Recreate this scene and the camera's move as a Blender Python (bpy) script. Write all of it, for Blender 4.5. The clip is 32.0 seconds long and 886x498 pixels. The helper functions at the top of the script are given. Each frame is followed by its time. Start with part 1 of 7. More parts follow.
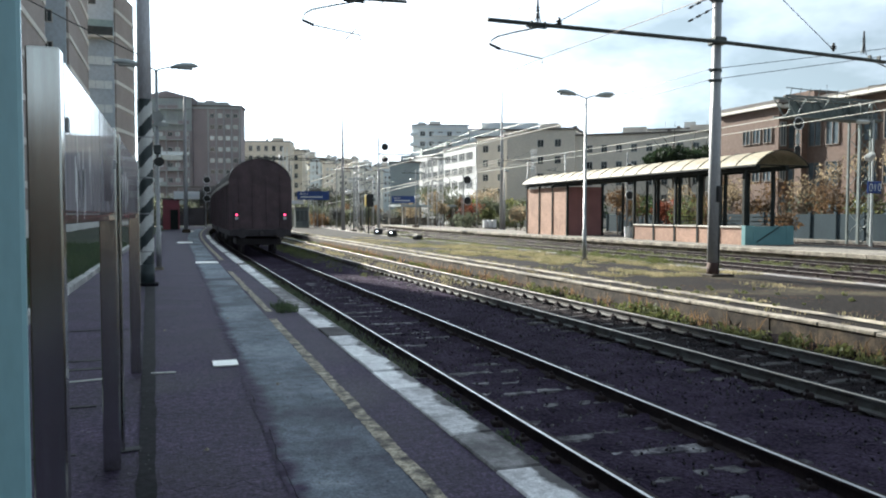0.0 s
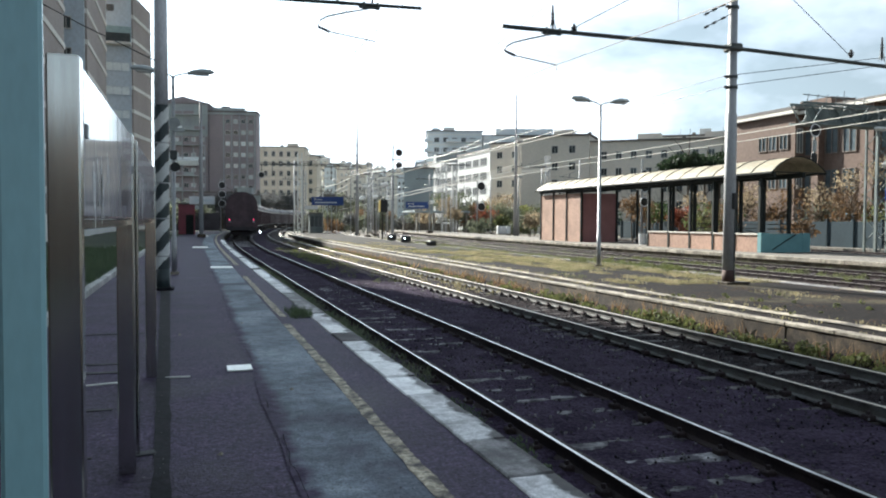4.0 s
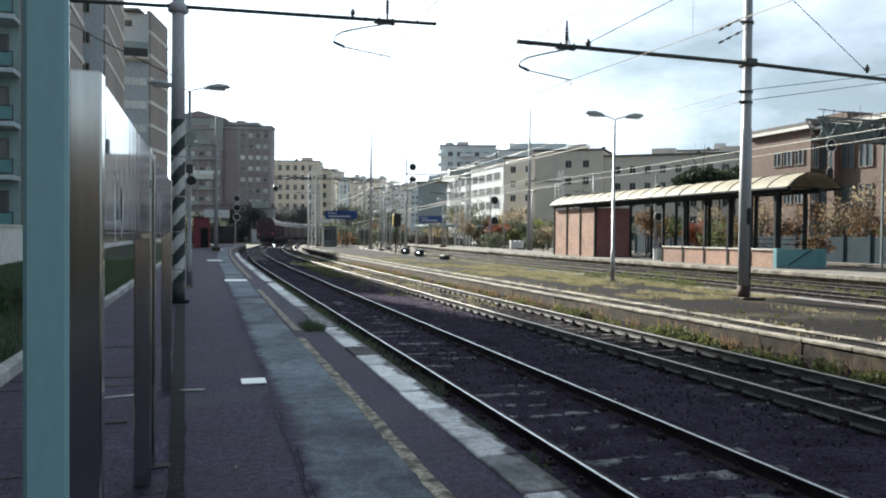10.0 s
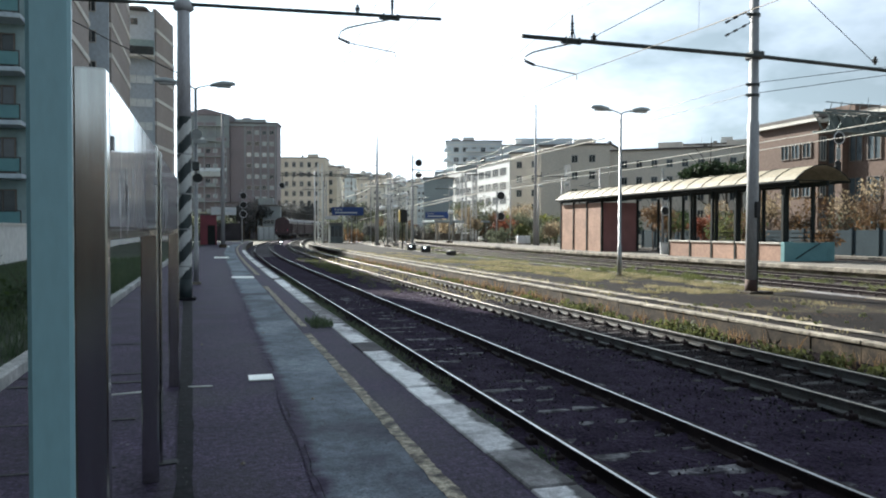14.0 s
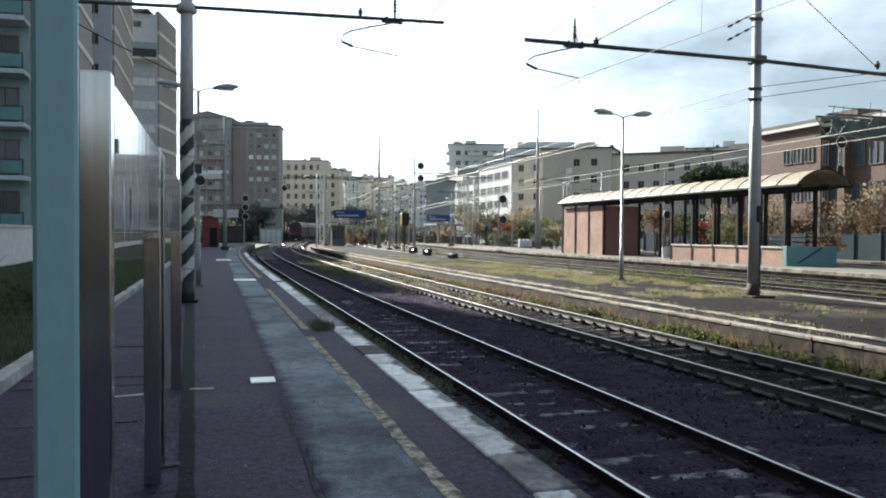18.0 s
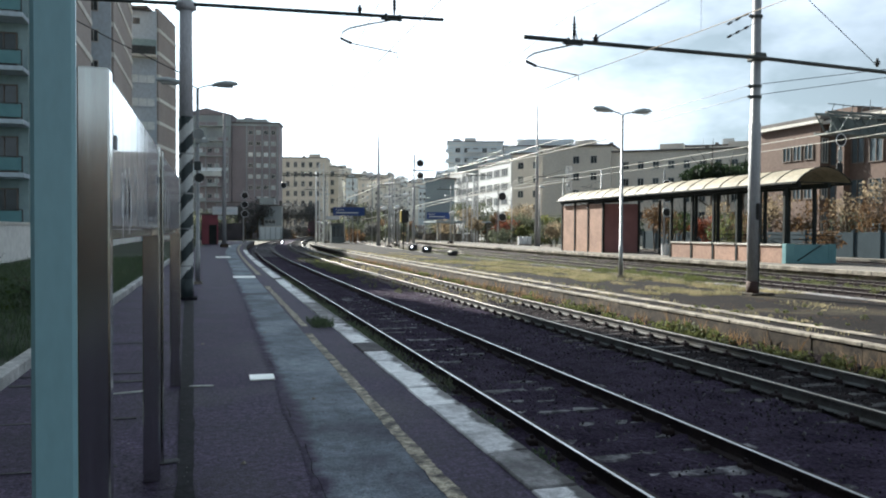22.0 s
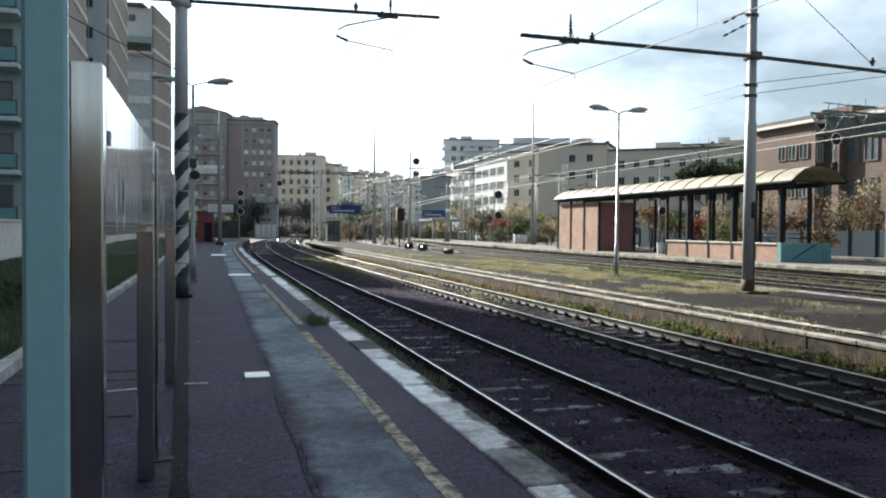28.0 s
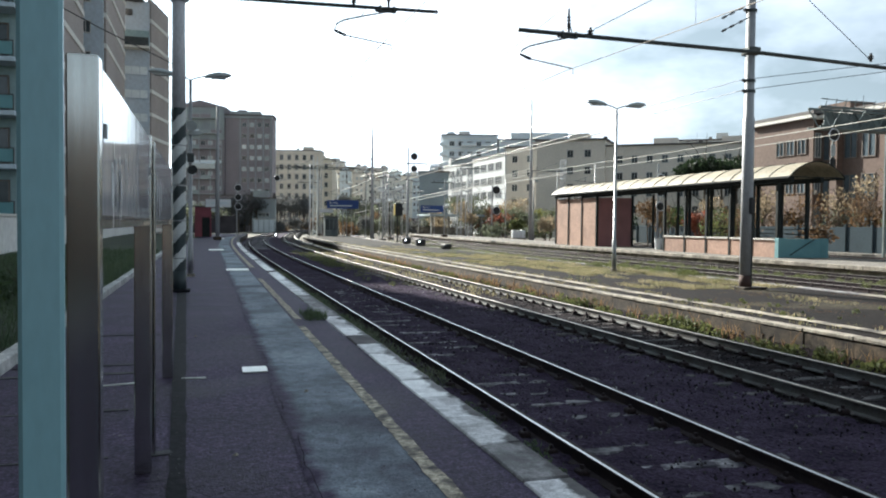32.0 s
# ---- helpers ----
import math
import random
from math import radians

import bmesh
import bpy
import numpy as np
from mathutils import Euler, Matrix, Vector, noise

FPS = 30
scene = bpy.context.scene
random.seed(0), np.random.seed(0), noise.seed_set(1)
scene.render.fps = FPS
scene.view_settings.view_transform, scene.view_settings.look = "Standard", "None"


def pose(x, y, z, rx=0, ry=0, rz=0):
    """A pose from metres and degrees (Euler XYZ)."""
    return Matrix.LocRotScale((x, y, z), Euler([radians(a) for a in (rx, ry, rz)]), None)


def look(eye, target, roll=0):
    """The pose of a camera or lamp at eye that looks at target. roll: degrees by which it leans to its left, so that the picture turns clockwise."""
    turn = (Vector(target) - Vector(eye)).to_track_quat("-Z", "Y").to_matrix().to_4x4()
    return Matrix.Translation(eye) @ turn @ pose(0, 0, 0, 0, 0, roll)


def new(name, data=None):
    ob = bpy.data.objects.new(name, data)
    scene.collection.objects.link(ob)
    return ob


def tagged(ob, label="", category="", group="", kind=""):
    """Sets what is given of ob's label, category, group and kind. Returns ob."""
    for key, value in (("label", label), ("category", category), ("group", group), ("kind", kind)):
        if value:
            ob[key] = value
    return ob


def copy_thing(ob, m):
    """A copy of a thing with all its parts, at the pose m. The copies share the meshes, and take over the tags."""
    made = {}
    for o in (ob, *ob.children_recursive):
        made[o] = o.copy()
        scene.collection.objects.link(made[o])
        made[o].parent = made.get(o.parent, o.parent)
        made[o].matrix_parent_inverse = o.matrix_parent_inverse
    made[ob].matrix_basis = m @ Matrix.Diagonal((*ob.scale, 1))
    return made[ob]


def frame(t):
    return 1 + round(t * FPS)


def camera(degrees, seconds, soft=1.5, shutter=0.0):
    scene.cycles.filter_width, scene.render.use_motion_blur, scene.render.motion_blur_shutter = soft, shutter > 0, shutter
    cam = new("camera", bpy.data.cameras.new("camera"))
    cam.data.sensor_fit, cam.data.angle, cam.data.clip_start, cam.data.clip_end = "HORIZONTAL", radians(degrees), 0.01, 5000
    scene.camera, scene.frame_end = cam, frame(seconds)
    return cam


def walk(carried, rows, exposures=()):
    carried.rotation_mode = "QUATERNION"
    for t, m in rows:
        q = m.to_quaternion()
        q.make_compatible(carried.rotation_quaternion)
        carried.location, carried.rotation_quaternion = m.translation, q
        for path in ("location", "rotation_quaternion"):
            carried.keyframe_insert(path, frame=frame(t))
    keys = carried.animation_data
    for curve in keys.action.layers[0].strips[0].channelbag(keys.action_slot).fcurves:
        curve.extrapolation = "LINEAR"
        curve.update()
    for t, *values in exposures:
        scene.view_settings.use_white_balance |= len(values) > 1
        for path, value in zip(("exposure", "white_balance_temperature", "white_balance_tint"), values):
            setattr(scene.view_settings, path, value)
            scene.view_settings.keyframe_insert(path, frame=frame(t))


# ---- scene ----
# Railway station platform in low winter sun, a goods train leaving round the curve.
# x points across the tracks, y along them, z up; the platform's top is z = 0.
FOV = 59.37
cam = camera(FOV, 32.0, soft=2.0)

# seconds, x, y, z, tilt, turn, roll
ROWS = [
    (0, 0.017, 0.001, 1.598, 87.486, -18.985, 0.085),
    (0.5, 0.017, 0.004, 1.598, 87.641, -18.801, 0.010),
    (1, 0.017, 0.006, 1.599, 87.589, -18.584, -0.218),
    (1.5, 0.017, 0.006, 1.599, 87.759, -18.207, -0.192),
    (2, 0.016, 0.006, 1.600, 87.936, -18.147, -0.092),
    (2.5, 0.015, 0.004, 1.600, 87.877, -17.833, -0.245),
    (3, 0.015, 0.002, 1.600, 87.827, -17.894, -0.085),
    (3.5, 0.014, -0.001, 1.601, 87.872, -17.973, 0.181),
    (5.5, 0.011, 0.000, 1.602, 88.049, -17.867, 0.522),
    (6, 0.010, 0.004, 1.603, 88.064, -17.712, 0.561),
    (6.5, 0.009, 0.007, 1.603, 88.193, -17.702, 0.568),
    (7, 0.008, 0.009, 1.602, 88.427, -17.461, 0.388),
    (7.5, 0.007, 0.004, 1.601, 88.465, -17.561, 0.449),
    (8, 0.006, -0.001, 1.601, 88.555, -17.622, 0.555),
    (8.5, 0.005, -0.004, 1.601, 88.614, -17.370, 0.621),
    (9, 0.004, -0.004, 1.602, 88.541, -17.203, 0.621),
    (9.5, 0.002, -0.005, 1.604, 88.818, -17.110, 0.520),
    (10, 0.000, -0.006, 1.605, 88.946, -17.001, 0.532),
    (10.5, -0.001, -0.006, 1.606, 88.959, -17.110, 0.499),
    (11, -0.002, -0.005, 1.607, 89.044, -16.987, 0.507),
    (11.5, -0.003, -0.005, 1.606, 88.787, -16.928, 0.598),
    (12, -0.003, -0.002, 1.605, 88.938, -16.797, 0.505),
    (12.5, -0.002, -0.001, 1.604, 88.574, -16.529, 0.397),
    (13, 0.000, -0.002, 1.602, 88.553, -16.547, 0.307),
    (13.5, 0.003, -0.001, 1.601, 88.547, -16.426, 0.277),
    (14, 0.006, 0.001, 1.601, 88.631, -16.521, 0.152),
    (14.5, 0.007, 0.001, 1.601, 88.629, -16.424, 0.187),
    (16.5, -0.002, -0.005, 1.603, 88.642, -16.364, 0.487),
    (17, -0.001, -0.004, 1.603, 88.743, -16.392, 0.316),
    (17.5, -0.001, -0.003, 1.603, 88.690, -16.426, 0.327),
    (18, -0.000, -0.001, 1.603, 88.860, -16.395, 0.343),
    (18.5, -0.000, -0.001, 1.603, 88.784, -16.413, 0.251),
    (19, 0.000, -0.001, 1.602, 88.815, -16.344, 0.171),
    (19.5, 0.000, -0.001, 1.602, 88.881, -16.394, 0.159),
    (20, 0.000, -0.003, 1.602, 88.786, -16.228, 0.256),
    (20.5, 0.001, -0.004, 1.602, 88.719, -16.355, 0.263),
    (21, 0.001, -0.003, 1.602, 88.861, -16.353, 0.266),
    (21.5, 0.001, -0.003, 1.601, 88.639, -16.325, 0.414),
    (22, 0.003, -0.003, 1.601, 88.669, -16.435, 0.369),
    (22.5, 0.004, -0.000, 1.600, 88.660, -16.447, 0.373),
    (23, 0.005, 0.004, 1.599, 88.554, -16.520, 0.386),
    (23.5, 0.005, 0.008, 1.598, 88.510, -16.386, 0.485),
    (24, 0.006, 0.008, 1.597, 88.489, -16.544, 0.477),
    (24.5, 0.006, 0.008, 1.597, 88.589, -16.535, 0.428),
    (25, 0.006, 0.006, 1.598, 88.580, -16.666, 0.537),
    (25.5, 0.006, 0.003, 1.598, 88.571, -16.746, 0.750),
    (27.5, 0.006, 0.005, 1.596, 88.746, -16.800, 0.455),
    (28, 0.007, 0.006, 1.596, 88.538, -16.738, 0.480),
    (28.5, 0.007, 0.008, 1.596, 88.529, -16.752, 0.590),
    (29, 0.007, 0.010, 1.596, 88.526, -16.731, 0.583),
    (29.5, 0.007, 0.007, 1.595, 88.505, -16.883, 0.601),
    (30, 0.008, 0.003, 1.594, 88.466, -16.989, 0.596),
    (30.5, 0.007, 0.005, 1.594, 88.424, -16.825, 0.539),
    (31, 0.008, 0.008, 1.593, 88.249, -16.731, 0.468),
    (31.5, 0.010, 0.009, 1.592, 88.141, -16.736, 0.475),
    (32, 0.010, 0.009, 1.591, 88.190, -16.897, 0.570),
]


def cam_pose(r):
    fwd = Euler((radians(r[4]), 0, radians(r[5]))).to_matrix().to_4x4()
    return Matrix.Translation(r[1:4]) @ fwd @ pose(0, 0, 0, 0, 0, r[6])


walk(cam, [(r[0], cam_pose(r)) for r in ROWS], [(0, 1.77, 5550, 8), (3.5, 1.76, 5550, 8), (7.0, 1.65, 5550, 8), (12.0, 1.55, 5550, 8), (29.0, 1.56, 5550, 8), (32, 1.62, 5550, 8)])

# ---- light ----
SUN_BEARING, SUN_ELEV = radians(-15.5), radians(27.6)      # bearing clockwise from +y

world = bpy.data.worlds.new("sky")
scene.world = world
world.use_nodes = True
wn, wl = world.node_tree.nodes, world.node_tree.links
wn.clear()
sky = wn.new("ShaderNodeTexSky")
sky.sky_type, sky.sun_disc = "NISHITA", False
sky.sun_elevation, sky.sun_rotation = SUN_ELEV, SUN_BEARING
sky.air_density, sky.dust_density, sky.ozone_density, sky.altitude = 1.0, 2.5, 1.0, 30
# thin broken cloud: white veils over the blue
tc = wn.new("ShaderNodeTexCoord")
mp = wn.new("ShaderNodeMapping")
mp.inputs["Scale"].default_value = (1.0, 1.0, 3.2)
cl = wn.new("ShaderNodeTexNoise")
cl.inputs["Scale"].default_value, cl.inputs["Detail"].default_value, cl.inputs["Roughness"].default_value = 2.3, 5, 0.55
rp = wn.new("ShaderNodeValToRGB")
rp.color_ramp.elements[0].color = (0.90, 0.90, 0.90, 1)
rp.color_ramp.elements[0].position, rp.color_ramp.elements[1].position = 0.34, 0.62
mx = wn.new("ShaderNodeMix")
mx.data_type, mx.blend_type = "RGBA", "MIX"
lum = wn.new("ShaderNodeRGBToBW")
gain = wn.new("ShaderNodeMath")
gain.operation = "MULTIPLY_ADD"
gain.inputs[1].default_value, gain.inputs[2].default_value = 0.64, 0.62
bg, wo = wn.new("ShaderNodeBackground"), wn.new("ShaderNodeOutputWorld")
bg.inputs["Strength"].default_value = 0.147
wl.new(tc.outputs["Generated"], mp.inputs["Vector"])
wl.new(mp.outputs["Vector"], cl.inputs["Vector"])
wl.new(cl.outputs["Fac"], rp.inputs["Fac"])
wl.new(rp.outputs["Color"], mx.inputs["Factor"])
wl.new(sky.outputs["Color"], mx.inputs["A"])
wl.new(sky.outputs["Color"], lum.inputs["Color"])
wl.new(lum.outputs["Val"], gain.inputs[0])
wl.new(gain.outputs["Value"], mx.inputs["B"])
# grey undersides of the thicker cloud
mp2 = wn.new("ShaderNodeMapping")
mp2.inputs["Scale"].default_value, mp2.inputs["Location"].default_value = (1.0, 1.0, 2.2), (0.35, 0.1, 0.2)
cl2 = wn.new("ShaderNodeTexNoise")
cl2.inputs["Scale"].default_value, cl2.inputs["Detail"].default_value, cl2.inputs["Roughness"].default_value = 2.1, 6, 0.58
rp_under = wn.new("ShaderNodeValToRGB")
rp_under.color_ramp.elements[0].position, rp_under.color_ramp.elements[1].position = 0.27, 0.56
rp_under.color_ramp.elements[0].color, rp_under.color_ramp.elements[1].color = (1, 1, 1, 1), (0.355, 0.395, 0.385, 1)
under = wn.new("ShaderNodeMix")
under.data_type, under.blend_type = "RGBA", "MULTIPLY"
under.inputs["Factor"].default_value = 1.0
wl.new(tc.outputs["Generated"], mp2.inputs["Vector"])
wl.new(mp2.outputs["Vector"], cl2.inputs["Vector"])
wl.new(cl2.outputs["Fac"], rp_under.inputs["Fac"])
wl.new(mx.outputs["Result"], under.inputs["A"])
wl.new(rp_under.outputs["Color"], under.inputs["B"])
wl.new(under.outputs["Result"], bg.inputs["Color"])
wl.new(bg.outputs["Background"], wo.inputs["Surface"])

sun_data = bpy.data.lights.new("sun", "SUN")
sun_data.energy, sun_data.angle, sun_data.color = 5.0, radians(0.6), (1.0, 0.87, 0.68)
sun = new("sun", sun_data)
sun_dir = Vector((math.sin(SUN_BEARING) * math.cos(SUN_ELEV), math.cos(SUN_BEARING) * math.cos(SUN_ELEV), math.sin(SUN_ELEV)))
sun.matrix_world = look(sun_dir * 300, (0, 0, 0))


# ---- materials ----
def surf(name, a, b=None, scale=1.0, fine=40.0, amount=0.25, rough=0.7, metal=0.0, bump=0.15, rnd=0.0, gloss=0.0, stretch=None, spec=0.5, bump_scale=None, dist=0.01, lo=0.35, hi=0.68, mid=None):
    """Two colours mixed in broad patches, darkened by a fine grain, with relief; rnd: change from piece to piece."""
    m = bpy.data.materials.new(name)
    m.use_nodes = True
    n, l = m.node_tree.nodes, m.node_tree.links
    p = n["Principled BSDF"]
    b = b or tuple(c * 0.75 for c in a)
    tco = n.new("ShaderNodeTexCoord")
    src = tco.outputs["Object"]
    if rnd:                                              # each piece takes its own part of the pattern
        where, shift = n.new("ShaderNodeObjectInfo"), n.new("ShaderNodeVectorMath")
        l.new(src, shift.inputs[0])
        l.new(where.outputs["Location"], shift.inputs[1])
        src = shift.outputs["Vector"]
    if stretch:
        mpn = n.new("ShaderNodeMapping")
        mpn.inputs["Scale"].default_value = stretch
        l.new(src, mpn.inputs["Vector"])
        src = mpn.outputs["Vector"]
    big = n.new("ShaderNodeTexNoise")
    big.inputs["Scale"].default_value, big.inputs["Detail"].default_value = scale, 5
    l.new(src, big.inputs["Vector"])
    ramp = n.new("ShaderNodeValToRGB")
    ramp.color_ramp.elements[0].position, ramp.color_ramp.elements[1].position = lo, hi
    ramp.color_ramp.elements[0].color, ramp.color_ramp.elements[1].color = (*a, 1), (*b, 1)
    l.new(big.outputs["Fac"], ramp.inputs["Fac"])
    small = n.new("ShaderNodeTexNoise")
    small.inputs["Scale"].default_value, small.inputs["Detail"].default_value = fine, 3
    l.new(src, small.inputs["Vector"])
    rng = n.new("ShaderNodeMapRange")
    rng.inputs["From Min"].default_value, rng.inputs["From Max"].default_value = 0.25, 0.75
    rng.inputs["To Min"].default_value, rng.inputs["To Max"].default_value = 1 - amount, 1 + amount
    l.new(small.outputs["Fac"], rng.inputs["Value"])
    hsv = n.new("ShaderNodeHueSaturation")
    l.new(ramp.outputs["Color"], hsv.inputs["Color"])
    val = rng.outputs["Result"]
    if rnd:
        info = n.new("ShaderNodeObjectInfo")
        r2 = n.new("ShaderNodeMapRange")
        r2.inputs["To Min"].default_value, r2.inputs["To Max"].default_value = 1 - rnd, 1 + rnd
        l.new(info.outputs["Random"], r2.inputs["Value"])
        mul = n.new("ShaderNodeMath")
        mul.operation = "MULTIPLY"
        l.new(val, mul.inputs[0])
        l.new(r2.outputs["Result"], mul.inputs[1])
        val = mul.outputs["Value"]
    if mid:
        mn = n.new("ShaderNodeTexNoise")
        mn.inputs["Scale"].default_value, mn.inputs["Detail"].default_value, mn.inputs["Roughness"].default_value = mid[0], 6, 0.65
        l.new(src, mn.inputs["Vector"])
        r3 = n.new("ShaderNodeMapRange")
        r3.inputs["From Min"].default_value, r3.inputs["From Max"].default_value = 0.33, 0.67
        r3.inputs["To Min"].default_value, r3.inputs["To Max"].default_value = 1 - mid[1], 1 + mid[1]
        l.new(mn.outputs["Fac"], r3.inputs["Value"])
        mul2 = n.new("ShaderNodeMath")
        mul2.operation = "MULTIPLY"
        l.new(val, mul2.inputs[0])
        l.new(r3.outputs["Result"], mul2.inputs[1])
        val = mul2.outputs["Value"]
    l.new(val, hsv.inputs["Value"])
    l.new(hsv.outputs["Color"], p.inputs["Base Color"])
    p.inputs["Metallic"].default_value = metal
    p.inputs["Specular IOR Level"].default_value = spec
    if gloss:
        rr = n.new("ShaderNodeMapRange")
        rr.inputs["From Min"].default_value, rr.inputs["From Max"].default_value = 0.3, 0.7
        rr.inputs["To Min"].default_value, rr.inputs["To Max"].default_value = max(rough - gloss, 0.03), min(rough + gloss, 1)
        l.new(big.outputs["Fac"], rr.inputs["Value"])
        l.new(rr.outputs["Result"], p.inputs["Roughness"])
    else:
        p.inputs["Roughness"].default_value = rough
    if bump:
        bn = n.new("ShaderNodeBump")
        bn.inputs["Strength"].default_value, bn.inputs["Distance"].default_value = bump, dist
        if bump_scale:
            bt = n.new("ShaderNodeTexNoise")
            bt.inputs["Scale"].default_value, bt.inputs["Detail"].default_value = bump_scale, 3
            l.new(src, bt.inputs["Vector"])
            l.new(bt.outputs["Fac"], bn.inputs["Height"])
        else:
            l.new(small.outputs["Fac"], bn.inputs["Height"])
        l.new(bn.outputs["Normal"], p.inputs["Normal"])
    return m


def leafy(*a, **k):
    """A surface that lets some light through, for leaves and blades."""
    m = surf(*a, **k)
    n, l = m.node_tree.nodes, m.node_tree.links
    p, out = n["Principled BSDF"], n["Material Output"]
    tr, mixer = n.new("ShaderNodeBsdfTranslucent"), n.new("ShaderNodeMixShader")
    l.new(p.inputs["Base Color"].links[0].from_socket, tr.inputs["Color"])
    mixer.inputs["Fac"].default_value = 0.42
    l.new(p.outputs["BSDF"], mixer.inputs[1])
    l.new(tr.outputs["BSDF"], mixer.inputs[2])
    l.new(mixer.outputs["Shader"], out.inputs["Surface"])
    return m


def glow(name, col, strength):
    m = bpy.data.materials.new(name)
    m.use_nodes = True
    p = m.node_tree.nodes["Principled BSDF"]
    p.inputs["Base Color"].default_value = (*col, 1)
    p.inputs["Emission Color"].default_value = (*col, 1)
    p.inputs["Emission Strength"].default_value = strength
    return m


def worn_edge(m, under, start, ramp, scale, amount, axis="X"):
    """Wears one finish away into another along one local axis, by a ragged line."""
    n, l = m.node_tree.nodes, m.node_tree.links
    p = n["Principled BSDF"]
    over = p.inputs["Base Color"].links[0].from_socket
    tco, sep, no = n.new("ShaderNodeTexCoord"), n.new("ShaderNodeSeparateXYZ"), n.new("ShaderNodeTexNoise")
    info, sh = n.new("ShaderNodeObjectInfo"), n.new("ShaderNodeVectorMath")
    no.inputs["Scale"].default_value, no.inputs["Detail"].default_value, no.inputs["Roughness"].default_value = scale, 6, 0.65
    l.new(tco.outputs["Object"], sep.inputs["Vector"])
    l.new(tco.outputs["Object"], sh.inputs[0])
    l.new(info.outputs["Location"], sh.inputs[1])
    l.new(sh.outputs["Vector"], no.inputs["Vector"])
    wob, rg, mxn = n.new("ShaderNodeMath"), n.new("ShaderNodeMapRange"), n.new("ShaderNodeMix")
    wob.operation = "MULTIPLY_ADD"
    wob.inputs[1].default_value = amount
    l.new(no.outputs["Fac"], wob.inputs[0])
    l.new(sep.outputs[axis], wob.inputs[2])
    mid_x = start + amount * 0.5
    rg.inputs["From Min"].default_value, rg.inputs["From Max"].default_value = mid_x - ramp / 2, mid_x + ramp / 2
    mxn.data_type = "RGBA"
    l.new(wob.outputs["Value"], rg.inputs["Value"])
    l.new(rg.outputs["Result"], mxn.inputs["Factor"])
    tone = n.new("ShaderNodeTexNoise")
    tone.inputs["Scale"].default_value, tone.inputs["Detail"].default_value = under[2], 6
    l.new(sh.outputs["Vector"], tone.inputs["Vector"])
    rp2 = n.new("ShaderNodeValToRGB")
    rp2.color_ramp.elements[0].position, rp2.color_ramp.elements[1].position = 0.35, 0.68
    rp2.color_ramp.elements[0].color, rp2.color_ramp.elements[1].color = (*under[0], 1), (*under[1], 1)
    l.new(tone.outputs["Fac"], rp2.inputs["Fac"])
    first, second = ("A", "B") if not under[3] else ("B", "A")
    l.new(over, mxn.inputs[first])
    l.new(rp2.outputs["Color"], mxn.inputs[second])
    l.new(mxn.outputs["Result"], p.inputs["Base Color"])


STONE_BARE = ((0.085, 0.078, 0.08), (0.03, 0.027, 0.03), 6.0, False)
ISLAND_FAR_TONE = ((0.036, 0.033, 0.027), (0.016, 0.015, 0.0145), 1.6, False)
# Near asphalt: the purple-blue of shade is put into these base colours.
OLD_TAR = ((0.041, 0.031, 0.057), (0.090, 0.073, 0.120), 9.0, True)
ASPHALT = surf("old_asphalt", (0.041, 0.031, 0.057), (0.090, 0.073, 0.120), 1.1, 42, 0.75, 0.72, bump=0.9, bump_scale=60, gloss=0.12, spec=0.10, mid=(16.0, 0.45))
ASPHALT_SMOOTH = surf("smooth_asphalt_patch", (0.080, 0.086, 0.112), (0.26, 0.30, 0.345), 0.62, 60, 0.4, 0.78, bump=0.85, bump_scale=70, gloss=0.10, spec=0.08, lo=0.36, hi=0.60, mid=(7.0, 0.28))
worn_edge(ASPHALT_SMOOTH, OLD_TAR, 0.70, 0.12, 2.2, 0.42)
ASPHALT_FAR = surf("island_asphalt", (0.0125, 0.0108, 0.0105), (0.085, 0.075, 0.05), 0.42, 40, 0.6, 0.9, bump=0.6, bump_scale=40, lo=0.56, hi=0.74, spec=0.08, mid=(7.0, 0.5))
# Middle platform's asphalt changes to a dark grey-brown tone along y.
worn_edge(ASPHALT_FAR, ISLAND_FAR_TONE, 32.0, 10.0, 0.35, 26.0, "Y")
# Dark tone of the streak painted for the mast's reflection, and its footing.
STREAK_AND_FOOT = surf("dark_streak_and_footing", (0.009, 0.0105, 0.013), (0.018, 0.017, 0.023), 5, 50, 0.5, 0.8, spec=0.1, mid=(14.0, 0.5))
TARMAC_JOINT = surf("tar_joint", (0.006, 0.006, 0.007), (0.012, 0.012, 0.013), 3, 60, 0.3, 0.9, spec=0.05)
CONCRETE = surf("weathered_concrete", (0.30, 0.272, 0.222), (0.11, 0.096, 0.075), 2.0, 45, 0.4, 0.85, bump=0.5, rnd=0.22, mid=(10.0, 0.35))
# Far platform's sunlit paleness is put into this paving colour.
PAVING_PALE = surf("sunlit_pale_paving", (0.14, 0.13, 0.115), (0.22, 0.205, 0.18), 0.6, 25, 0.35, 0.9, bump=0.4, bump_scale=30, spec=0.2, mid=(4.0, 0.3))
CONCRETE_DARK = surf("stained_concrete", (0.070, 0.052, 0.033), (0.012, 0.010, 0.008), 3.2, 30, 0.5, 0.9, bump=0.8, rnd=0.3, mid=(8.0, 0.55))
WHITE_FRESH = surf("bright_white_paint_on_stone", (0.80, 0.80, 0.80), (0.50, 0.49, 0.50), 2.6, 60, 0.2, 0.6, bump=0.3, rnd=0.08, lo=0.50, hi=0.80, mid=(14.0, 0.2))
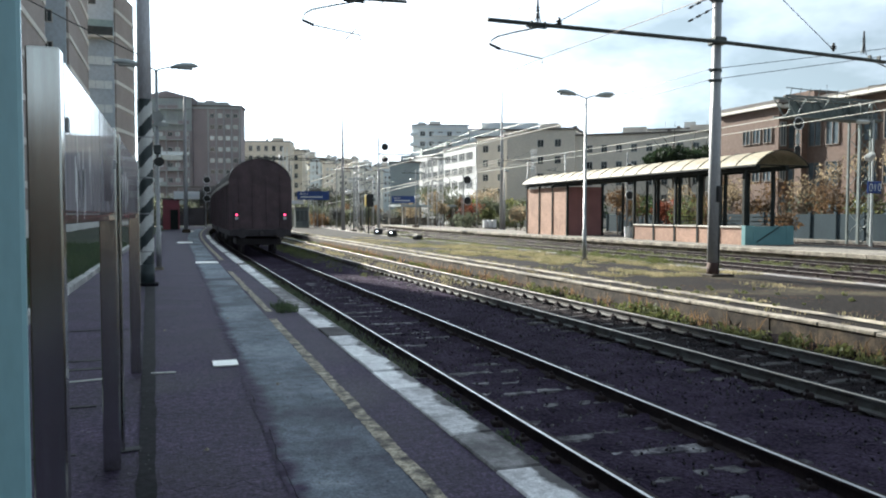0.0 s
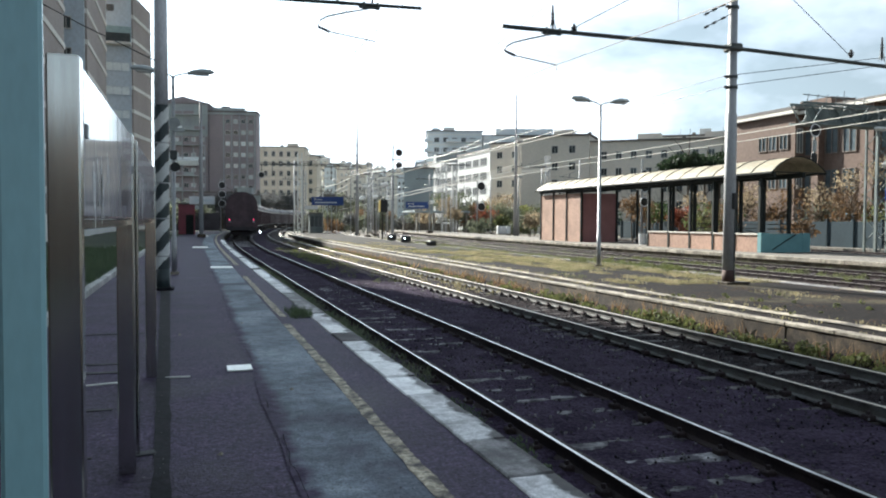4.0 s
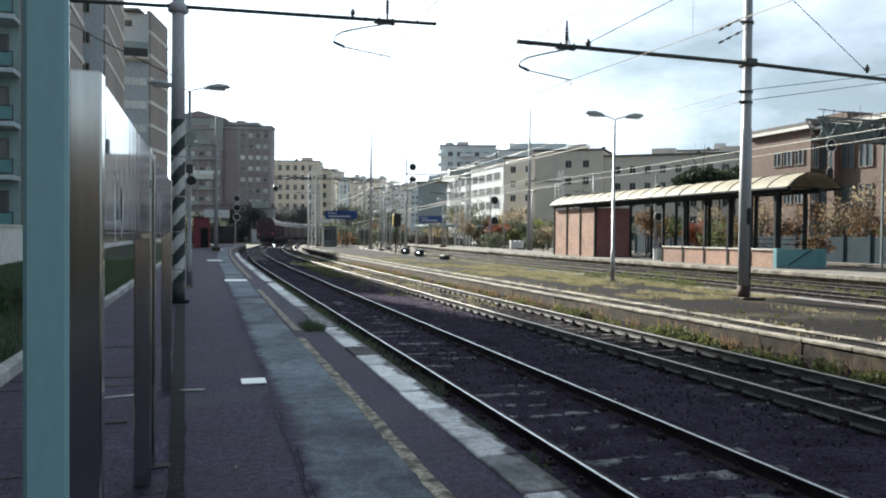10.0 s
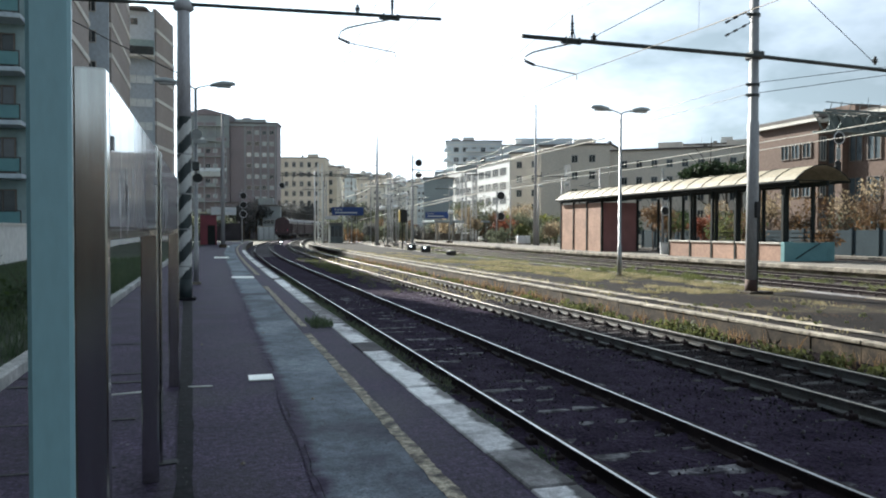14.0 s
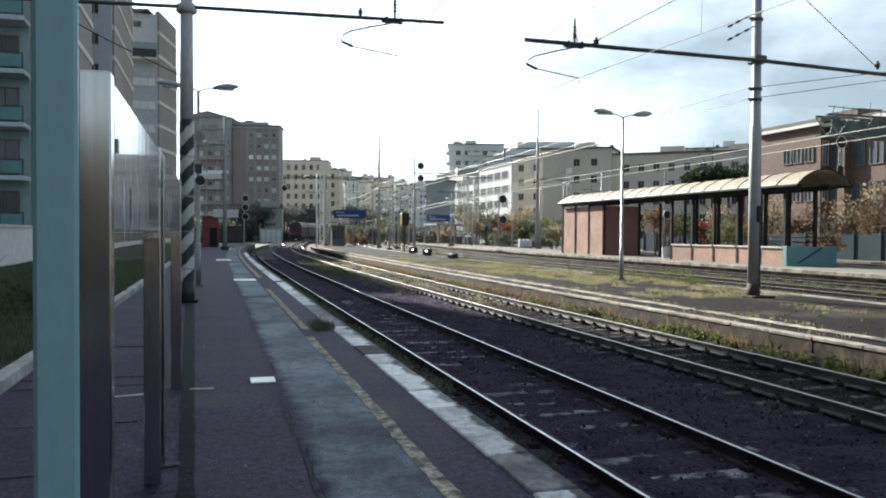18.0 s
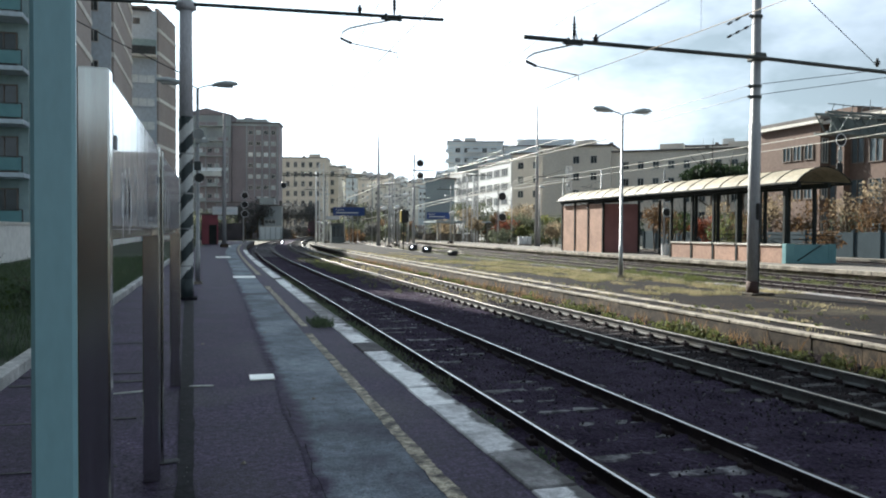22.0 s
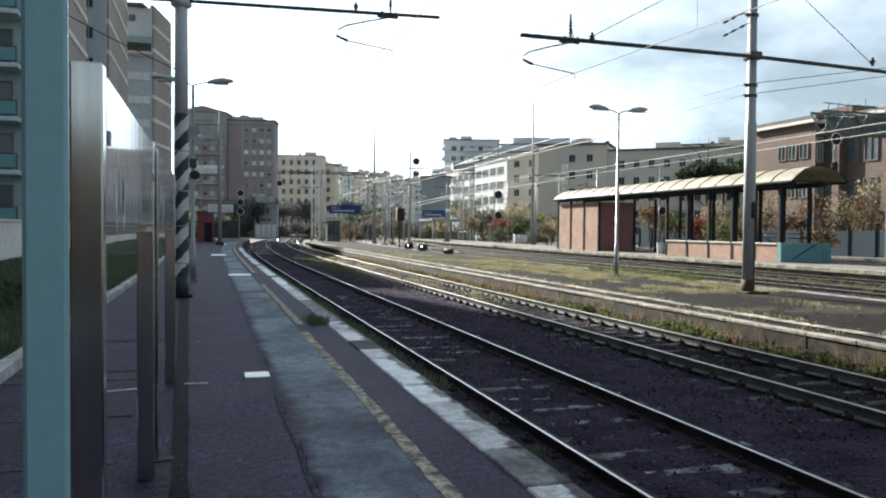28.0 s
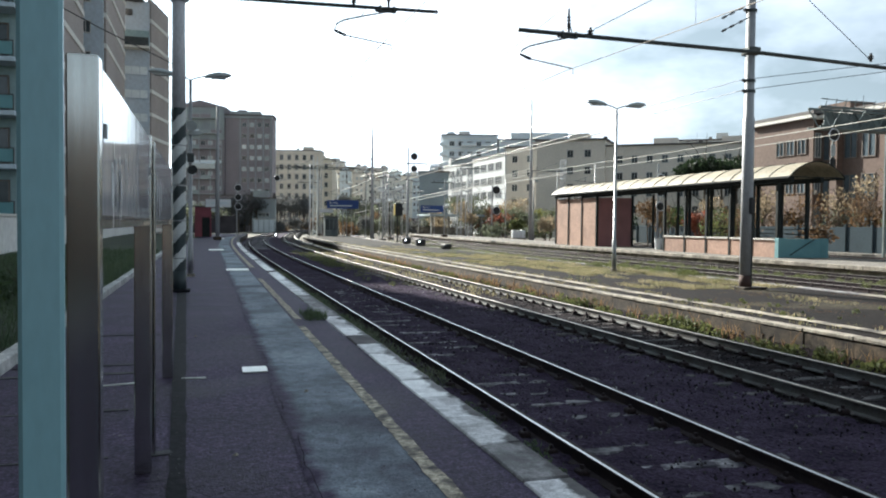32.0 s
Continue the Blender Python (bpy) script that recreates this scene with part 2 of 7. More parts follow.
WHITE_DIRTY = surf("dirty_grey_white_paint_on_stone", (0.25, 0.245, 0.25), (0.085, 0.078, 0.085), 2.6, 60, 0.35, 0.75, bump=0.4, rnd=0.2, lo=0.36, hi=0.70, mid=(14.0, 0.4))
WHITE_LINE = surf("worn_white_paint_on_stone", (0.66, 0.66, 0.67), (0.22, 0.21, 0.22), 2.2, 60, 0.3, 0.7, bump=0.4, rnd=0.16, lo=0.46, hi=0.78, mid=(14.0, 0.3))
for wm_ in (WHITE_LINE, WHITE_FRESH, WHITE_DIRTY):
    worn_edge(wm_, STONE_BARE, 0.085, 0.05, 3.0, 0.42)
YELLOW_LINE = surf("worn_yellow_white_line", (0.39, 0.34, 0.255), (0.055, 0.046, 0.045), 7.0, 55, 0.5, 0.8, bump=0.5, lo=0.40, hi=0.64, mid=(20.0, 0.6))
EDGE_BARE = surf("bare_grey_edge_stone", (0.075, 0.068, 0.072), (0.028, 0.025, 0.029), 3.0, 50, 0.4, 0.85, bump=0.5, rnd=0.2)
ISLAND_LINE = surf("dusty_pale_line", (0.36, 0.32, 0.25), (0.06, 0.053, 0.045), 1.6, 40, 0.5, 0.85, bump=0.3, lo=0.42, hi=0.62, mid=(9.0, 0.5))
JOINT_GREY = surf("dusty_grey_joint", (0.075, 0.075, 0.082), (0.02, 0.019, 0.024), 3.0, 40, 0.4, 0.9, bump=0.3)
PATCH_WHITE = surf("white_patch_tone", (0.86, 0.86, 0.83), (0.74, 0.74, 0.70), 6, 60, 0.08, 0.35, bump=0.1)
KERB = surf("light_kerb_stone", (0.50, 0.50, 0.48), (0.27, 0.28, 0.27), 2, 40, 0.25, 0.8, bump=0.3, rnd=0.14, mid=(6.0, 0.25))
# Purple-blue of the shade is put into this ballast colour.
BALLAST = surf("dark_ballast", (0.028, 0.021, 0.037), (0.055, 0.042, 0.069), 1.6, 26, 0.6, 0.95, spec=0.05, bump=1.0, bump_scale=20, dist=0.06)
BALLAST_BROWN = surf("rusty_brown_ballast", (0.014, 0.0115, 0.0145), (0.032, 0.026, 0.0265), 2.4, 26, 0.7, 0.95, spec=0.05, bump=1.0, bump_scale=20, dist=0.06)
# Paler, warmer copy of the ballast: sunlight is put into this colour.
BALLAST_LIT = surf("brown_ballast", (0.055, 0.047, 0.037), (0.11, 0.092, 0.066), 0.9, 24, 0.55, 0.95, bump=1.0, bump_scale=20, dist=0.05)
STONE = surf("ballast_stone", (0.016, 0.014, 0.018), (0.12, 0.115, 0.12), 12.0, 30, 0.4, 0.95, spec=0.05, bump=0.4, lo=0.46, hi=0.74)
GRIT = surf("mixed_grit", (0.05, 0.048, 0.055), (0.26, 0.25, 0.25), 4.0, 30, 0.4, 0.9, bump=0, lo=0.45, hi=0.72)
SLEEPER = surf("grey_concrete_sleeper", (0.246, 0.239, 0.249), (0.032, 0.028, 0.039), 4.5, 30, 0.5, 0.9, bump=0.4, rnd=0.35, lo=0.38, hi=0.58)
SLEEPER_WOOD = surf("grey_weathered_wooden_sleeper", (0.085, 0.078, 0.078), (0.024, 0.021, 0.022), 3, 30, 0.4, 0.9, bump=0.4, rnd=0.3)
RAIL_SIDE = surf("rusty_rail_steel", (0.028, 0.022, 0.026), (0.048, 0.036, 0.036), 4, 50, 0.3, 0.85, metal=0.1, bump=0.2, spec=0.2)
RAIL_GREY = surf("grey_green_rail_steel", (0.135, 0.138, 0.138), (0.080, 0.074, 0.068), 4, 50, 0.3, 0.7, metal=0.2, bump=0.2, spec=0.3)
RAIL_TOP = surf("polished_rail_head", (0.48, 0.475, 0.475), (0.38, 0.375, 0.37), 3, 30, 0.12, 0.44, metal=1.0, bump=0.05)
RAIL_DULL = surf("dull_rail_head", (0.50, 0.45, 0.38), (0.34, 0.29, 0.24), 3, 30, 0.2, 0.36, metal=0.95, bump=0.05)
GROUND = surf("bare_ground", (0.085, 0.075, 0.055), (0.05, 0.055, 0.03), 0.12, 8, 0.4, 0.95, bump=0.6, bump_scale=5, dist=0.05)
SOIL_GREEN = surf("garden_soil_and_moss", (0.02, 0.032, 0.014), (0.035, 0.05, 0.02), 0.6, 12, 0.5, 0.95, bump=0.8, bump_scale=10, dist=0.05)
GRASS = leafy("dry_straw_grass", (0.41, 0.355, 0.21), (0.18, 0.175, 0.085), 1.5, 20, 0.5, 0.85, bump=0)
GRASS_GREEN = leafy("green_grass", (0.075, 0.112, 0.062), (0.115, 0.15, 0.078), 1.5, 20, 0.4, 0.8, bump=0)
GRASS_WEED = leafy("soft_green_weeds", (0.135, 0.165, 0.10), (0.19, 0.21, 0.135), 1.5, 20, 0.4, 0.8, bump=0)
LEAF = leafy("green_leaves", (0.035, 0.065, 0.02), (0.075, 0.105, 0.028), 1.2, 15, 0.4, 0.7, bump=0)
LEAF_YELLOW = leafy("yellowing_leaves", (0.22, 0.22, 0.06), (0.12, 0.15, 0.04), 1.0, 15, 0.4, 0.7, bump=0)
STALK = leafy("brown_dry_stalks", (0.26, 0.17, 0.09), (0.15, 0.10, 0.055), 1.5, 20, 0.4, 0.85, bump=0)
LEAF_RED = leafy("red_autumn_leaves", (0.22, 0.06, 0.035), (0.14, 0.065, 0.035), 1.0, 15, 0.4, 0.7, bump=0)
LEAF_BROWN = leafy("brown_autumn_leaves", (0.17, 0.10, 0.05), (0.09, 0.065, 0.035), 1.0, 15, 0.4, 0.75, bump=0)
LEAF_DARK = leafy("dark_evergreen_needles", (0.014, 0.026, 0.013), (0.03, 0.045, 0.02), 0.8, 10, 0.4, 0.75, bump=0)
LEAF_OLIVE = leafy("olive_weed_leaves", (0.15, 0.165, 0.06), (0.07, 0.085, 0.035), 2.0, 15, 0.45, 0.75, bump=0)
# Grey-green paled for distance: haze is put into this leaf colour.
LEAF_HAZED = leafy("dusty_grey_green_leaves", (0.16, 0.175, 0.12), (0.09, 0.105, 0.07), 0.8, 10, 0.4, 0.8, bump=0)
# Blue-grey murk of the distance is put into this leaf colour.
LEAF_DUSK = leafy("dusky_blue_green_leaves", (0.12, 0.125, 0.12), (0.08, 0.082, 0.088), 0.8, 10, 0.4, 0.8, bump=0)
LEAF_STRAW = leafy("pale_dry_leaves", (0.36, 0.29, 0.19), (0.22, 0.18, 0.12), 1.0, 15, 0.4, 0.8, bump=0)
GANTRY_PAINT = surf("dull_green_grey_steel", (0.16, 0.19, 0.185), (0.10, 0.12, 0.12), 1.5, 20, 0.2, 0.6, metal=0.2, bump=0.05)
BARK = surf("grey_brown_bark", (0.10, 0.08, 0.06), (0.06, 0.048, 0.036), 4, 30, 0.3, 0.9, bump=0.6)
TEAL_PAINT = surf("teal_grey_painted_steel", (0.30, 0.50, 0.535), (0.26, 0.45, 0.485), 1.3, 50, 0.06, 0.42, bump=0.04, stretch=(1, 1, 0.35))
STEEL = surf("brushed_stainless_steel", (0.56, 0.57, 0.54), (0.47, 0.47, 0.44), 3, 60, 0.08, 0.15, metal=1.0, bump=0.02, stretch=(8, 8, 0.12))
SIGN_FACE = surf("satin_printed_sign_face", (0.66, 0.65, 0.68), (0.50, 0.49, 0.53), 2, 30, 0.10, 0.07, metal=0.0, bump=0.10, bump_scale=1.5, dist=0.004, stretch=(6, 6, 0.22), spec=0.7)
ZINC = surf("galvanised_steel", (0.40, 0.41, 0.41), (0.29, 0.30, 0.31), 2.2, 25, 0.15, 0.48, metal=0.75, bump=0.06)
# Grey lightened for the near mast: the lens veil is put into the colour.
MAST_VEILED = surf("veil_paled_mast", (0.60, 0.61, 0.64), (0.47, 0.48, 0.51), 1.2, 30, 0.18, 0.55, metal=0.1, bump=0.06, stretch=(1, 1, 0.25))
# Darker copy without the veil, for the middle mast and tall poles.
MAST_DULL = surf("plain_grey_mast", (0.40, 0.41, 0.42), (0.29, 0.295, 0.31), 1.2, 30, 0.2, 0.55, metal=0.1, bump=0.06, stretch=(1, 1, 0.25))
MAST_RUST = surf("rust_stained_mast_foot", (0.055, 0.03, 0.026), (0.09, 0.05, 0.036), 2.5, 30, 0.3, 0.8, bump=0.2)
STRIPE_WHITE = surf("chalky_white_stripe_paint", (0.66, 0.68, 0.66), (0.48, 0.50, 0.49), 2, 30, 0.12, 0.55, bump=0.05)
STRIPE_BLACK = surf("green_black_stripe_paint", (0.018, 0.03, 0.034), (0.035, 0.05, 0.052), 2, 30, 0.2, 0.5, bump=0.05)
DARK_STEEL = surf("dark_arm_steel", (0.05, 0.06, 0.06), (0.085, 0.09, 0.085), 2, 30, 0.2, 0.5, metal=0.5, bump=0.05)
WIRE_CU = surf("bare_copper_wire", (0.28, 0.25, 0.21), (0.20, 0.18, 0.15), 3, 30, 0.2, 0.35, metal=0.9, bump=0)
# Backlit glint of the far wires is put into this pale metal colour.
WIRE_GLINT = surf("glint_pale_wire", (0.60, 0.585, 0.54), (0.50, 0.485, 0.44), 3, 30, 0.2, 0.42, metal=0.8, bump=0)
WIRE_DARK = surf("dark_wire", (0.06, 0.06, 0.06), (0.09, 0.09, 0.09), 3, 30, 0.2, 0.5, metal=0.5, bump=0)
PORCELAIN = surf("brown_porcelain_insulator", (0.05, 0.05, 0.048), (0.08, 0.075, 0.07), 3, 30, 0.2, 0.2, bump=0)
LAMP_SHELL = surf("light_grey_lamp_housing", (0.46, 0.50, 0.50), (0.38, 0.41, 0.41), 4, 30, 0.1, 0.45, bump=0.03)
LENS_LIT = glow("lit_white_signal_lens", (1.0, 1.0, 0.93), 3.0)
LAMP_WHITE = surf("glossy_white_enamel", (0.86, 0.87, 0.86), (0.78, 0.79, 0.78), 4, 30, 0.04, 0.15, bump=0)
LAMP_LENS = surf("milky_lamp_cover", (0.62, 0.63, 0.60), (0.55, 0.56, 0.53), 4, 30, 0.05, 0.2, bump=0)
BRICK_PANEL = surf("salmon_brick_panel", (0.37, 0.235, 0.172), (0.275, 0.175, 0.13), 1.1, 35, 0.16, 0.8, bump=0.25, rnd=0.09, mid=(6.0, 0.2))
BRICK_RED = surf("dark_red_painted_panel", (0.29, 0.13, 0.125), (0.23, 0.105, 0.10), 1.1, 35, 0.12, 0.6, bump=0.1)
SHELTER_STEEL = surf("dark_green_black_steel", (0.010, 0.014, 0.014), (0.018, 0.023, 0.022), 2, 30, 0.15, 0.6, bump=0.05, spec=0.2)
ROOF_SHEET = surf("cream_fibreglass_roof_sheet", (0.31, 0.27, 0.185), (0.21, 0.185, 0.125), 0.9, 25, 0.2, 0.6, bump=0.1, rnd=0.14, mid=(5.0, 0.25))
TEAL_WALL = surf("teal_painted_parapet", (0.14, 0.29, 0.31), (0.11, 0.24, 0.26), 1.2, 30, 0.1, 0.6, bump=0.08)
SILL_STONE = surf("pale_stone_capping", (0.55, 0.53, 0.48), (0.44, 0.42, 0.38), 2, 30, 0.12, 0.7, bump=0.1)
SIGN_BLUE = surf("blue_enamel_sign", (0.02, 0.06, 0.24), (0.018, 0.05, 0.20), 2, 30, 0.05, 0.35, bump=0)
SIGN_WHITE = surf("white_enamel", (0.74, 0.76, 0.78), (0.66, 0.68, 0.70), 2, 30, 0.05, 0.4, bump=0)
SIGN_GREY = surf("faded_grey_print", (0.24, 0.23, 0.26), (0.17, 0.165, 0.19), 6, 30, 0.2, 0.12, bump=0)
SIGNAL_BLACK = surf("matt_black_signal_plate", (0.012, 0.013, 0.014), (0.02, 0.02, 0.02), 2, 30, 0.1, 0.6, bump=0)
# Lens veil is put into this red: paled and turned purple.
WAGON_RED = surf("veiled_dirty_oxide_red_paint", (0.082, 0.053, 0.060), (0.056, 0.037, 0.044), 0.9, 20, 0.25, 0.65, bump=0.1, rnd=0.12, mid=(2.5, 0.25))
WAGON_ROOF = surf("grey_soot_wagon_roof", (0.065, 0.055, 0.055), (0.042, 0.035, 0.036), 0.9, 20, 0.2, 0.55, bump=0.1)
WAGON_DARK = surf("black_greasy_underframe", (0.030, 0.026, 0.030), (0.046, 0.039, 0.043), 2, 20, 0.3, 0.7, bump=0.1)
TAIL_RED = glow("red_tail_lamp", (1.0, 0.07, 0.16), 0.9)
LAMP_YELLOW = surf("yellow_cabinet_paint", (0.48, 0.36, 0.06), (0.38, 0.28, 0.05), 3, 30, 0.1, 0.5, bump=0)
GLASS_DARK = surf("dark_window_glass", (0.035, 0.045, 0.05), (0.06, 0.07, 0.075), 0.4, 2, 0.2, 0.08, bump=0, rnd=0.4)
WINDOW_BLUE = surf("blue_grey_window", (0.13, 0.165, 0.19), (0.09, 0.115, 0.13), 0.4, 2, 0.2, 0.25, bump=0, rnd=0.3)
WINDOW_DULL = surf("dull_dark_window", (0.07, 0.08, 0.09), (0.11, 0.12, 0.13), 0.4, 2, 0.2, 0.6, bump=0, rnd=0.4, spec=0.15)
# Bright panes: their brightness is put into a white base colour.
PANE_WHITE = surf("bright_white_window", (0.84, 0.90, 0.90), (0.74, 0.80, 0.82), 0.6, 4, 0.1, 0.2, bump=0)
GLASS_LIGHT = surf("pale_reflecting_window_glass", (0.62, 0.66, 0.68), (0.44, 0.48, 0.50), 0.4, 2, 0.2, 0.12, bump=0, rnd=0.3)
FRAME_PALE = surf("pale_window_surround", (0.55, 0.55, 0.52), (0.45, 0.45, 0.42), 1, 10, 0.1, 0.7, bump=0)
FRAME_DIM = surf("dull_beige_window_frame", (0.15, 0.125, 0.105), (0.11, 0.09, 0.075), 1, 10, 0.1, 0.7, bump=0)


# ---- mesh tools ----
class Mesh:
    """Collects vertices and faces; each face may name a material slot."""

    def __init__(self):
        self.v, self.f, self.m = [], [], []

    def add(self, verts, faces, slot=0):
        k = len(self.v)
        self.v.extend(tuple(p) for p in verts)
        for fc in faces:
            self.f.append(tuple(i + k for i in fc))
            self.m.append(slot)
        return self

    def box(self, c, size, rz=0.0, slot=0, bevel=0.0, rot=None):
        hx, hy, hz = size[0] / 2, size[1] / 2, size[2] / 2
        m = rot or Matrix.Rotation(rz, 3, "Z")
        c = Vector(c)
        if not bevel:
            vs = [Vector((sx * hx, sy * hy, sz * hz)) for sz in (-1, 1) for sy in (-1, 1) for sx in (-1, 1)]
            fs = [(0, 2, 3, 1), (4, 5, 7, 6), (0, 1, 5, 4), (2, 6, 7, 3), (0, 4, 6, 2), (1, 3, 7, 5)]
        else:
            b = min(bevel, hx * 0.9, hy * 0.9, hz * 0.9)
            vs, idx = [], {}
            for sx in (-1, 1):
                for sy in (-1, 1):
                    for sz in (-1, 1):
                        for a in range(3):
                            p = [sx * (hx - b), sy * (hy - b), sz * (hz - b)]
                            p[a] = (sx * hx, sy * hy, sz * hz)[a]
                            idx[sx, sy, sz, a] = len(vs)
                            vs.append(Vector(p))
            fs = []
            for a in range(3):
                o1, o2 = [i for i in range(3) if i != a]
                for s in (-1, 1):
                    loop = []
                    for u, w in ((-1, -1), (1, -1), (1, 1), (-1, 1)):
                        k = [0, 0, 0]
                        k[a], k[o1], k[o2] = s, u, w
                        loop.append(idx[k[0], k[1], k[2], a])
                    fs.append(tuple(loop))
                for u in (-1, 1):
                    for w in (-1, 1):
                        loop = []
                        for s, ax in ((-1, o1), (1, o1), (1, o2), (-1, o2)):
                            k = [0, 0, 0]
                            k[a], k[o1], k[o2] = s, u, w
                            loop.append(idx[k[0], k[1], k[2], ax])
                        fs.append(tuple(loop))
            for sx in (-1, 1):
                for sy in (-1, 1):
                    for sz in (-1, 1):
                        fs.append(tuple(idx[sx, sy, sz, a] for a in range(3)))
        return self.add([c + m @ p for p in vs], fs, slot)

    def tube(self, pts, r, n=8, slot=0, caps=True):
        """A round bar along points; r is one radius or one for each point."""
        pts = [Vector(p) for p in pts]
        rs = r if isinstance(r, (list, tuple)) else [r] * len(pts)
        vs, fs = [], []
        for i, p in enumerate(pts):
            d = (pts[min(i + 1, len(pts) - 1)] - pts[max(i - 1, 0)]).normalized()
            ref = Vector((0, 0, 1)) if abs(d.z) < 0.9 else Vector((1, 0, 0))
            u = d.cross(ref).normalized()
            w = u.cross(d)
            for k in range(n):
                a = 2 * math.pi * k / n
                vs.append(p + (u * math.cos(a) + w * math.sin(a)) * rs[i])
        for i in range(len(pts) - 1):
            for k in range(n):
                a, b = i * n + k, i * n + (k + 1) % n
                fs.append((a, b, b + n, a + n))
        if caps:
            fs.append(tuple(range(n - 1, -1, -1)))
            fs.append(tuple(range((len(pts) - 1) * n, len(pts) * n)))
        return self.add(vs, fs, slot)

    def prism(self, prof, place, n, slots=None, closed=True, caps=True):
        """Sweeps a profile: place(k, a, b) gives the point of profile point (a, b) at station k."""
        vs = [place(k, a, b) for k in range(n) for a, b in prof]
        q, fs, ms = len(prof), [], []
        for k in range(n - 1):
            for i in range(q if closed else q - 1):
                j = (i + 1) % q
                fs.append((k * q + i, k * q + j, (k + 1) * q + j, (k + 1) * q + i))
                ms.append(slots[i] if slots else 0)
        if caps and closed:
            fs.append(tuple(range(q)))
            fs.append(tuple(range((n - 1) * q, n * q))[::-1])
            ms += [0, 0]
        b0 = len(self.v)
        self.v.extend(tuple(p) for p in vs)
        self.f.extend(tuple(i + b0 for i in fc) for fc in fs)
        self.m.extend(ms)
        return self

    def data(self, name, mats, smooth=False):
        me = bpy.data.meshes.new(name)
        me.from_pydata(self.v, [], self.f)
        for mt in (mats if isinstance(mats, (list, tuple)) else [mats]):
            me.materials.append(mt)
        me.polygons.foreach_set("material_index", self.m)
        if smooth:
            me.polygons.foreach_set("use_smooth", [True] * len(me.polygons))
        me.validate()
        bm = bmesh.new()
        bm.from_mesh(me)
        if len(bm.faces) < 30000:
            bmesh.ops.recalc_face_normals(bm, faces=bm.faces)
        bm.to_mesh(me)
        bm.free()
        me.update()
        return me


def part(name, mesh, mats, parent=None, label="", smooth=False, kind=""):
    """One mesh object, under a thing or a part."""
    me = mesh if isinstance(mesh, bpy.types.Mesh) else mesh.data(name, mats, smooth)
    ob = new(name, me)
    if parent:
        ob.parent = parent
    if label:
        ob["label"] = label
    if kind:
        ob["kind"] = kind
    return ob


def thing(name, label, category, m=None, group="", kind=""):
    ob = new(name)
    ob.empty_display_size = 0.2
    if m is not None:
        ob.matrix_basis = m
    return tagged(ob, label, category, group, kind)


# ---- the line of the tracks: straight, then a long bend to the right ----
S0, S1, BEND, TX = 28.7, 145.65, 0.13165, 3.80
_s = np.arange(-80.0, 760.0, 0.5)
_u = np.clip((_s - S0) / (S1 - S0), 0, 1)
_th = BEND * _u * _u * (3 - 2 * _u) + np.clip(_s - 165.0, 0, 330) / 300.0
_x = TX + np.concatenate([[0], np.cumsum(np.sin((_th[1:] + _th[:-1]) / 2)) * 0.5])
_y = -80.0 + np.concatenate([[0], np.cumsum(np.cos((_th[1:] + _th[:-1]) / 2)) * 0.5])


def heading(s):
    return float(np.interp(s, _s, _th))


def at(s, o, z=0.0):
    """The point o metres to the right of the first track's middle, s metres along it."""
    h = heading(s)
    return Vector((float(np.interp(s, _s, _x)) + o * math.cos(h), float(np.interp(s, _s, _y)) - o * math.sin(h), z))


def stations(a, b, fine=3.0, far=12.0):
    out, s = [a], a
    while s < b - 1e-6:
        s += fine if S0 - 5 < s < S1 + 5 else (6.0 if s > 160 else far)
        out.append(min(s, b))
    return out


def along(prof, a, b, mesh=None, slots=None, fine=3.0, closed=True):
    st = stations(a, b, fine)
    return (mesh or Mesh()).prism(prof, lambda k, o, z: at(st[k], o, z), len(st), slots, closed)


rnd = random.Random(7)


def flat(pts, z, mesh=None, slot=0):
    me = mesh or Mesh()
    return me.add([(x, y, z) for x, y in pts], [tuple(range(len(pts)))], slot)


# ---- ground ----
def rough_sheet(a, b, o0, o1, z, ds, do, amp, name, mat, freq=1.5, amp2=0.0, hump=None):
    ss = np.arange(a, b + ds * 0.5, ds)
    oo = np.arange(o0, o1 + do * 0.5, do)
    me = Mesh()
    vs = []
    for s in ss:
        for o in oo:
            p = at(float(s), float(o))
            vs.append((p.x, p.y, z + (hump(float(o)) if hump else 0.0) + amp * noise.noise((p.x * freq, p.y * freq, 0.3)) + amp2 * noise.noise((p.x * 0.35, p.y * 0.35, 5.0))))
    q = len(oo)
    me.add(vs, [(i * q + j, i * q + j + 1, (i + 1) * q + j + 1, (i + 1) * q + j) for i in range(len(ss) - 1) for j in range(q - 1)])
    return me.data(name, mat, True)


g = Mesh().add([(-2600, -2600, -0.8), (2600, -2600, -0.8), (2600, 2600, -0.8), (-2600, 2600, -0.8)], [(0, 1, 2, 3)])
tagged(part("ground", g, GROUND), "bare earth ground reaching the horizon", "ground", kind="structure")

tagged(part("ballast_near", rough_sheet(-12, 60, -1.55, 2.89, -0.436, 0.12, 0.12, 0.055, "ballast_near", BALLAST, 5.0, 0.03, lambda o: -0.045 * min(1.0, max(0.0, (o - 1.9) / 0.7))), None), "dark purple-grey stone ballast between the rails", "ballast", kind="structure")
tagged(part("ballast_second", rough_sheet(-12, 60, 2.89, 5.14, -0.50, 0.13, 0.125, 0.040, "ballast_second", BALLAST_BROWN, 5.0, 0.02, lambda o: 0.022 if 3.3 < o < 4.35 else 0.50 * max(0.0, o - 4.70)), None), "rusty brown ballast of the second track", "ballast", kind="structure")
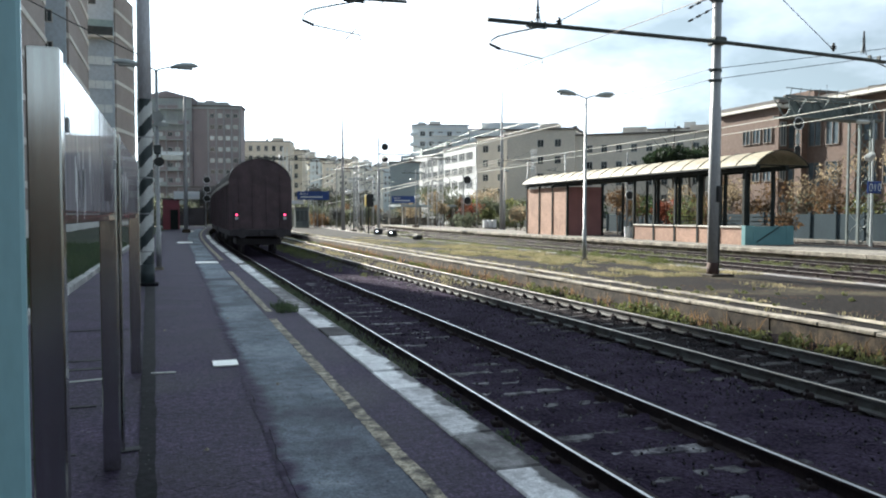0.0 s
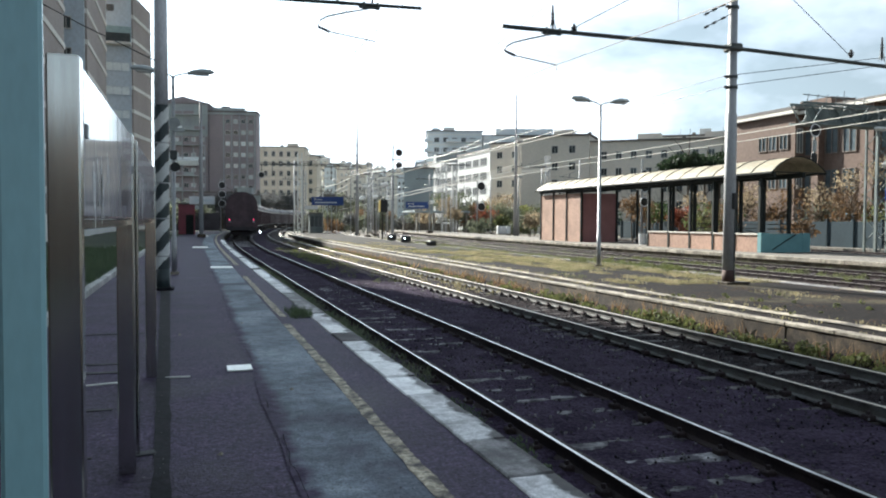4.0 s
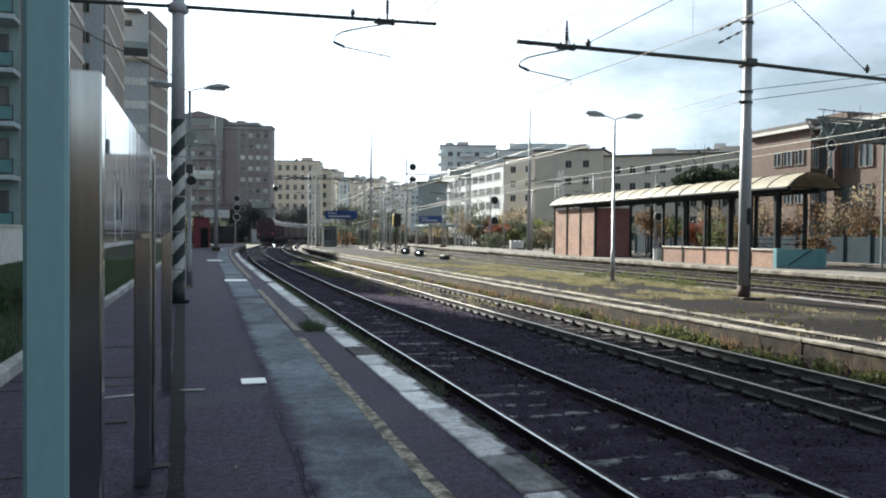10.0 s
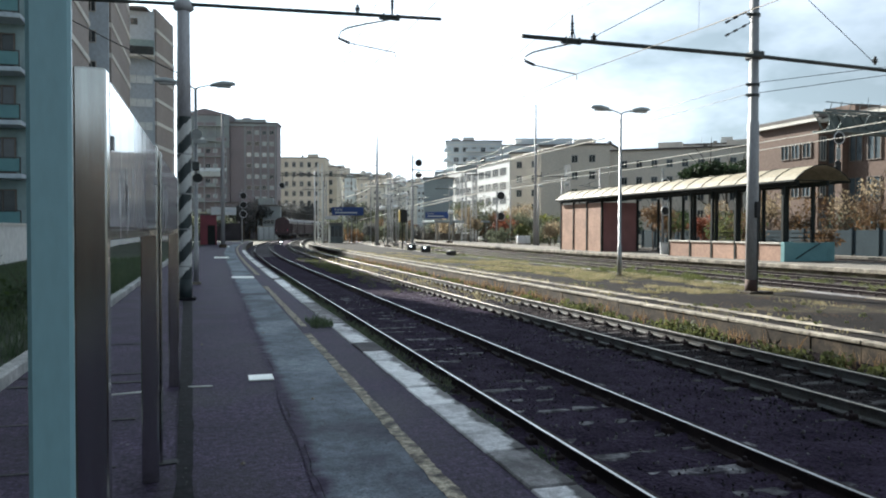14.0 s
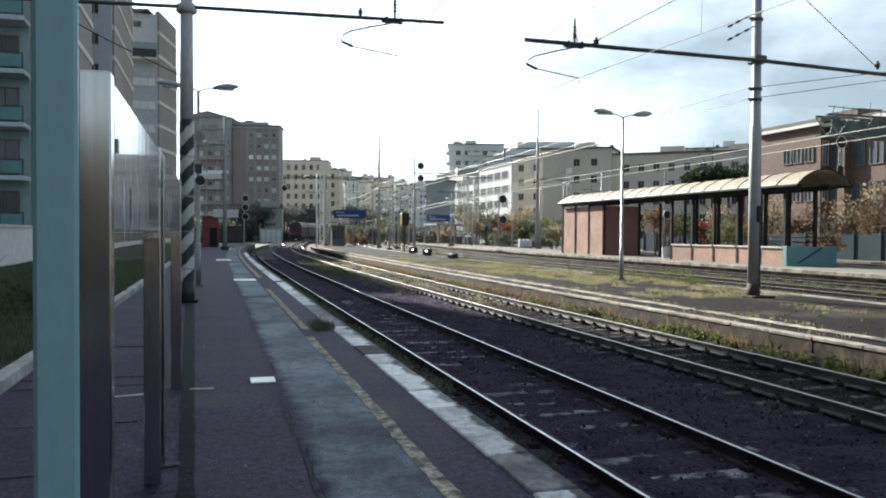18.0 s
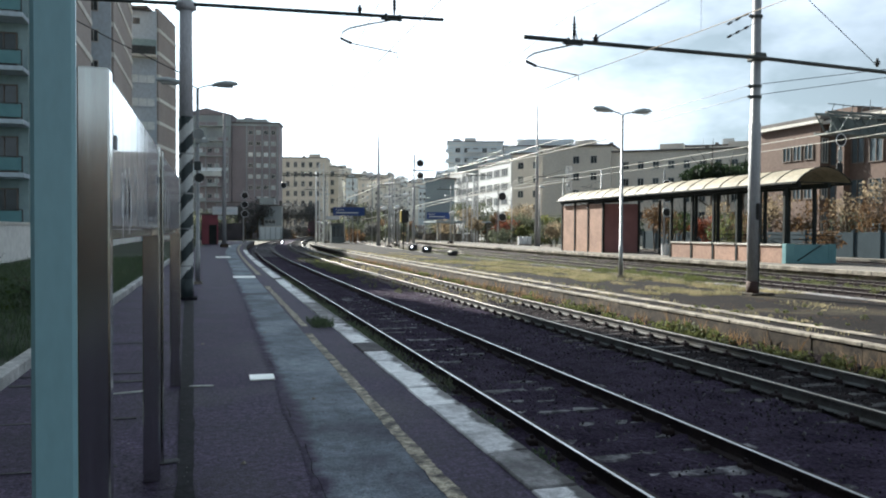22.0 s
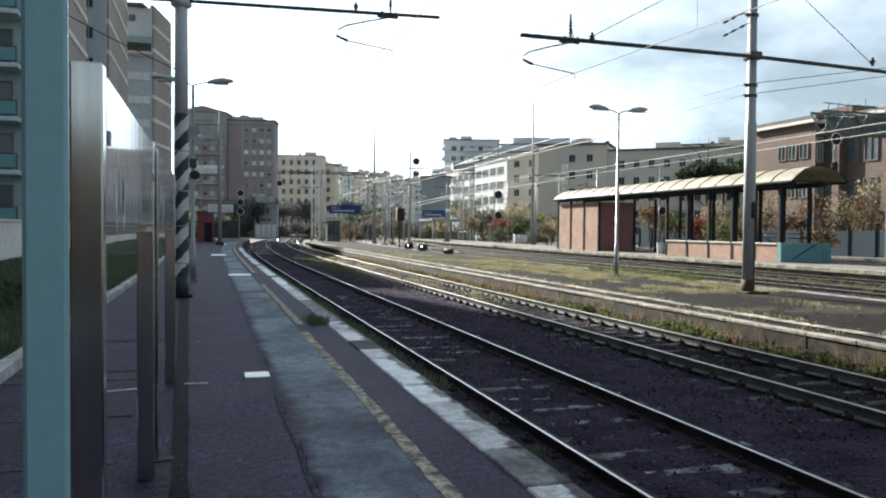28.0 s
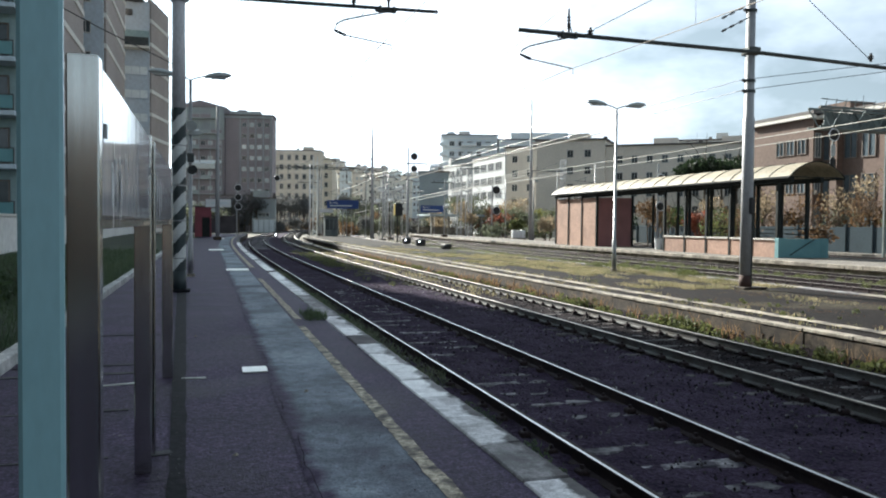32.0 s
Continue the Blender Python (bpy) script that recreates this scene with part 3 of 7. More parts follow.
tagged(part("ballast_far", rough_sheet(60, 470, -1.55, 2.95, -0.495, 1.5, 0.5, 0.03, "ballast_far", BALLAST, 3.0), None), "dark stone ballast along the bend", "ballast", kind="structure")
tagged(part("ballast_far", rough_sheet(60, 300, 2.95, 5.12, -0.495, 1.5, 0.5, 0.03, "ballast_far", BALLAST_BROWN, 3.0), None), "brown ballast of the second track along the bend", "ballast", kind="structure")
tagged(part("ballast_beyond", rough_sheet(-12, 130, 11.5, 22.6, -0.50, 0.6, 0.4, 0.05, "ballast_beyond", BALLAST_LIT, 2.5, 0.05), None), "ballast of the far tracks, sunlight put into its brown", "ballast", kind="structure")
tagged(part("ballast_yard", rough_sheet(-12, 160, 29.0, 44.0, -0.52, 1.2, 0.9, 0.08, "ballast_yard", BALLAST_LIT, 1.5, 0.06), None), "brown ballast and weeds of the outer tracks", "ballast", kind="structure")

# loose stones near the viewer
st = Mesh()
for _ in range(9000):
    s = 1.5 + 24 * rnd.random() ** 1.6
    o = rnd.uniform(-1.5, 5.05)
    if min(abs(o + 0.75), abs(o - 0.75), abs(o - 3.07), abs(o - 4.57)) < 0.10:
        continue
    c = at(s, o, -0.452 + rnd.uniform(-0.012, 0.022) + 0.03 * noise.noise((s * .35, o * .35, 5.0)))
    r = rnd.uniform(0.009, 0.020)
    ax = Euler((rnd.uniform(0, 6), rnd.uniform(0, 6), rnd.uniform(0, 6))).to_matrix()
    vs = [c + ax @ Vector(p) * r for p in ((1.2, 0, 0), (-1.1, .1, 0), (0, 1, .1), (.1, -.9, 0), (0, .1, .8), (.1, 0, -.8))]
    st.add(vs, [(0, 2, 4), (2, 1, 4), (1, 3, 4), (3, 0, 4), (2, 0, 5), (1, 2, 5), (3, 1, 5), (0, 3, 5)])
gr = Mesh()
for _ in range(2600):
    s, o = 2.0 + 26 * rnd.random() ** 1.5, rnd.uniform(-5.7, -1.95)
    c, r = at(s, o, 0.012), rnd.uniform(0.003, 0.009)
    a = rnd.uniform(0, 6.28)
    vs = [c + Vector((math.cos(a + q) * r * rnd.uniform(0.7, 1.3), math.sin(a + q) * r * rnd.uniform(0.7, 1.3), 0)) for q in (0, 1.6, 3.1, 4.7)]
    gr.add(vs + [c + Vector((0, 0, r * 0.8))], [(0, 1, 4), (1, 2, 4), (2, 3, 4), (3, 0, 4)])
tagged(part("platform_grit", gr, GRIT), "loose pale grit and crumbs on the asphalt", "grit", kind="stuff")
pale_st = Mesh()
for _ in range(1500):
    s, o = 2.5 + 22 * rnd.random() ** 1.4, rnd.choice([rnd.uniform(-1.5, 2.2), rnd.uniform(2.2, 5.1)])
    if min(abs(o + 0.75), abs(o - 0.75), abs(o - 3.07), abs(o - 4.57)) < 0.10:
        continue
    c, r = at(s, o, -0.43 + rnd.uniform(-0.01, 0.02)), rnd.uniform(0.010, 0.026)
    ax = Euler((rnd.uniform(0, 6), rnd.uniform(0, 6), rnd.uniform(0, 6))).to_matrix()
    vs = [c + ax @ Vector(p) * r for p in ((1.2, 0, 0), (-1.1, .1, 0), (0, 1, .1), (.1, -.9, 0), (0, .1, .8), (.1, 0, -.8))]
    pale_st.add(vs, [(0, 2, 4), (2, 1, 4), (1, 3, 4), (3, 0, 4), (2, 0, 5), (1, 2, 5), (3, 1, 5), (0, 3, 5)])
tagged(part("loose_stones", pale_st, GRIT), "scattered pale stones on the ballast", "stones", kind="stuff")
tagged(part("loose_stones", st, STONE), "loose grey ballast stones", "stones", kind="stuff")


# ---- tracks ----
RAIL = [(-0.07, -0.155), (0.07, -0.155), (0.07, -0.142), (0.012, -0.125), (0.010, -0.045), (0.034, -0.036), (0.036, -0.008), (0.019, 0.0), (-0.019, 0.0), (-0.036, -0.008), (-0.034, -0.036), (-0.010, -0.045), (-0.012, -0.125), (-0.07, -0.142)]
RAIL_SLOT = [0] * 14
RAIL_SLOT[8] = 1


def track(label, o, a, b, sleepers_to, head, sleeper_mat, pieces=True, pitch=0.6, lift=0.0, web=None):
    tr = thing("railway_track", label, "track", group="railway tracks")
    for side in (-0.75, 0.75):
        prof = [(o + side + x, -0.30 + z) for x, z in RAIL]
        part("rail", along(prof, a, b, slots=RAIL_SLOT), [web or RAIL_SIDE, head], tr)
    sl = Mesh().box((0, 0, -0.545 + lift), (2.45, 0.20, 0.18), bevel=0.03).data("sleeper", sleeper_mat)
    rest, fast = Mesh(), Mesh()
    big = 1.05 if o > 1 else 1.0
    clip = Mesh().box((0, 0, 0), (0.10 * big, 0.11 * big, 0.06 * big), bevel=0.012).tube([(0, 0, 0), (0, 0, 0.065 * big)], 0.02 * big, 6).data("rail_fastening", RAIL_SIDE) if pieces else None
    k, s = 0, a + 0.3
    while s < sleepers_to:
        p, h = at(s, o), -heading(s)
        jig = rnd.uniform(-0.02, 0.02)
        if pieces and -3 < s and k < 290:
            ob = part("sleeper", sl, None, tr)
            ob.matrix_basis = Matrix.Translation((p.x, p.y, jig * 0.6 + (0.008 if o == 0 and s < 9.5 else 0.0))) @ Matrix.Rotation(h + jig, 4, "Z")
            k += 1
        else:
            rest.box((p.x, p.y, -0.545 + lift), (2.45, 0.26, 0.18), h)
        if s < 70:
            for side in (-0.75, 0.75):
                for d in (-0.105, 0.105):
                    q = at(s, o + side + d * (1.1 if o > 1 else 1.0), (-0.414 if o > 1 else -0.425) + lift)
                    if pieces and 1 < s < 38:
                        ob = part("rail_fastening", clip, None, tr)
                        ob.matrix_basis = Matrix.Translation(q) @ Matrix.Rotation(h, 4, "Z")
                        continue
                    fast.box(q, (0.09, 0.11, 0.05), h, bevel=0.012)
                    fast.tube([q, q + Vector((0, 0, 0.055))], 0.018, 6)
        s += pitch
    if rest.v:
        part("sleeper_rest", rest, sleeper_mat, tr, kind="stuff")
    if fast.v:
        part("rail_fastening_rest", fast, RAIL_SIDE, tr, "rusty rail clips and bolts", kind="stuff")
    return tr


track("main track with polished rails on half-buried concrete sleepers", 0.0, -12, 480, 420, RAIL_TOP, SLEEPER, lift=0.0)
track("second track with brown rails and clips on worn sleepers", 3.82, -12, 420, 260, RAIL_DULL, SLEEPER_WOOD, lift=-0.02, web=RAIL_GREY)
for o, end in ((13.15, 142), (17.0, 80), (20.9, 142)):
    track("far track beyond the middle platform, dull brown rails", o, -12, end, min(end, 120), RAIL_DULL, SLEEPER_WOOD, pieces=False, lift=0.01)
for o in (31.6, 35.6, 39.6):
    track("outer yard track with dull rails", o, 0, 84, 84, RAIL_DULL, SLEEPER_WOOD, pieces=False, lift=0.01)


# ---- platforms ----
def platform(name, label, o0, o1, a, b, mat, face):
    """A slab with its walls; its edge stones are laid separately."""
    prof = [(o0, -0.8), (o0, -0.02), (o1, -0.02), (o1, -0.8)]
    ob = part(name, along(prof, a, b), face)
    tagged(ob, label, "platform", kind="structure")
    top = Mesh()
    stn = stations(a, b, 1.5, 1.5)
    cols = np.linspace(o0, o1, 10)
    vs = [at(s, float(o), 0.0 + 0.008 * noise.noise((s * 0.5, float(o) * 0.9, 1.0))) for s in stn for o in cols]
    top.add(vs, [(i * 10 + j, i * 10 + j + 1, i * 10 + j + 11, i * 10 + j + 10) for i in range(len(stn) - 1) for j in range(9)])
    part("paving", top, mat, ob, "asphalt paving", True)
    return ob


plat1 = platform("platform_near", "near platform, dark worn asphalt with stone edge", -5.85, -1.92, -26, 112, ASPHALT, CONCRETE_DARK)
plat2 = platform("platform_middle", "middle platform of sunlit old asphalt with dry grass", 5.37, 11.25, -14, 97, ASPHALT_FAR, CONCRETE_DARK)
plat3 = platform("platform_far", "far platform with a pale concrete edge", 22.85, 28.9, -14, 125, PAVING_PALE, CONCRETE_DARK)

# smoother repair strip and tar joint on the near platform
rep = Mesh()
ss = [-13.0 + 0.2 * i for i in range(510)]
left = [-3.20 + 0.05 * noise.noise((s * 0.8, 3.3, 0)) for s in ss]
vs = []
for s, l0 in zip(ss, left):
    vs += [at(s, l0, 0.009), at(s, -2.46, 0.009)]
rep.add(vs, [(2 * i, 2 * i + 1, 2 * i + 3, 2 * i + 2) for i in range(len(ss) - 1)])
tagged(part("asphalt_repair", rep, ASPHALT_SMOOTH), "lighter smooth asphalt repair strip along the platform", "paving", kind="structure")
jt = Mesh()
ss = [1.0 + 0.12 * i for i in range(380)]
vs = []
for s in ss:
    c = -3.15 + 0.05 * noise.noise((s * 0.8, 3.3, 0)) - 0.012 + 0.025 * noise.noise((s * 4.0, 8.1, 0))
    w = 0.002 + 0.006 * abs(noise.noise((s * 2.0, 2.0, 0)))
    vs += [at(s, c - w, 0.013), at(s, c + w, 0.013)]
jt.add(vs, [(2 * i, 2 * i + 1, 2 * i + 3, 2 * i + 2) for i in range(len(ss) - 1) if noise.noise((ss[i] * 0.9, 7.7, 0)) > (-0.15 if ss[i] < 9 else 0.18)])
for a in (4.6, 6.3, 12.4, 15.0):                     # short cracks across
    c = [at(a + 0.25 * noise.noise((i * 0.7, a, 0)) + 0.05 * i, -3.3 - 0.12 * i, 0.012) for i in range(9)]
    v2 = []
    for p in c:
        v2 += [p + Vector((0, -0.004, 0)), p + Vector((0, 0.004, 0))]
    jt.add(v2, [(2 * i, 2 * i + 1, 2 * i + 3, 2 * i + 2) for i in range(8)])
tagged(part("tar_joint", jt, TARMAC_JOINT), "dark cracks and tar joint in the asphalt", "crack", kind="structure")


def edge_stones(parent, o0, o1, a, b, length, mat, alt=None, gap=0.012, limit=290, name="edge_stone", z=0.02, skip=None, thick=0.18, tones=None, tone_of=None):
    """Edge stones one by one; alike stones share a mesh."""
    w = o1 - o0
    me = Mesh().box((0, 0, z - thick / 2), (w, length - gap, thick), bevel=0.012).data(name, mat)
    me2 = Mesh().box((0, 0, z - thick / 2), (w, length - gap, thick), bevel=0.012).data(name, alt) if alt else me
    s, k, rest = a, 0, Mesh()
    while s < b:
        p, h = at(s + length / 2, (o0 + o1) / 2), -heading(s + length / 2)
        if k < limit:
            ob = part(name, me2 if (skip and skip(s)) else me, None, parent)
            ob.matrix_basis = Matrix.Translation((p.x + rnd.uniform(-.004, .004), p.y, rnd.uniform(-0.008, 0.005))) @ Matrix.Rotation(h + rnd.uniform(-.003, .003), 4, "Z")
            if tones:
                ob.data = tones[tone_of(s + length / 2)] or ob.data
            k += 1
        else:
            rest.box((p.x, p.y, z - thick / 2), (w, length - gap, thick), h)
        s += length
    if rest.v:
        part("edge_stone_row", rest, mat, parent, kind="stuff")


bare = lambda s: 9.4 < s < 10.5 or 24.6 < s < 25.4 or 33 < s < 33.8 or 41.6 < s < 42.4 or 50 < s < 51 or s > 62 or -2.4 < s < -1
def edge_tone(s):
    """0 half worn, 1 bright, 2 dirty: the state of the white paint along the near edge."""
    for a, b, tone in ((4.5, 5.35, 2), (7.0, 9.3, 1), (10.6, 11.7, 1), (13.4, 17.4, 2), (22.4, 30.0, 1)):
        if a < s < b:
            return tone
    return 1 if s > 34 and math.sin(s * 1.9) > 0.1 else 0


def stone_in(mat):
    return Mesh().box((0, 0, -0.07), (0.325, 0.788, 0.18), bevel=0.012).data("edge_stone", mat)


edge_stones(plat1, -1.925, -1.60, -14.0, 104, 0.8, WHITE_LINE, EDGE_BARE, skip=bare, tones=[None, stone_in(WHITE_FRESH), stone_in(WHITE_DIRTY)], tone_of=lambda s: 0 if bare(s - 0.4) else edge_tone(s))
edge_stones(plat2, 5.16, 5.38, -6.0, 97, 1.0, CONCRETE, z=0.02, thick=0.06)
edge_stones(plat2, 11.22, 11.55, -6.0, 97, 1.0, WHITE_DIRTY, CONCRETE, z=0.02, skip=lambda s: (s * 7.3) % 3 < 1.5)
edge_stones(plat3, 22.5, 22.87, 6.0, 125, 1.0, CONCRETE, z=0.02)
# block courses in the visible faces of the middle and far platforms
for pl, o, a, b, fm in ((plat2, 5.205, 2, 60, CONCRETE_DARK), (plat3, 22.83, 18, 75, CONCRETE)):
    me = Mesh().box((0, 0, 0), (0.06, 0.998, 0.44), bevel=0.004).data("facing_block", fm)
    s = a
    while s < b:
        p = at(s + .5, o, -0.262)
        ob = part("facing_block", me, None, pl)
        ob.matrix_basis = Matrix.Translation((p.x + rnd.uniform(-.006, .006), p.y, p.z)) @ Matrix.Rotation(-heading(s + .5), 4, "Z")
        s += 1.0

# painted lines
def strip(name, label, o0, o1, a, b, z, mat, ds=0.4, wob=0.012):
    me, ss = Mesh(), np.arange(a, b, ds)
    vs = []
    for s in ss:
        vs += [at(float(s), o0 + wob * (noise.noise((float(s) * 1.7, o0, 0)) + 1.1 * noise.noise((float(s) * 11.0, o0, 2))), z), at(float(s), o1 + wob * (noise.noise((float(s) * 1.9, o1, 4)) + 1.1 * noise.noise((float(s) * 12.0, o1, 6))), z)]
    me.add(vs, [(2 * i, 2 * i + 1, 2 * i + 3, 2 * i + 2) for i in range(len(ss) - 1)])
    return tagged(part(name, me, mat), label, "line", kind="structure")


strip("warning_line", "worn pale yellow safety line painted on asphalt", -2.462, -2.352, -13.0, 12.0, 0.0135, YELLOW_LINE, 0.035, 0.013)
strip("warning_line", "broken end of the worn safety line", -2.42, -2.30, 12.9, 22.5, 0.0135, YELLOW_LINE, 0.06, 0.02)
strip("warning_line", "faint far safety line along the bend", -2.36, -2.2, 28.0, 100, 0.019, YELLOW_LINE, 2.0)
strip("warning_line", "pale worn line along the middle platform", 5.84, 6.14, -4, 90, 0.024, ISLAND_LINE, 0.25, 0.04)

# dark streak from the mast towards the viewer: its reflection painted as a strip
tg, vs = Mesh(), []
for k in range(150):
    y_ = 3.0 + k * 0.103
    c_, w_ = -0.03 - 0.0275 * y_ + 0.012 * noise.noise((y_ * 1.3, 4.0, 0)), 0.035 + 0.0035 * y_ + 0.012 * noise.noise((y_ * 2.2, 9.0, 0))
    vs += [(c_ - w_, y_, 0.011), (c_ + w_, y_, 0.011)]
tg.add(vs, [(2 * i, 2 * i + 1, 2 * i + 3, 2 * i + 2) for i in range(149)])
tagged(part("cable_groove", tg, STREAK_AND_FOOT), "dark streak painted below the mast like its reflection", "groove", kind="structure")

# thin bright white rectangles on the asphalt
for x0, x1, y0, y1 in ((0.37, 0.63, 8.40, 8.70), (0.62, 1.34, 26.4, 27.4), (0.10, 0.92, 45.4, 47.6), (0.7, 1.6, 76, 80)):
    c = Mesh().box(((x0 + x1) / 2, (y0 + y1) / 2, 0.012), (x1 - x0, y1 - y0, 0.016), bevel=0.004)
    tagged(part("cover_plate", c, PATCH_WHITE), "bright white rectangle lying on the platform asphalt", "plate", "cover plates")

# grey slabs and kerb behind the platform's boards
kerb = thing("kerb", "light stone kerb between platform and garden", "kerb", kind="structure")
me = Mesh().box((0, 0, 0.03), (0.17, 0.98, 0.22), bevel=0.015).data("kerb_stone", KERB)
for i in range(-11, 75):
    ob = part("kerb_stone", me, None, kerb)
    ob.matrix_basis = pose(-2.09 + rnd.uniform(-.006, .006), -2 + i, rnd.uniform(-.006, .006), 0, 0, rnd.uniform(-.3, .3))
sheet = rough_sheet(-20, 110, -70, -5.98, -0.03, 2.0, 2.0, 0.12, "garden", SOIL_GREEN, 0.6)
tagged(part("garden", sheet, None), "mossy dark green garden ground behind the platform", "garden", kind="structure")
lines = Mesh()
for y, w in ((7.0, 0.05), (5.6, 0.03), (9.2, 0.06), (8.7, 0.10), (11.6, 0.04)):
    lines.box((-1.3, y, 0.004), (1.35, w, 0.010))
tagged(part("slab_joint", lines, JOINT_GREY), "pale joints across the platform slabs", "joint", kind="structure")


# ---- things at the near platform ----
def near_post():
    th = thing("canopy_post", "teal-grey painted square steel post standing on the platform", "post", pose(-0.312, 1.76, 0, 0, 0, 7.5))
    part("shaft", Mesh().box((0, 0, 2.3), (0.083, 0.083, 4.6), bevel=0.008), TEAL_PAINT, th)
    part("base_plate", Mesh().box((0, 0, 0.01), (0.20, 0.20, 0.02), bevel=0.004), TEAL_PAINT, th)
    for x in (-0.075, 0.075):
        for y in (-0.075, 0.075):
            part("bolt", Mesh().tube([(x, y, 0.02), (x, y, 0.05)], 0.012, 6), ZINC, th)


near_post()


def info_board(y0, length, label):
    th = thing("notice_board", label, "sign", pose(-0.375, y0, 0), "notice boards")
    zb, zt = 1.60, 2.12
    for y in (0.0, length):
        po = part("post", Mesh().box((0, y, zt / 2 + 0.005), (0.10, 0.085, zt + 0.01), bevel=0.006), STEEL, th, "brushed steel post")
    part("panel", Mesh().box((0.012, length / 2, (zb + zt) / 2), (0.05, length - 0.15, zt - zb), bevel=0.004), STEEL, th, "steel-edged panel")
    part("face", Mesh().box((0.041, length / 2, (zb + zt) / 2), (0.008, length - 0.19, zt - zb - 0.02), bevel=0.002), SIGN_FACE, th, "glossy reflecting sign face")
    rr = random.Random(int(length * 100))
    for k in range(11):                                  # pale streaks painted for reflections in the face
        y_, z_, w_ = 0.22 + 0.75 * rr.random(), zb + rr.uniform(0.16, 0.31), rr.uniform(0.006, 0.024)
        pts = [(0.0465, y_ + 0.006 * rr.uniform(-1, 1), z_ - 0.23 * u * rr.uniform(0.7, 1.0)) for u in (0, 0.35, 0.7, 1.0)]
        vs_ = []
        for (px_, py_, pz_), f_ in zip(pts, (0.6, 1.0, 0.8, 0.3)):
            vs_ += [(px_, py_ - w_ * f_, pz_), (px_, py_ + w_ * f_, pz_)]
        part("reflection_streak", Mesh().add(vs_, [(2 * i, 2 * i + 1, 2 * i + 3, 2 * i + 2) for i in range(3)]), SIGN_WHITE, th, "pale streak painted for a reflection")
    part("faded_notice", Mesh().box((0.0462, length * 0.74, zb + 0.2), (0.002, 0.5, 0.26)), SIGN_GREY, th, "faded grey notice")
    part("clip", Mesh().box((0.05, length - 0.12, zb + 0.3), (0.012, 0.03, 0.05), bevel=0.003), ZINC, th)
    part("clip", Mesh().box((0.05, 0.12, zb + 0.3), (0.012, 0.03, 0.05), bevel=0.003), ZINC, th)
    part("lower_rail", Mesh().box((0.0, length / 2, zb - 0.02), (0.05, length - 0.086, 0.035), bevel=0.003), STEEL, th)
    return th


info_board(2.80, 2.42, "long brushed steel notice board on two steel posts")
info_board(5.62, 2.75, "second steel notice board standing in line behind the first")


def double_lamp(x, y, label, extras=False):
    th = thing("platform_lamp", label, "lamp post", pose(x, y, 0), "platform lamps")
    part("pole", Mesh().tube([(0, 0, 0), (0, 0, 1.1), (0, 0, 1.12), (0, 0, 5.72)], [0.075, 0.075, 0.055, 0.042], 12), ZINC, th, smooth=True)
    part("door", Mesh().box((0, -0.074, 0.6), (0.07, 0.02, 0.3), bevel=0.004), ZINC, th)
    part("base_collar", Mesh().tube([(0, 0, 0), (0, 0, 0.08)], 0.13, 12), CONCRETE, th)
    for sgn in (-1, 1):
        arm = part("arm", Mesh().tube([(0, 0, 5.70), (sgn * 0.12, 0, 5.76), (sgn * 0.5, 0, 5.86)], 0.022, 8), ZINC, th)
        hd = Mesh()
        prof = [(0.40, 5.80, 0.06, 0.06), (0.52, 5.83, 0.115, 0.095), (0.80, 5.87, 0.15, 0.12), (1.05, 5.88, 0.12, 0.09), (1.14, 5.885, 0.05, 0.04)]
        n, vs = 12, []
        for xx, zz, w, hgt in prof:
            for k in range(n):
                a = 2 * math.pi * k / n
                dz = math.sin(a) * hgt
                vs.append((sgn * xx, math.cos(a) * w, zz + (dz if dz > 0 else dz * 0.45)))
        fs = [(i * n + k, i * n + (k + 1) % n, (i + 1) * n + (k + 1) % n, (i + 1) * n + k) for i in range(4) for k in range(n)]
        fs += [tuple(range(n)), tuple(range(4 * n, 5 * n))]
        hd.add(vs, fs)
        head = part("lamp_head", hd, LAMP_SHELL, th, "flattened grey lamp head", True)
        part("lamp_cover", Mesh().box((sgn * 0.78, 0, 5.805), (0.44, 0.2, 0.05), bevel=0.02), LAMP_LENS, head, "milky cover")
    if extras:
        part("loudspeaker", Mesh().tube([(0.03, -0.05, 4.42), (0.03, -0.22, 4.36)], [0.05, 0.16], 12), LAMP_SHELL, th, "pale horn loudspeaker")
        part("junction_box", Mesh().box((0.0, -0.1, 3.45), (0.2, 0.14, 0.26), bevel=0.02), DARK_STEEL, th)
        part("loudspeaker", Mesh().tube([(0.03, -0.05, 3.15), (0.05, -0.2, 3.1)], [0.05, 0.14], 12), DARK_STEEL, th)
        part("bracket", Mesh().box((0.12, -0.05, 4.18), (0.4, 0.05, 0.12), bevel=0.01), LAMP_SHELL, th)
    return th


double_lamp(-0.45, 23.85, "double-headed grey lamp post with loudspeakers beside the striped mast", True)
double_lamp(13.76, 24.48, "double-headed galvanised lamp post on the middle platform")


def insulator(mesh_to, p, h=0.5, r=0.07, n=4):
    """A stack of sheds, upright."""
    pts, rs = [], []
    for k in range(n):
        z = p[2] + h * (0.25 + 0.5 * k / n)
        pts += [(p[0], p[1], z), (p[0], p[1], z + 0.02), (p[0], p[1], z + 0.045)]
        rs += [r * 0.5, r, r * 0.5]
    mesh_to.tube([p] + pts + [(p[0], p[1], p[2] + h)], [r * 0.4] + rs + [r * 0.35], 10)


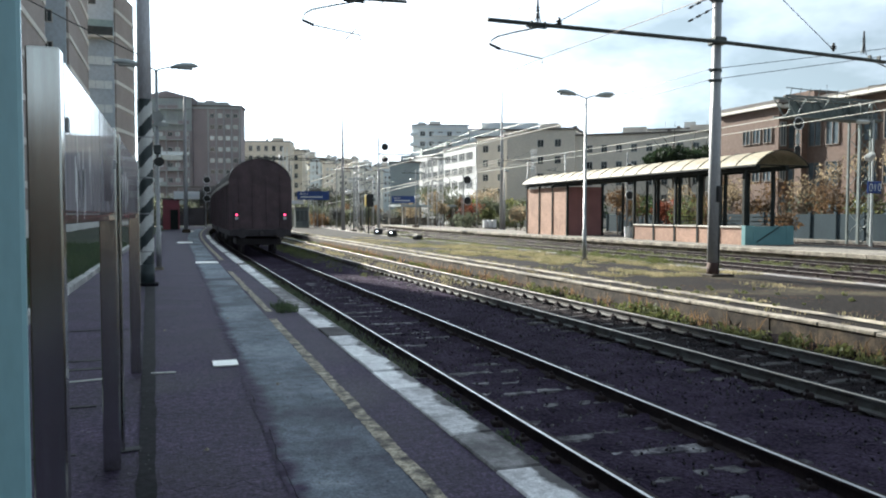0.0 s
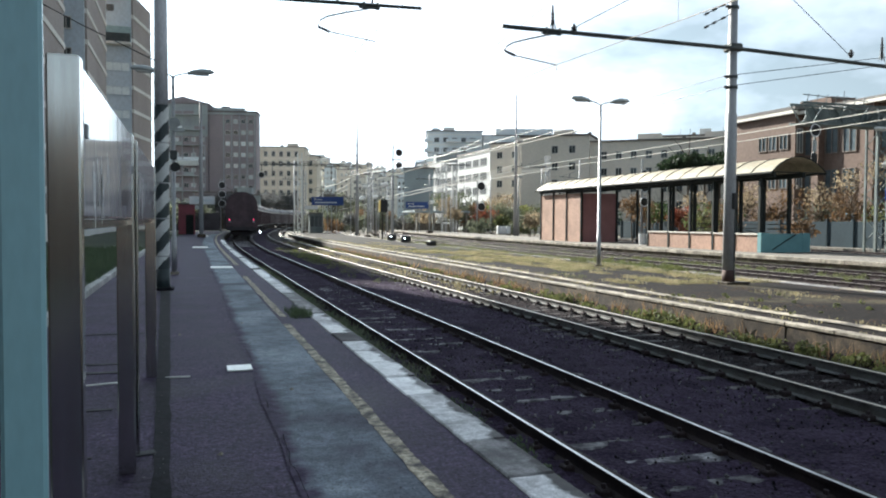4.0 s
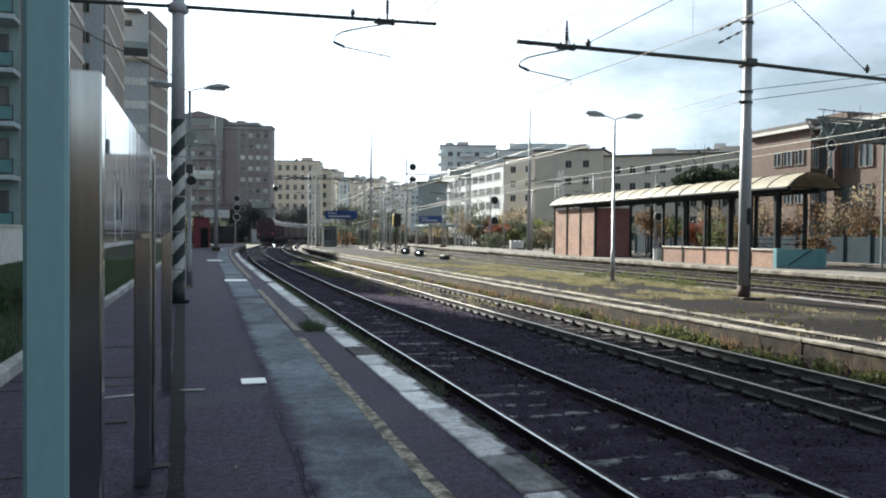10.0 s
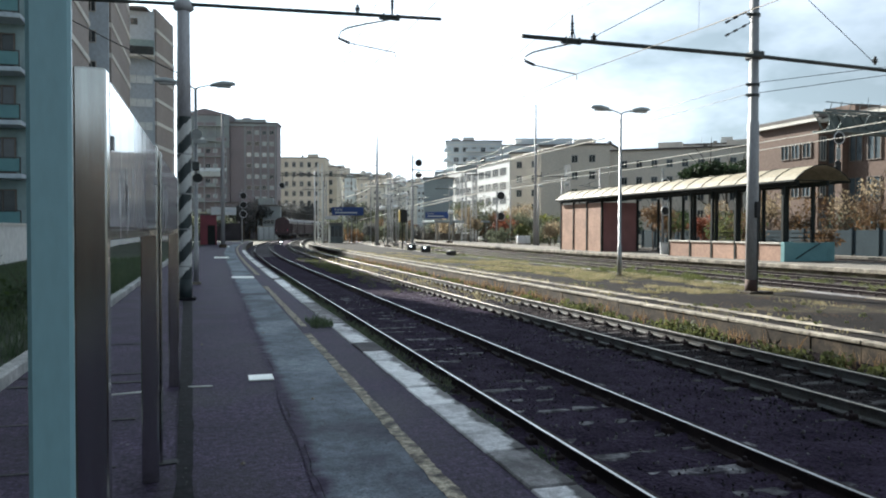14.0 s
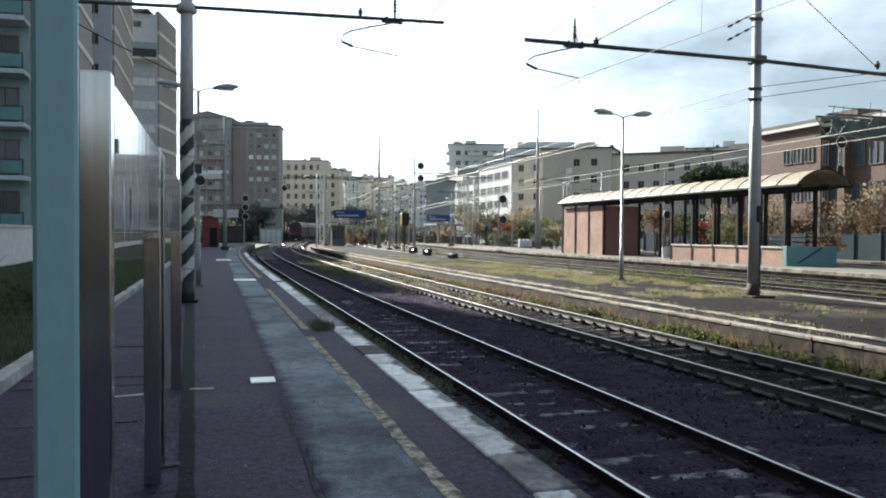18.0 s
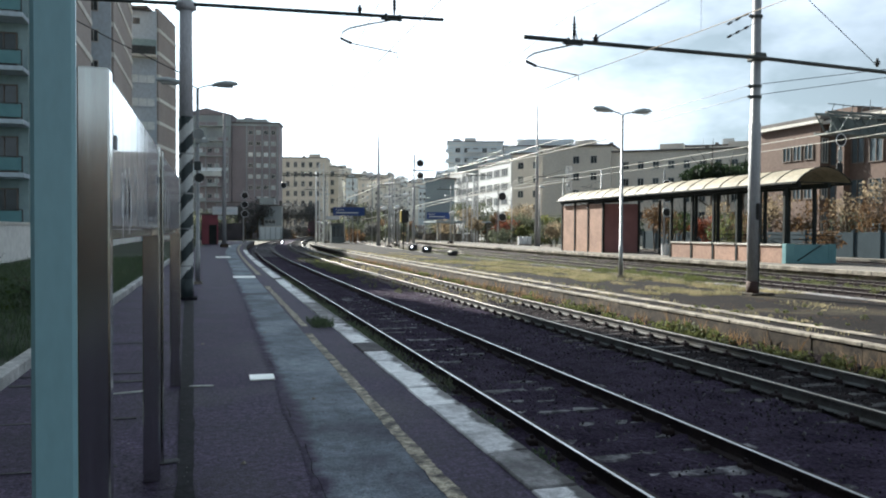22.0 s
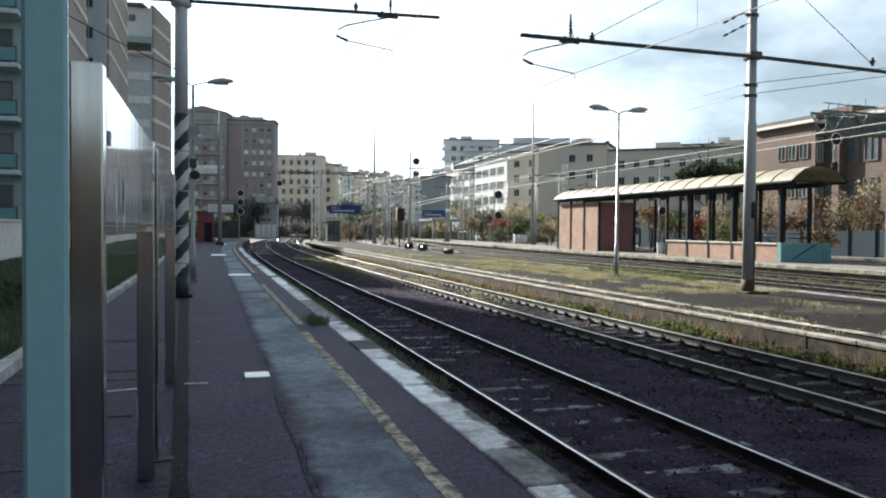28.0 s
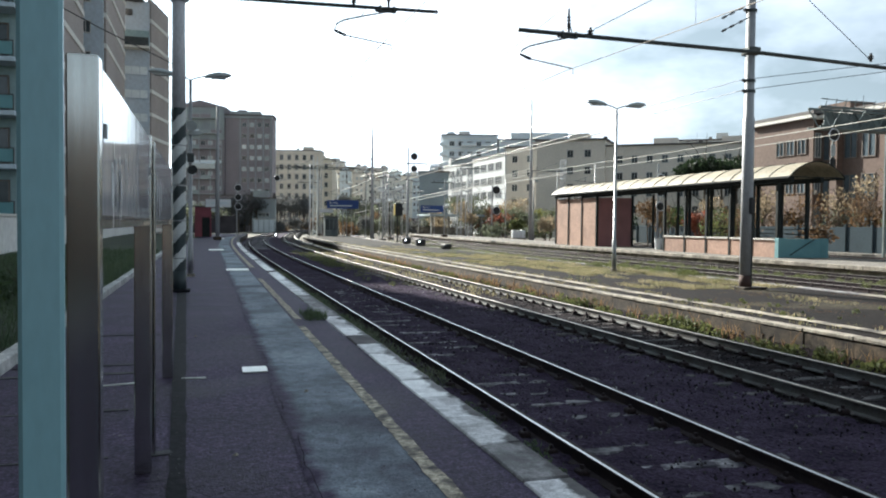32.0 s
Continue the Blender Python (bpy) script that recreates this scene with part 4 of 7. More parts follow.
def registration(mast, xs, zs, d, y, reach=1.1, drop=0.46):
    """Bent steady arm below the cross bar; d is the side to which it points first."""
    k = reach / 1.1
    part("steady_arm", Mesh().tube([(xs, y, zs), (xs + d * 0.5 * k, y, zs - 0.14), (xs + d * 0.9 * k, y, zs - 0.27), (xs + d * 1.05 * k, y, zs - 0.37), (xs + d * reach, y, zs - drop)], 0.020, 6), ZINC, mast)
    part("hinge", Mesh().tube([(xs + d * reach, y, zs - drop), (xs + d * (reach - 0.27), y, zs - drop - 0.10)], [0.03, 0.038], 8), PORCELAIN, mast)
    part("steady_rod", Mesh().tube([(xs + d * (reach - 0.27), y, zs - drop - 0.10), (xs - d * 0.15, y, zs - drop - 0.25), (xs - d * 0.15, y, zs - drop - 0.37)], 0.014, 6), WIRE_CU, mast)
    part("clamp", Mesh().box((xs, y, zs + 0.02), (0.52, 0.07, 0.05), bevel=0.01), DARK_STEEL, mast)
    for dx in (-0.14, 0.2):
        part("bracket", Mesh().box((xs + dx, y, zs + 0.07), (0.05, 0.12, 0.16), bevel=0.01), DARK_STEEL, mast)


def mast_near():
    x, y = -0.605, 18.69
    th = thing("catenary_mast", "tall grey overhead-line mast with black and white warning stripes", "mast", pose(x, y, 0), "overhead line masts")
    part("pole", Mesh().tube([(0, 0, 4.16), (0, 0, 5.6), (0, 0, 8.3)], [0.155, 0.145, 0.128], 16), MAST_VEILED, th, smooth=True)
    part("pole_foot", Mesh().tube([(0, 0, 0), (0, 0, 0.48)], [0.168, 0.166], 16), STRIPE_BLACK, th, "black-painted mast foot", True)
    part("foundation", Mesh().box((0.02, 0, 0.03), (0.46, 0.46, 0.06), bevel=0.02), STREAK_AND_FOOT, th, "dark footing")
    # slanting stripes wrapped round the pole
    r0, pitch, n = 0.161, 0.61, 32
    for tone, mat in ((0, STRIPE_WHITE), (1, STRIPE_BLACK)):
        me = Mesh()
        zs = np.arange(0.48, 4.161, 0.04)
        vs, fs = [], []
        for z in zs:
            for k in range(n + 1):
                a = 2 * math.pi * k / n
                vs.append((math.cos(a) * r0, math.sin(a) * r0, float(z)))
        for i in range(len(zs) - 1):
            for k in range(n):
                a = 2 * math.pi * (k + 0.5) / n
                z = float(zs[i]) + 0.02 + math.cos(a) * r0 * -1.15
                if (int(math.floor(z / (pitch / 2))) % 2) == tone:
                    q = i * (n + 1) + k
                    fs.append((q, q + 1, q + n + 2, q + n + 1))
        me.add(vs, fs)
        part("stripe_paint", me, mat, th, "white slanting stripes" if tone == 0 else "black slanting stripes", True)
    part("collar", Mesh().tube([(0, 0, 6.55), (0, 0, 6.6), (0, 0, 6.74), (0, 0, 6.79)], [0.16, 0.23, 0.23, 0.16], 16), MAST_VEILED, th, smooth=True)
    zb = 6.69
    part("cross_bar", Mesh().tube([(-4.6, -0.1, zb - 0.16), (0, -0.1, zb), (6.06, -0.1, zb + 0.14)], 0.042, 10), DARK_STEEL, th)
    ins = Mesh()
    insulator(ins, (4.82, -0.1, zb + 0.14), 0.62, 0.06)
    part("insulator", ins, PORCELAIN, th)
    ins = Mesh()
    insulator(ins, (3.97, -0.1, zb + 0.12), 0.2, 0.07, 2)
    part("insulator", ins, PORCELAIN, th)
    registration(th, 4.75, zb + 0.02, -1, -0.1, 1.24, 0.53)
    for z in (0.75, 1.6, 2.4, 3.3):
        part("band", Mesh().tube([(0, 0, z), (0, 0, z + 0.03)], 0.166, 16), ZINC, th)


mast_near()


def mast_middle():
    x, y = 13.36, 16.97
    th = thing("catenary_mast", "tall tapered grey overhead-line mast with a rusty foot", "mast", pose(x, y, 0), "overhead line masts")
    part("pole", Mesh().tube([(0, 0, 0.36), (0, 0, 4.4), (0, 0, 4.42), (0, 0, 9.0)], [0.155, 0.142, 0.122, 0.10], 16), MAST_DULL, th, smooth=True)
    part("pole_foot", Mesh().tube([(0, 0, 0), (0, 0, 0.36)], [0.165, 0.158], 16), MAST_RUST, th, "rust-brown mast foot", True)
    part("foundation", Mesh().box((0.1, 0, 0.02), (0.7, 0.6, 0.08), bevel=0.02), CONCRETE_DARK, th)
    for z in (5.05, 5.32, 7.1):
        part("collar", Mesh().tube([(0, 0, z), (0, 0, z + 0.07)], 0.145, 12), DARK_STEEL, th)
        ins = Mesh()
        ins.tube([(-0.13, -0.05, z + 0.03), (-0.17, -0.05, z + 0.03), (-0.19, -0.05, z + 0.03), (-0.27, -0.05, z + 0.03)], [0.03, 0.055, 0.05, 0.03], 8)
        part("insulator", ins, PORCELAIN, th)
    part("collar", Mesh().box((0, -0.02, 6.1), (0.36, 0.36, 0.2), bevel=0.03), DARK_STEEL, th)
    zb = 6.05
    part("cross_bar", Mesh().tube([(-6.5, -0.19, zb + 0.04), (0, -0.19, zb), (6.6, -0.19, zb - 0.18)], 0.050, 10), DARK_STEEL, th)
    for xx, hh in ((-5.22, 0.6), (4.75, 0.62)):
        ins = Mesh()
        insulator(ins, (xx, -0.19, zb + 0.03), hh, 0.055)
        part("insulator", ins, PORCELAIN, th)
        for sg in (-1, 1):
            part("brace", Mesh().tube([(xx + sg * 0.1, -0.19, zb), (xx, -0.19, zb + 0.36)], 0.012, 6), DARK_STEEL, th)
    for xx in (-4.66, 3.68):
        ins = Mesh()
        insulator(ins, (xx, -0.19, zb + 0.02), 0.22, 0.085, 2)
        part("insulator", ins, PORCELAIN, th)
    registration(th, -5.25, zb - 0.05, -1, -0.19, 1.20)
    registration(th, 5.1, zb - 0.15, 1, -0.19)
    part("cable_box", Mesh().box((0.02, -0.17, 2.15), (0.14, 0.1, 0.42), bevel=0.02), SIGNAL_BLACK, th)
    part("conduit", Mesh().tube([(0.06, -0.15, 0.1), (0.06, -0.15, 2.0)], 0.02, 6), DARK_STEEL, th)


mast_middle()


# ---- overhead wires ----
def wire(name, pts, r, mat, label):
    th = tagged(part(name, Mesh().tube(pts, r, 5), mat), label, "wire", "overhead wires")
    return th


def line_over(o, zc, zm, spans, mat, r=0.008, label="thin contact wire over a track", stag=0.2, droop=0.0):
    """Contact wire, sagging carrier wire and droppers over one track."""
    c, mm, dr = [], [], Mesh()
    for i in range(len(spans) - 1):
        a, b = spans[i], spans[i + 1]
        n = 10
        for k in range(n + (i == len(spans) - 2)):
            u = k / n
            s = a + (b - a) * u
            off = o + stag * ((-1) ** i) * (1 - 2 * u)
            sag = 4 * u * (1 - u)
            low = zc - (droop * sag if i == 0 else 0.0)
            c.append(at(s, off, low))
            mm.append(at(s, off, zm - (zm - zc - 0.25) * 0.72 * sag))
            if 0 < k < n and k % 2 == 1 and s < 120:
                dr.tube([at(s, off, low), at(s, off, zm - (zm - zc - 0.25) * 0.72 * sag)], 0.0035, 4)
    wire("contact_wire", c, r, mat, label)
    ob = wire("carrier_wire", mm, r, mat, "carrier wire sagging between masts")
    part("dropper", dr, mat, ob, kind="stuff")


line_over(0.35, 5.82, 7.3, [-34, 18.6, 62, 105, 150, 200, 260], WIRE_CU)
line_over(4.45, 5.22, 6.72, [-34, 16.8, 60, 104, 150, 200, 260], WIRE_CU, droop=0.36)


def straight_over(o, z, a, b, r, sag=0.5, z1=None, mat=None):
    pts = []
    for k in range(15):
        u = k / 14
        pts.append(at(a + (b - a) * u, o, z + ((z1 or z) - z) * u - sag * 4 * u * (1 - u)))
    wire("feeder_wire", pts, r, mat or WIRE_GLINT, "bright tensioned feeder wire along the outer tracks")


straight_over(31.2, 7.75, 18, 84, 0.028, 0.25)
straight_over(31.2, 7.25, 18, 84, 0.025, 0.25)
straight_over(13.9, 5.95, 33, 130, 0.032, 0.0)
straight_over(20.9, 5.3, 52, 130, 0.032, 0.0)
for a, b, r in (((34.6, 80.6, 7.66), (31.4, 121.0, 5.2), 0.05), ((34.6, 80.6, 7.25), (27.1, 148.0, 3.6), 0.045), ((34.6, 80.6, 7.9), (31.0, 120.0, 5.6), 0.045), ((17.3, 83.8, 6.5), (19.86, 120.0, 6.7), 0.07), ((17.35, 83.8, 6.2), (21.5, 121.0, 6.2), 0.045), ((22.1, 86.8, 8.0), (17.3, 83.8, 6.9), 0.03), ((29.8, 95.7, 9.56), (19.8, 41.3, 8.15), 0.009)):
    wire("tension_wire", [a, tuple((p + q) / 2 - (0.15 if i == 2 else 0) for i, (p, q) in enumerate(zip(a, b))), b], r, WIRE_GLINT, "bright tensioned wire slanting across the far tracks")
for z, zr, zl in ((5.09, 6.2, 5.6), (5.36, 6.38, 5.9)):
    wire("feeder_wire", [(13.3, 70.0, zl), (13.2, 40.0, zl - 0.75), (13.09, 16.92, z), (22.0, 16.9, zr + 0.4)], 0.009, WIRE_DARK, "dark feeder wire between masts")
for z in (7.28, 6.95):                               # short stay rods with insulators beside the mast
    rod = wire("stay_rod", [(13.24, 16.9, z), (12.42, 16.9, z - 0.43)], 0.012, WIRE_DARK, "short stay rod with small insulators")
    for u in (0.3, 0.62, 0.9):
        part("insulator", Mesh().tube([(13.24 - 0.82 * u + 0.05, 16.9, z - 0.43 * u + 0.026), (13.24 - 0.82 * u - 0.05, 16.9, z - 0.43 * u - 0.026)], 0.03, 8), PORCELAIN, rod)
wire("stay_wire", [(8.70, 16.78, 6.2), (13.3, 16.9, 8.7)], 0.009, WIRE_DARK, "slanting stay wire above the cross bar")
wire("stay_wire", [(17.04, 16.78, 6.1), (13.42, 16.9, 8.7)], 0.010, WIRE_DARK, "slanting stay wire above the cross bar")
wire("stay_wire", [(-3.7, 18.6, 6.54), (-2.2, 18.62, 5.80), (-0.68, 18.64, 5.12)], 0.012, WIRE_DARK, "dark stay cable from the cross bar down to the mast")


# ---- shelter on the far platform ----
def shelter():
    X, W, WP = 28.9, 3.1, 1.88          # WP: the inner row of posts
    th = thing("platform_shelter", "long stairway shelter with brick panels and cream barrel roof", "shelter", pose(X, 0, 0))
    zt, ze = 4.0, 4.12
    # brick room
    ys = [54.2, 56.65, 59.05, 61.5]
    for i in range(3):
        part("brick_panel", Mesh().box((0.03, (ys[i] + ys[i + 1]) / 2, 1.9), (0.12, ys[i + 1] - ys[i] - 0.16, 3.8), bevel=0.01), BRICK_PANEL, th, "salmon-coloured brick panel")
    for xx in (0.85, 2.35):
        part("end_panel", Mesh().box((xx, 54.26, 1.9), (1.42, 0.12, 3.8), bevel=0.01), BRICK_RED, th, "dark red panel")
    part("end_panel", Mesh().box((W / 2, 61.44, 1.9), (W - 0.2, 0.12, 3.8)), BRICK_RED, th)
    part("back_wall", Mesh().box((W - 0.06, 57.8, 1.9), (0.12, 7.2, 3.8)), BRICK_RED, th)
    for y in ys:
        part("post", Mesh().box((0.0, y, zt / 2), (0.17, 0.16, zt), bevel=0.01), SHELTER_STEEL, th)
    for x, y in ((1.58, 54.2), (W, 54.2), (W, 61.5)):
        part("post", Mesh().box((x, y, zt / 2), (0.17, 0.16, zt), bevel=0.01), SHELTER_STEEL, th)
    # open part: posts, parapet and capping
    front = [44.86, 42.52, 40.33, 38.12, 36.2, 34.24]
    for y in front:
        part("post", Mesh().box((0.0, y, zt / 2), (0.17, 0.17, zt), bevel=0.01), SHELTER_STEEL, th)
        part("post", Mesh().box((WP, y, zt / 2), (0.17, 0.17, zt), bevel=0.01), SHELTER_STEEL, th)
    for y in (51.2, 48.0):
        part("post", Mesh().box((W, y, zt / 2), (0.15, 0.15, zt), bevel=0.01), SHELTER_STEEL, th)
    for i in range(5):
        a, b = front[i + 1], front[i]
        part("brick_panel", Mesh().box((0.02, (a + b) / 2, 0.46), (0.14, b - a - 0.17, 0.92), bevel=0.01), BRICK_PANEL, th, "low brick parapet panel")
        part("brick_panel", Mesh().box((W - 0.02, (a + b) / 2, 0.46), (0.14, b - a - 0.17, 0.92), bevel=0.01), BRICK_PANEL, th, "low brick parapet panel")
        part("capping", Mesh().box((0.0, (a + b) / 2, 0.965), (0.24, b - a - 0.17, 0.09), bevel=0.012), SILL_STONE, th, "pale stone capping")
        part("capping", Mesh().box((W, (a + b) / 2, 0.965), (0.24, b - a - 0.17, 0.09), bevel=0.012), SILL_STONE, th)
        for z in (1.25, 1.5):
            part("rail", Mesh().tube([(W, a, z), (W, b, z)], 0.022, 6), SHELTER_STEEL, th)
    # teal end block with the stair's slope
    part("teal_pillar", Mesh().box((0.05, 34.02, 0.52), (0.55, 0.3, 1.04), bevel=0.015), TEAL_WALL, th, "pale teal pillar")
    part("teal_wall", Mesh().box((1.42, 33.98, 0.50), (2.2, 0.2, 1.0), bevel=0.012), TEAL_WALL, th, "teal painted end wall")
    part("teal_pillar", Mesh().box((2.75, 34.0, 0.52), (0.5, 0.28, 1.04), bevel=0.015), TEAL_WALL, th, "pale teal pillar")
    part("handrail", Mesh().tube([(0.5, 33.85, 0.15), (2.0, 33.83, 0.98)], 0.028, 6), SHELTER_STEEL, th)
    for z in (1.25, 1.5):
        part("rail", Mesh().tube([(0.3, 34.0, z), (2.9, 34.0, z)], 0.022, 6), SHELTER_STEEL, th)
    # beams and barrel roof
    for x in (0.0, WP):
        part("eaves_beam", Mesh().box((x, 47.5, zt + 0.1), (0.2, 28.6, 0.26), bevel=0.015), SHELTER_STEEL, th)
    n, y0, y1, x0, x1, rise = 12, 33.0, 61.9, -0.35, W, 0.80
    arc = []
    for k in range(n + 1):
        u = k / n
        arc.append((x0 + (x1 - x0) * u, ze + 0.12 + rise * math.sin(math.pi * u) ** 0.8))
    bays = 18
    step = (y1 - y0) / bays
    for i in range(bays):
        a, b = y0 + i * step + 0.02, y0 + (i + 1) * step - 0.02
        prof = arc + [(x, z - 0.03) for x, z in reversed(arc)]
        me = Mesh().prism(prof, lambda k, px, pz, a=a, b=b: (px, (a, b)[k], pz), 2)
        part("roof_sheet", me, ROOF_SHEET, th, "weathered cream curved roof sheet")
    for i in range(bays + 1):
        y = y0 + i * step
        part("roof_rib", Mesh().tube([(x, y, z + 0.012) for x, z in arc], 0.028, 6), SHELTER_STEEL, th)
    for i in range(0, bays + 1, 3):
        y = y0 + i * step
        part("tie_bar", Mesh().tube([(x0, y, ze + 0.1), (x1, y, ze + 0.1)], 0.03, 6), SHELTER_STEEL, th)
    for x in (x0, x1):
        part("gutter", Mesh().box((x, (y0 + y1) / 2, ze + 0.08), (0.12, y1 - y0, 0.12), bevel=0.02), SHELTER_STEEL, th)
    # stair opening inside
    part("stair_floor", Mesh().box((W / 2, 39.5, 0.012), (W - 0.4, 9.4, 0.02)), CONCRETE_DARK, th)


shelter()


# ---- goods train ----
def wagon(last=False):
    """A high covered wagon with a rounded roof; its origin is on the rails at its middle, +y forward."""
    L, W = 13.2, 2.86
    th = thing("goods_wagon", "high round-roofed goods wagon in dirty oxide red" + (" with red tail lamps" if last else ""), "train wagon", group="wagons of the train")
    half = W / 2
    prof = [(-half, 1.15), (half, 1.15), (half, 3.42)]
    for k in range(1, 12):
        a = math.pi * k / 12
        prof.append((half * math.cos(a), 3.42 + 1.08 * math.sin(a) ** 1.12))
    prof.append((-half, 3.42))
    body = part("body", Mesh().prism(prof, lambda k, x, z: (x, (-L / 2 + 0.35, L / 2 - 0.35)[k], z), 2), WAGON_RED, th)
    roof = [(half * 1.012 * math.cos(math.pi * k / 12), 3.44 + 1.08 * math.sin(math.pi * k / 12) ** 1.12 + 0.015) for k in range(0, 13)]
    roof2 = roof + [(x * 0.985, z - 0.03) for x, z in reversed(roof)]
    part("roof", Mesh().prism(roof2, lambda k, x, z: (x, (-L / 2 + 0.3, L / 2 - 0.3)[k], z), 2), WAGON_ROOF, th, "sooty grey rounded roof")
    for sg in (-1, 1):
        part("roof_edge", Mesh().box((sg * (half + 0.03), 0, 3.40), (0.06, L - 0.7, 0.12), bevel=0.01), SILL_STONE, th, "pale roof edge rail")
        for y in np.linspace(-L / 2 + 0.6, L / 2 - 0.6, 9):
            part("side_rib", Mesh().box((sg * (half + 0.02), float(y), 2.2), (0.06, 0.10, 2.05)), WAGON_RED, body)
        part("sole_bar", Mesh().box((sg * (half - 0.1), 0, 1.04), (0.14, L - 0.5, 0.28), bevel=0.01), WAGON_DARK, th)
        for x in (-0.875, 0.875):
            bf = part("buffer", Mesh().tube([(x, sg * (L / 2 - 0.35), 1.05), (x, sg * (L / 2 + 0.12), 1.05), (x, sg * (L / 2 + 0.13), 1.05), (x, sg * (L / 2 + 0.17), 1.05)], [0.08, 0.07, 0.24, 0.24], 12), WAGON_DARK, th)
        for x in (-0.95, -0.32, 0.32, 0.95):
            part("end_rib", Mesh().box((x, sg * (L / 2 - 0.32), 2.45), (0.09, 0.07, 2.5)), WAGON_RED, body)
        part("end_beam", Mesh().box((0, sg * (L / 2 - 0.3), 1.05), (2.6, 0.14, 0.32), bevel=0.02), WAGON_DARK, th)
        for x in (-0.75, 0.75):
            for d in (-0.9, 0.9):
                wm = Mesh().tube([(x - 0.065, sg * 4.1 + d, 0.46), (x + 0.065, sg * 4.1 + d, 0.46)], 0.46, 18)
                part("wheel", wm, WAGON_DARK, th)
        part("bogie", Mesh().box((0, sg * 4.1, 0.62), (2.1, 2.7, 0.34), bevel=0.04), WAGON_DARK, th)
    part("coupling", Mesh().box((0, -L / 2 + 0.1, 1.0), (0.16, 0.55, 0.2), bevel=0.03), WAGON_DARK, th)
    if last:
        for x in (-1.1, 1.1):
            bx = part("tail_lamp", Mesh().box((x, -L / 2 + 0.22, 1.84), (0.18, 0.12, 0.3), bevel=0.02), WAGON_DARK, th)
            part("lens", Mesh().tube([(x, -L / 2 + 0.165, 1.89), (x, -L / 2 + 0.145, 1.89)], 0.056, 14), TAIL_RED, bx, "glowing red lens")
            part("reflector", Mesh().box((x, -L / 2 + 0.155, 1.73), (0.15, 0.012, 0.13)), LAMP_SHELL, bx, "pale reflector")
        for x in (-1.25, 1.25):
            part("hand_rail", Mesh().tube([(x, -L / 2 + 0.22, 1.3), (x, -L / 2 + 0.16, 1.45), (x, -L / 2 + 0.16, 2.5), (x, -L / 2 + 0.22, 2.6)], 0.018, 6), WAGON_DARK, th)
    return th


PITCH = 13.55
tail = wagon(True)
mid = wagon(False)
train = [tail, mid] + [copy_thing(mid, Matrix.Identity(4)) for _ in range(11)]


def tail_at(t):
    """How far along the line the last wagon's end is after t seconds."""
    return 37.0 + 9.9 * t - 0.07 * t * t


def move_train():
    for i, wg in enumerate(train):
        rows = []
        for t in range(0, 33):
            s = tail_at(t) + 6.6 + i * PITCH
            a, b = at(s - 4.1, 0, -0.30), at(s + 4.1, 0, -0.30)
            d = b - a
            rows.append((t, Matrix.Translation((a + b) / 2) @ Matrix.Rotation(-math.atan2(d.x, d.y), 4, "Z")))
        walk(wg, rows)


# ---- buildings ----
def wall_mat(name, a, b, **k):
    return surf(name, a, b, k.pop("scale", 0.15), k.pop("fine", 3.0), k.pop("amount", 0.12), k.pop("rough", 0.85), bump=0.1, **k)


BROWN = wall_mat("brown_plaster_parapet", (0.345, 0.30, 0.27), (0.285, 0.247, 0.222))
GREYBLUE = wall_mat("grey_blue_plaster", (0.52, 0.595, 0.66), (0.45, 0.52, 0.575))
BAND = wall_mat("cream_concrete_band", (0.74, 0.72, 0.66), (0.62, 0.60, 0.55))
TOWER = wall_mat("dull_purple_brown_brick", (0.275, 0.245, 0.26), (0.22, 0.198, 0.215))
GABLE = wall_mat("grey_green_plaster", (0.34, 0.385, 0.39), (0.26, 0.28, 0.295))
# These far plasters are paled: the haze of distance is put into their colours.
YELLOW = wall_mat("haze_paled_ochre_plaster", (0.66, 0.60, 0.50), (0.57, 0.52, 0.43))
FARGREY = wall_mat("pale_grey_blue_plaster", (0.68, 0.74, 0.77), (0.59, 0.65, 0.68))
TOWN = wall_mat("haze_paled_town_plaster", (0.76, 0.75, 0.69), (0.66, 0.65, 0.60))
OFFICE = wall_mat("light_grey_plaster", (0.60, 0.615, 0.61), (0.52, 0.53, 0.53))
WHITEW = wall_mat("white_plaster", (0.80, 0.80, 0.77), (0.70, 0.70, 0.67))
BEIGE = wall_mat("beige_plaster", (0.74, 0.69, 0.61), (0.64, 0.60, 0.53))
REDBRICK = wall_mat("dull_red_brick_facade", (0.165, 0.113, 0.088), (0.13, 0.09, 0.072), amount=0.2)
ROOFING = wall_mat("grey_roof_covering", (0.16, 0.15, 0.14), (0.11, 0.10, 0.095))
LOGGIA = wall_mat("grey_green_loggia_plaster", (0.32, 0.42, 0.43), (0.25, 0.335, 0.34))
SHEDGREY = wall_mat("blue_grey_sheet_cladding", (0.30, 0.36, 0.39), (0.24, 0.29, 0.32))


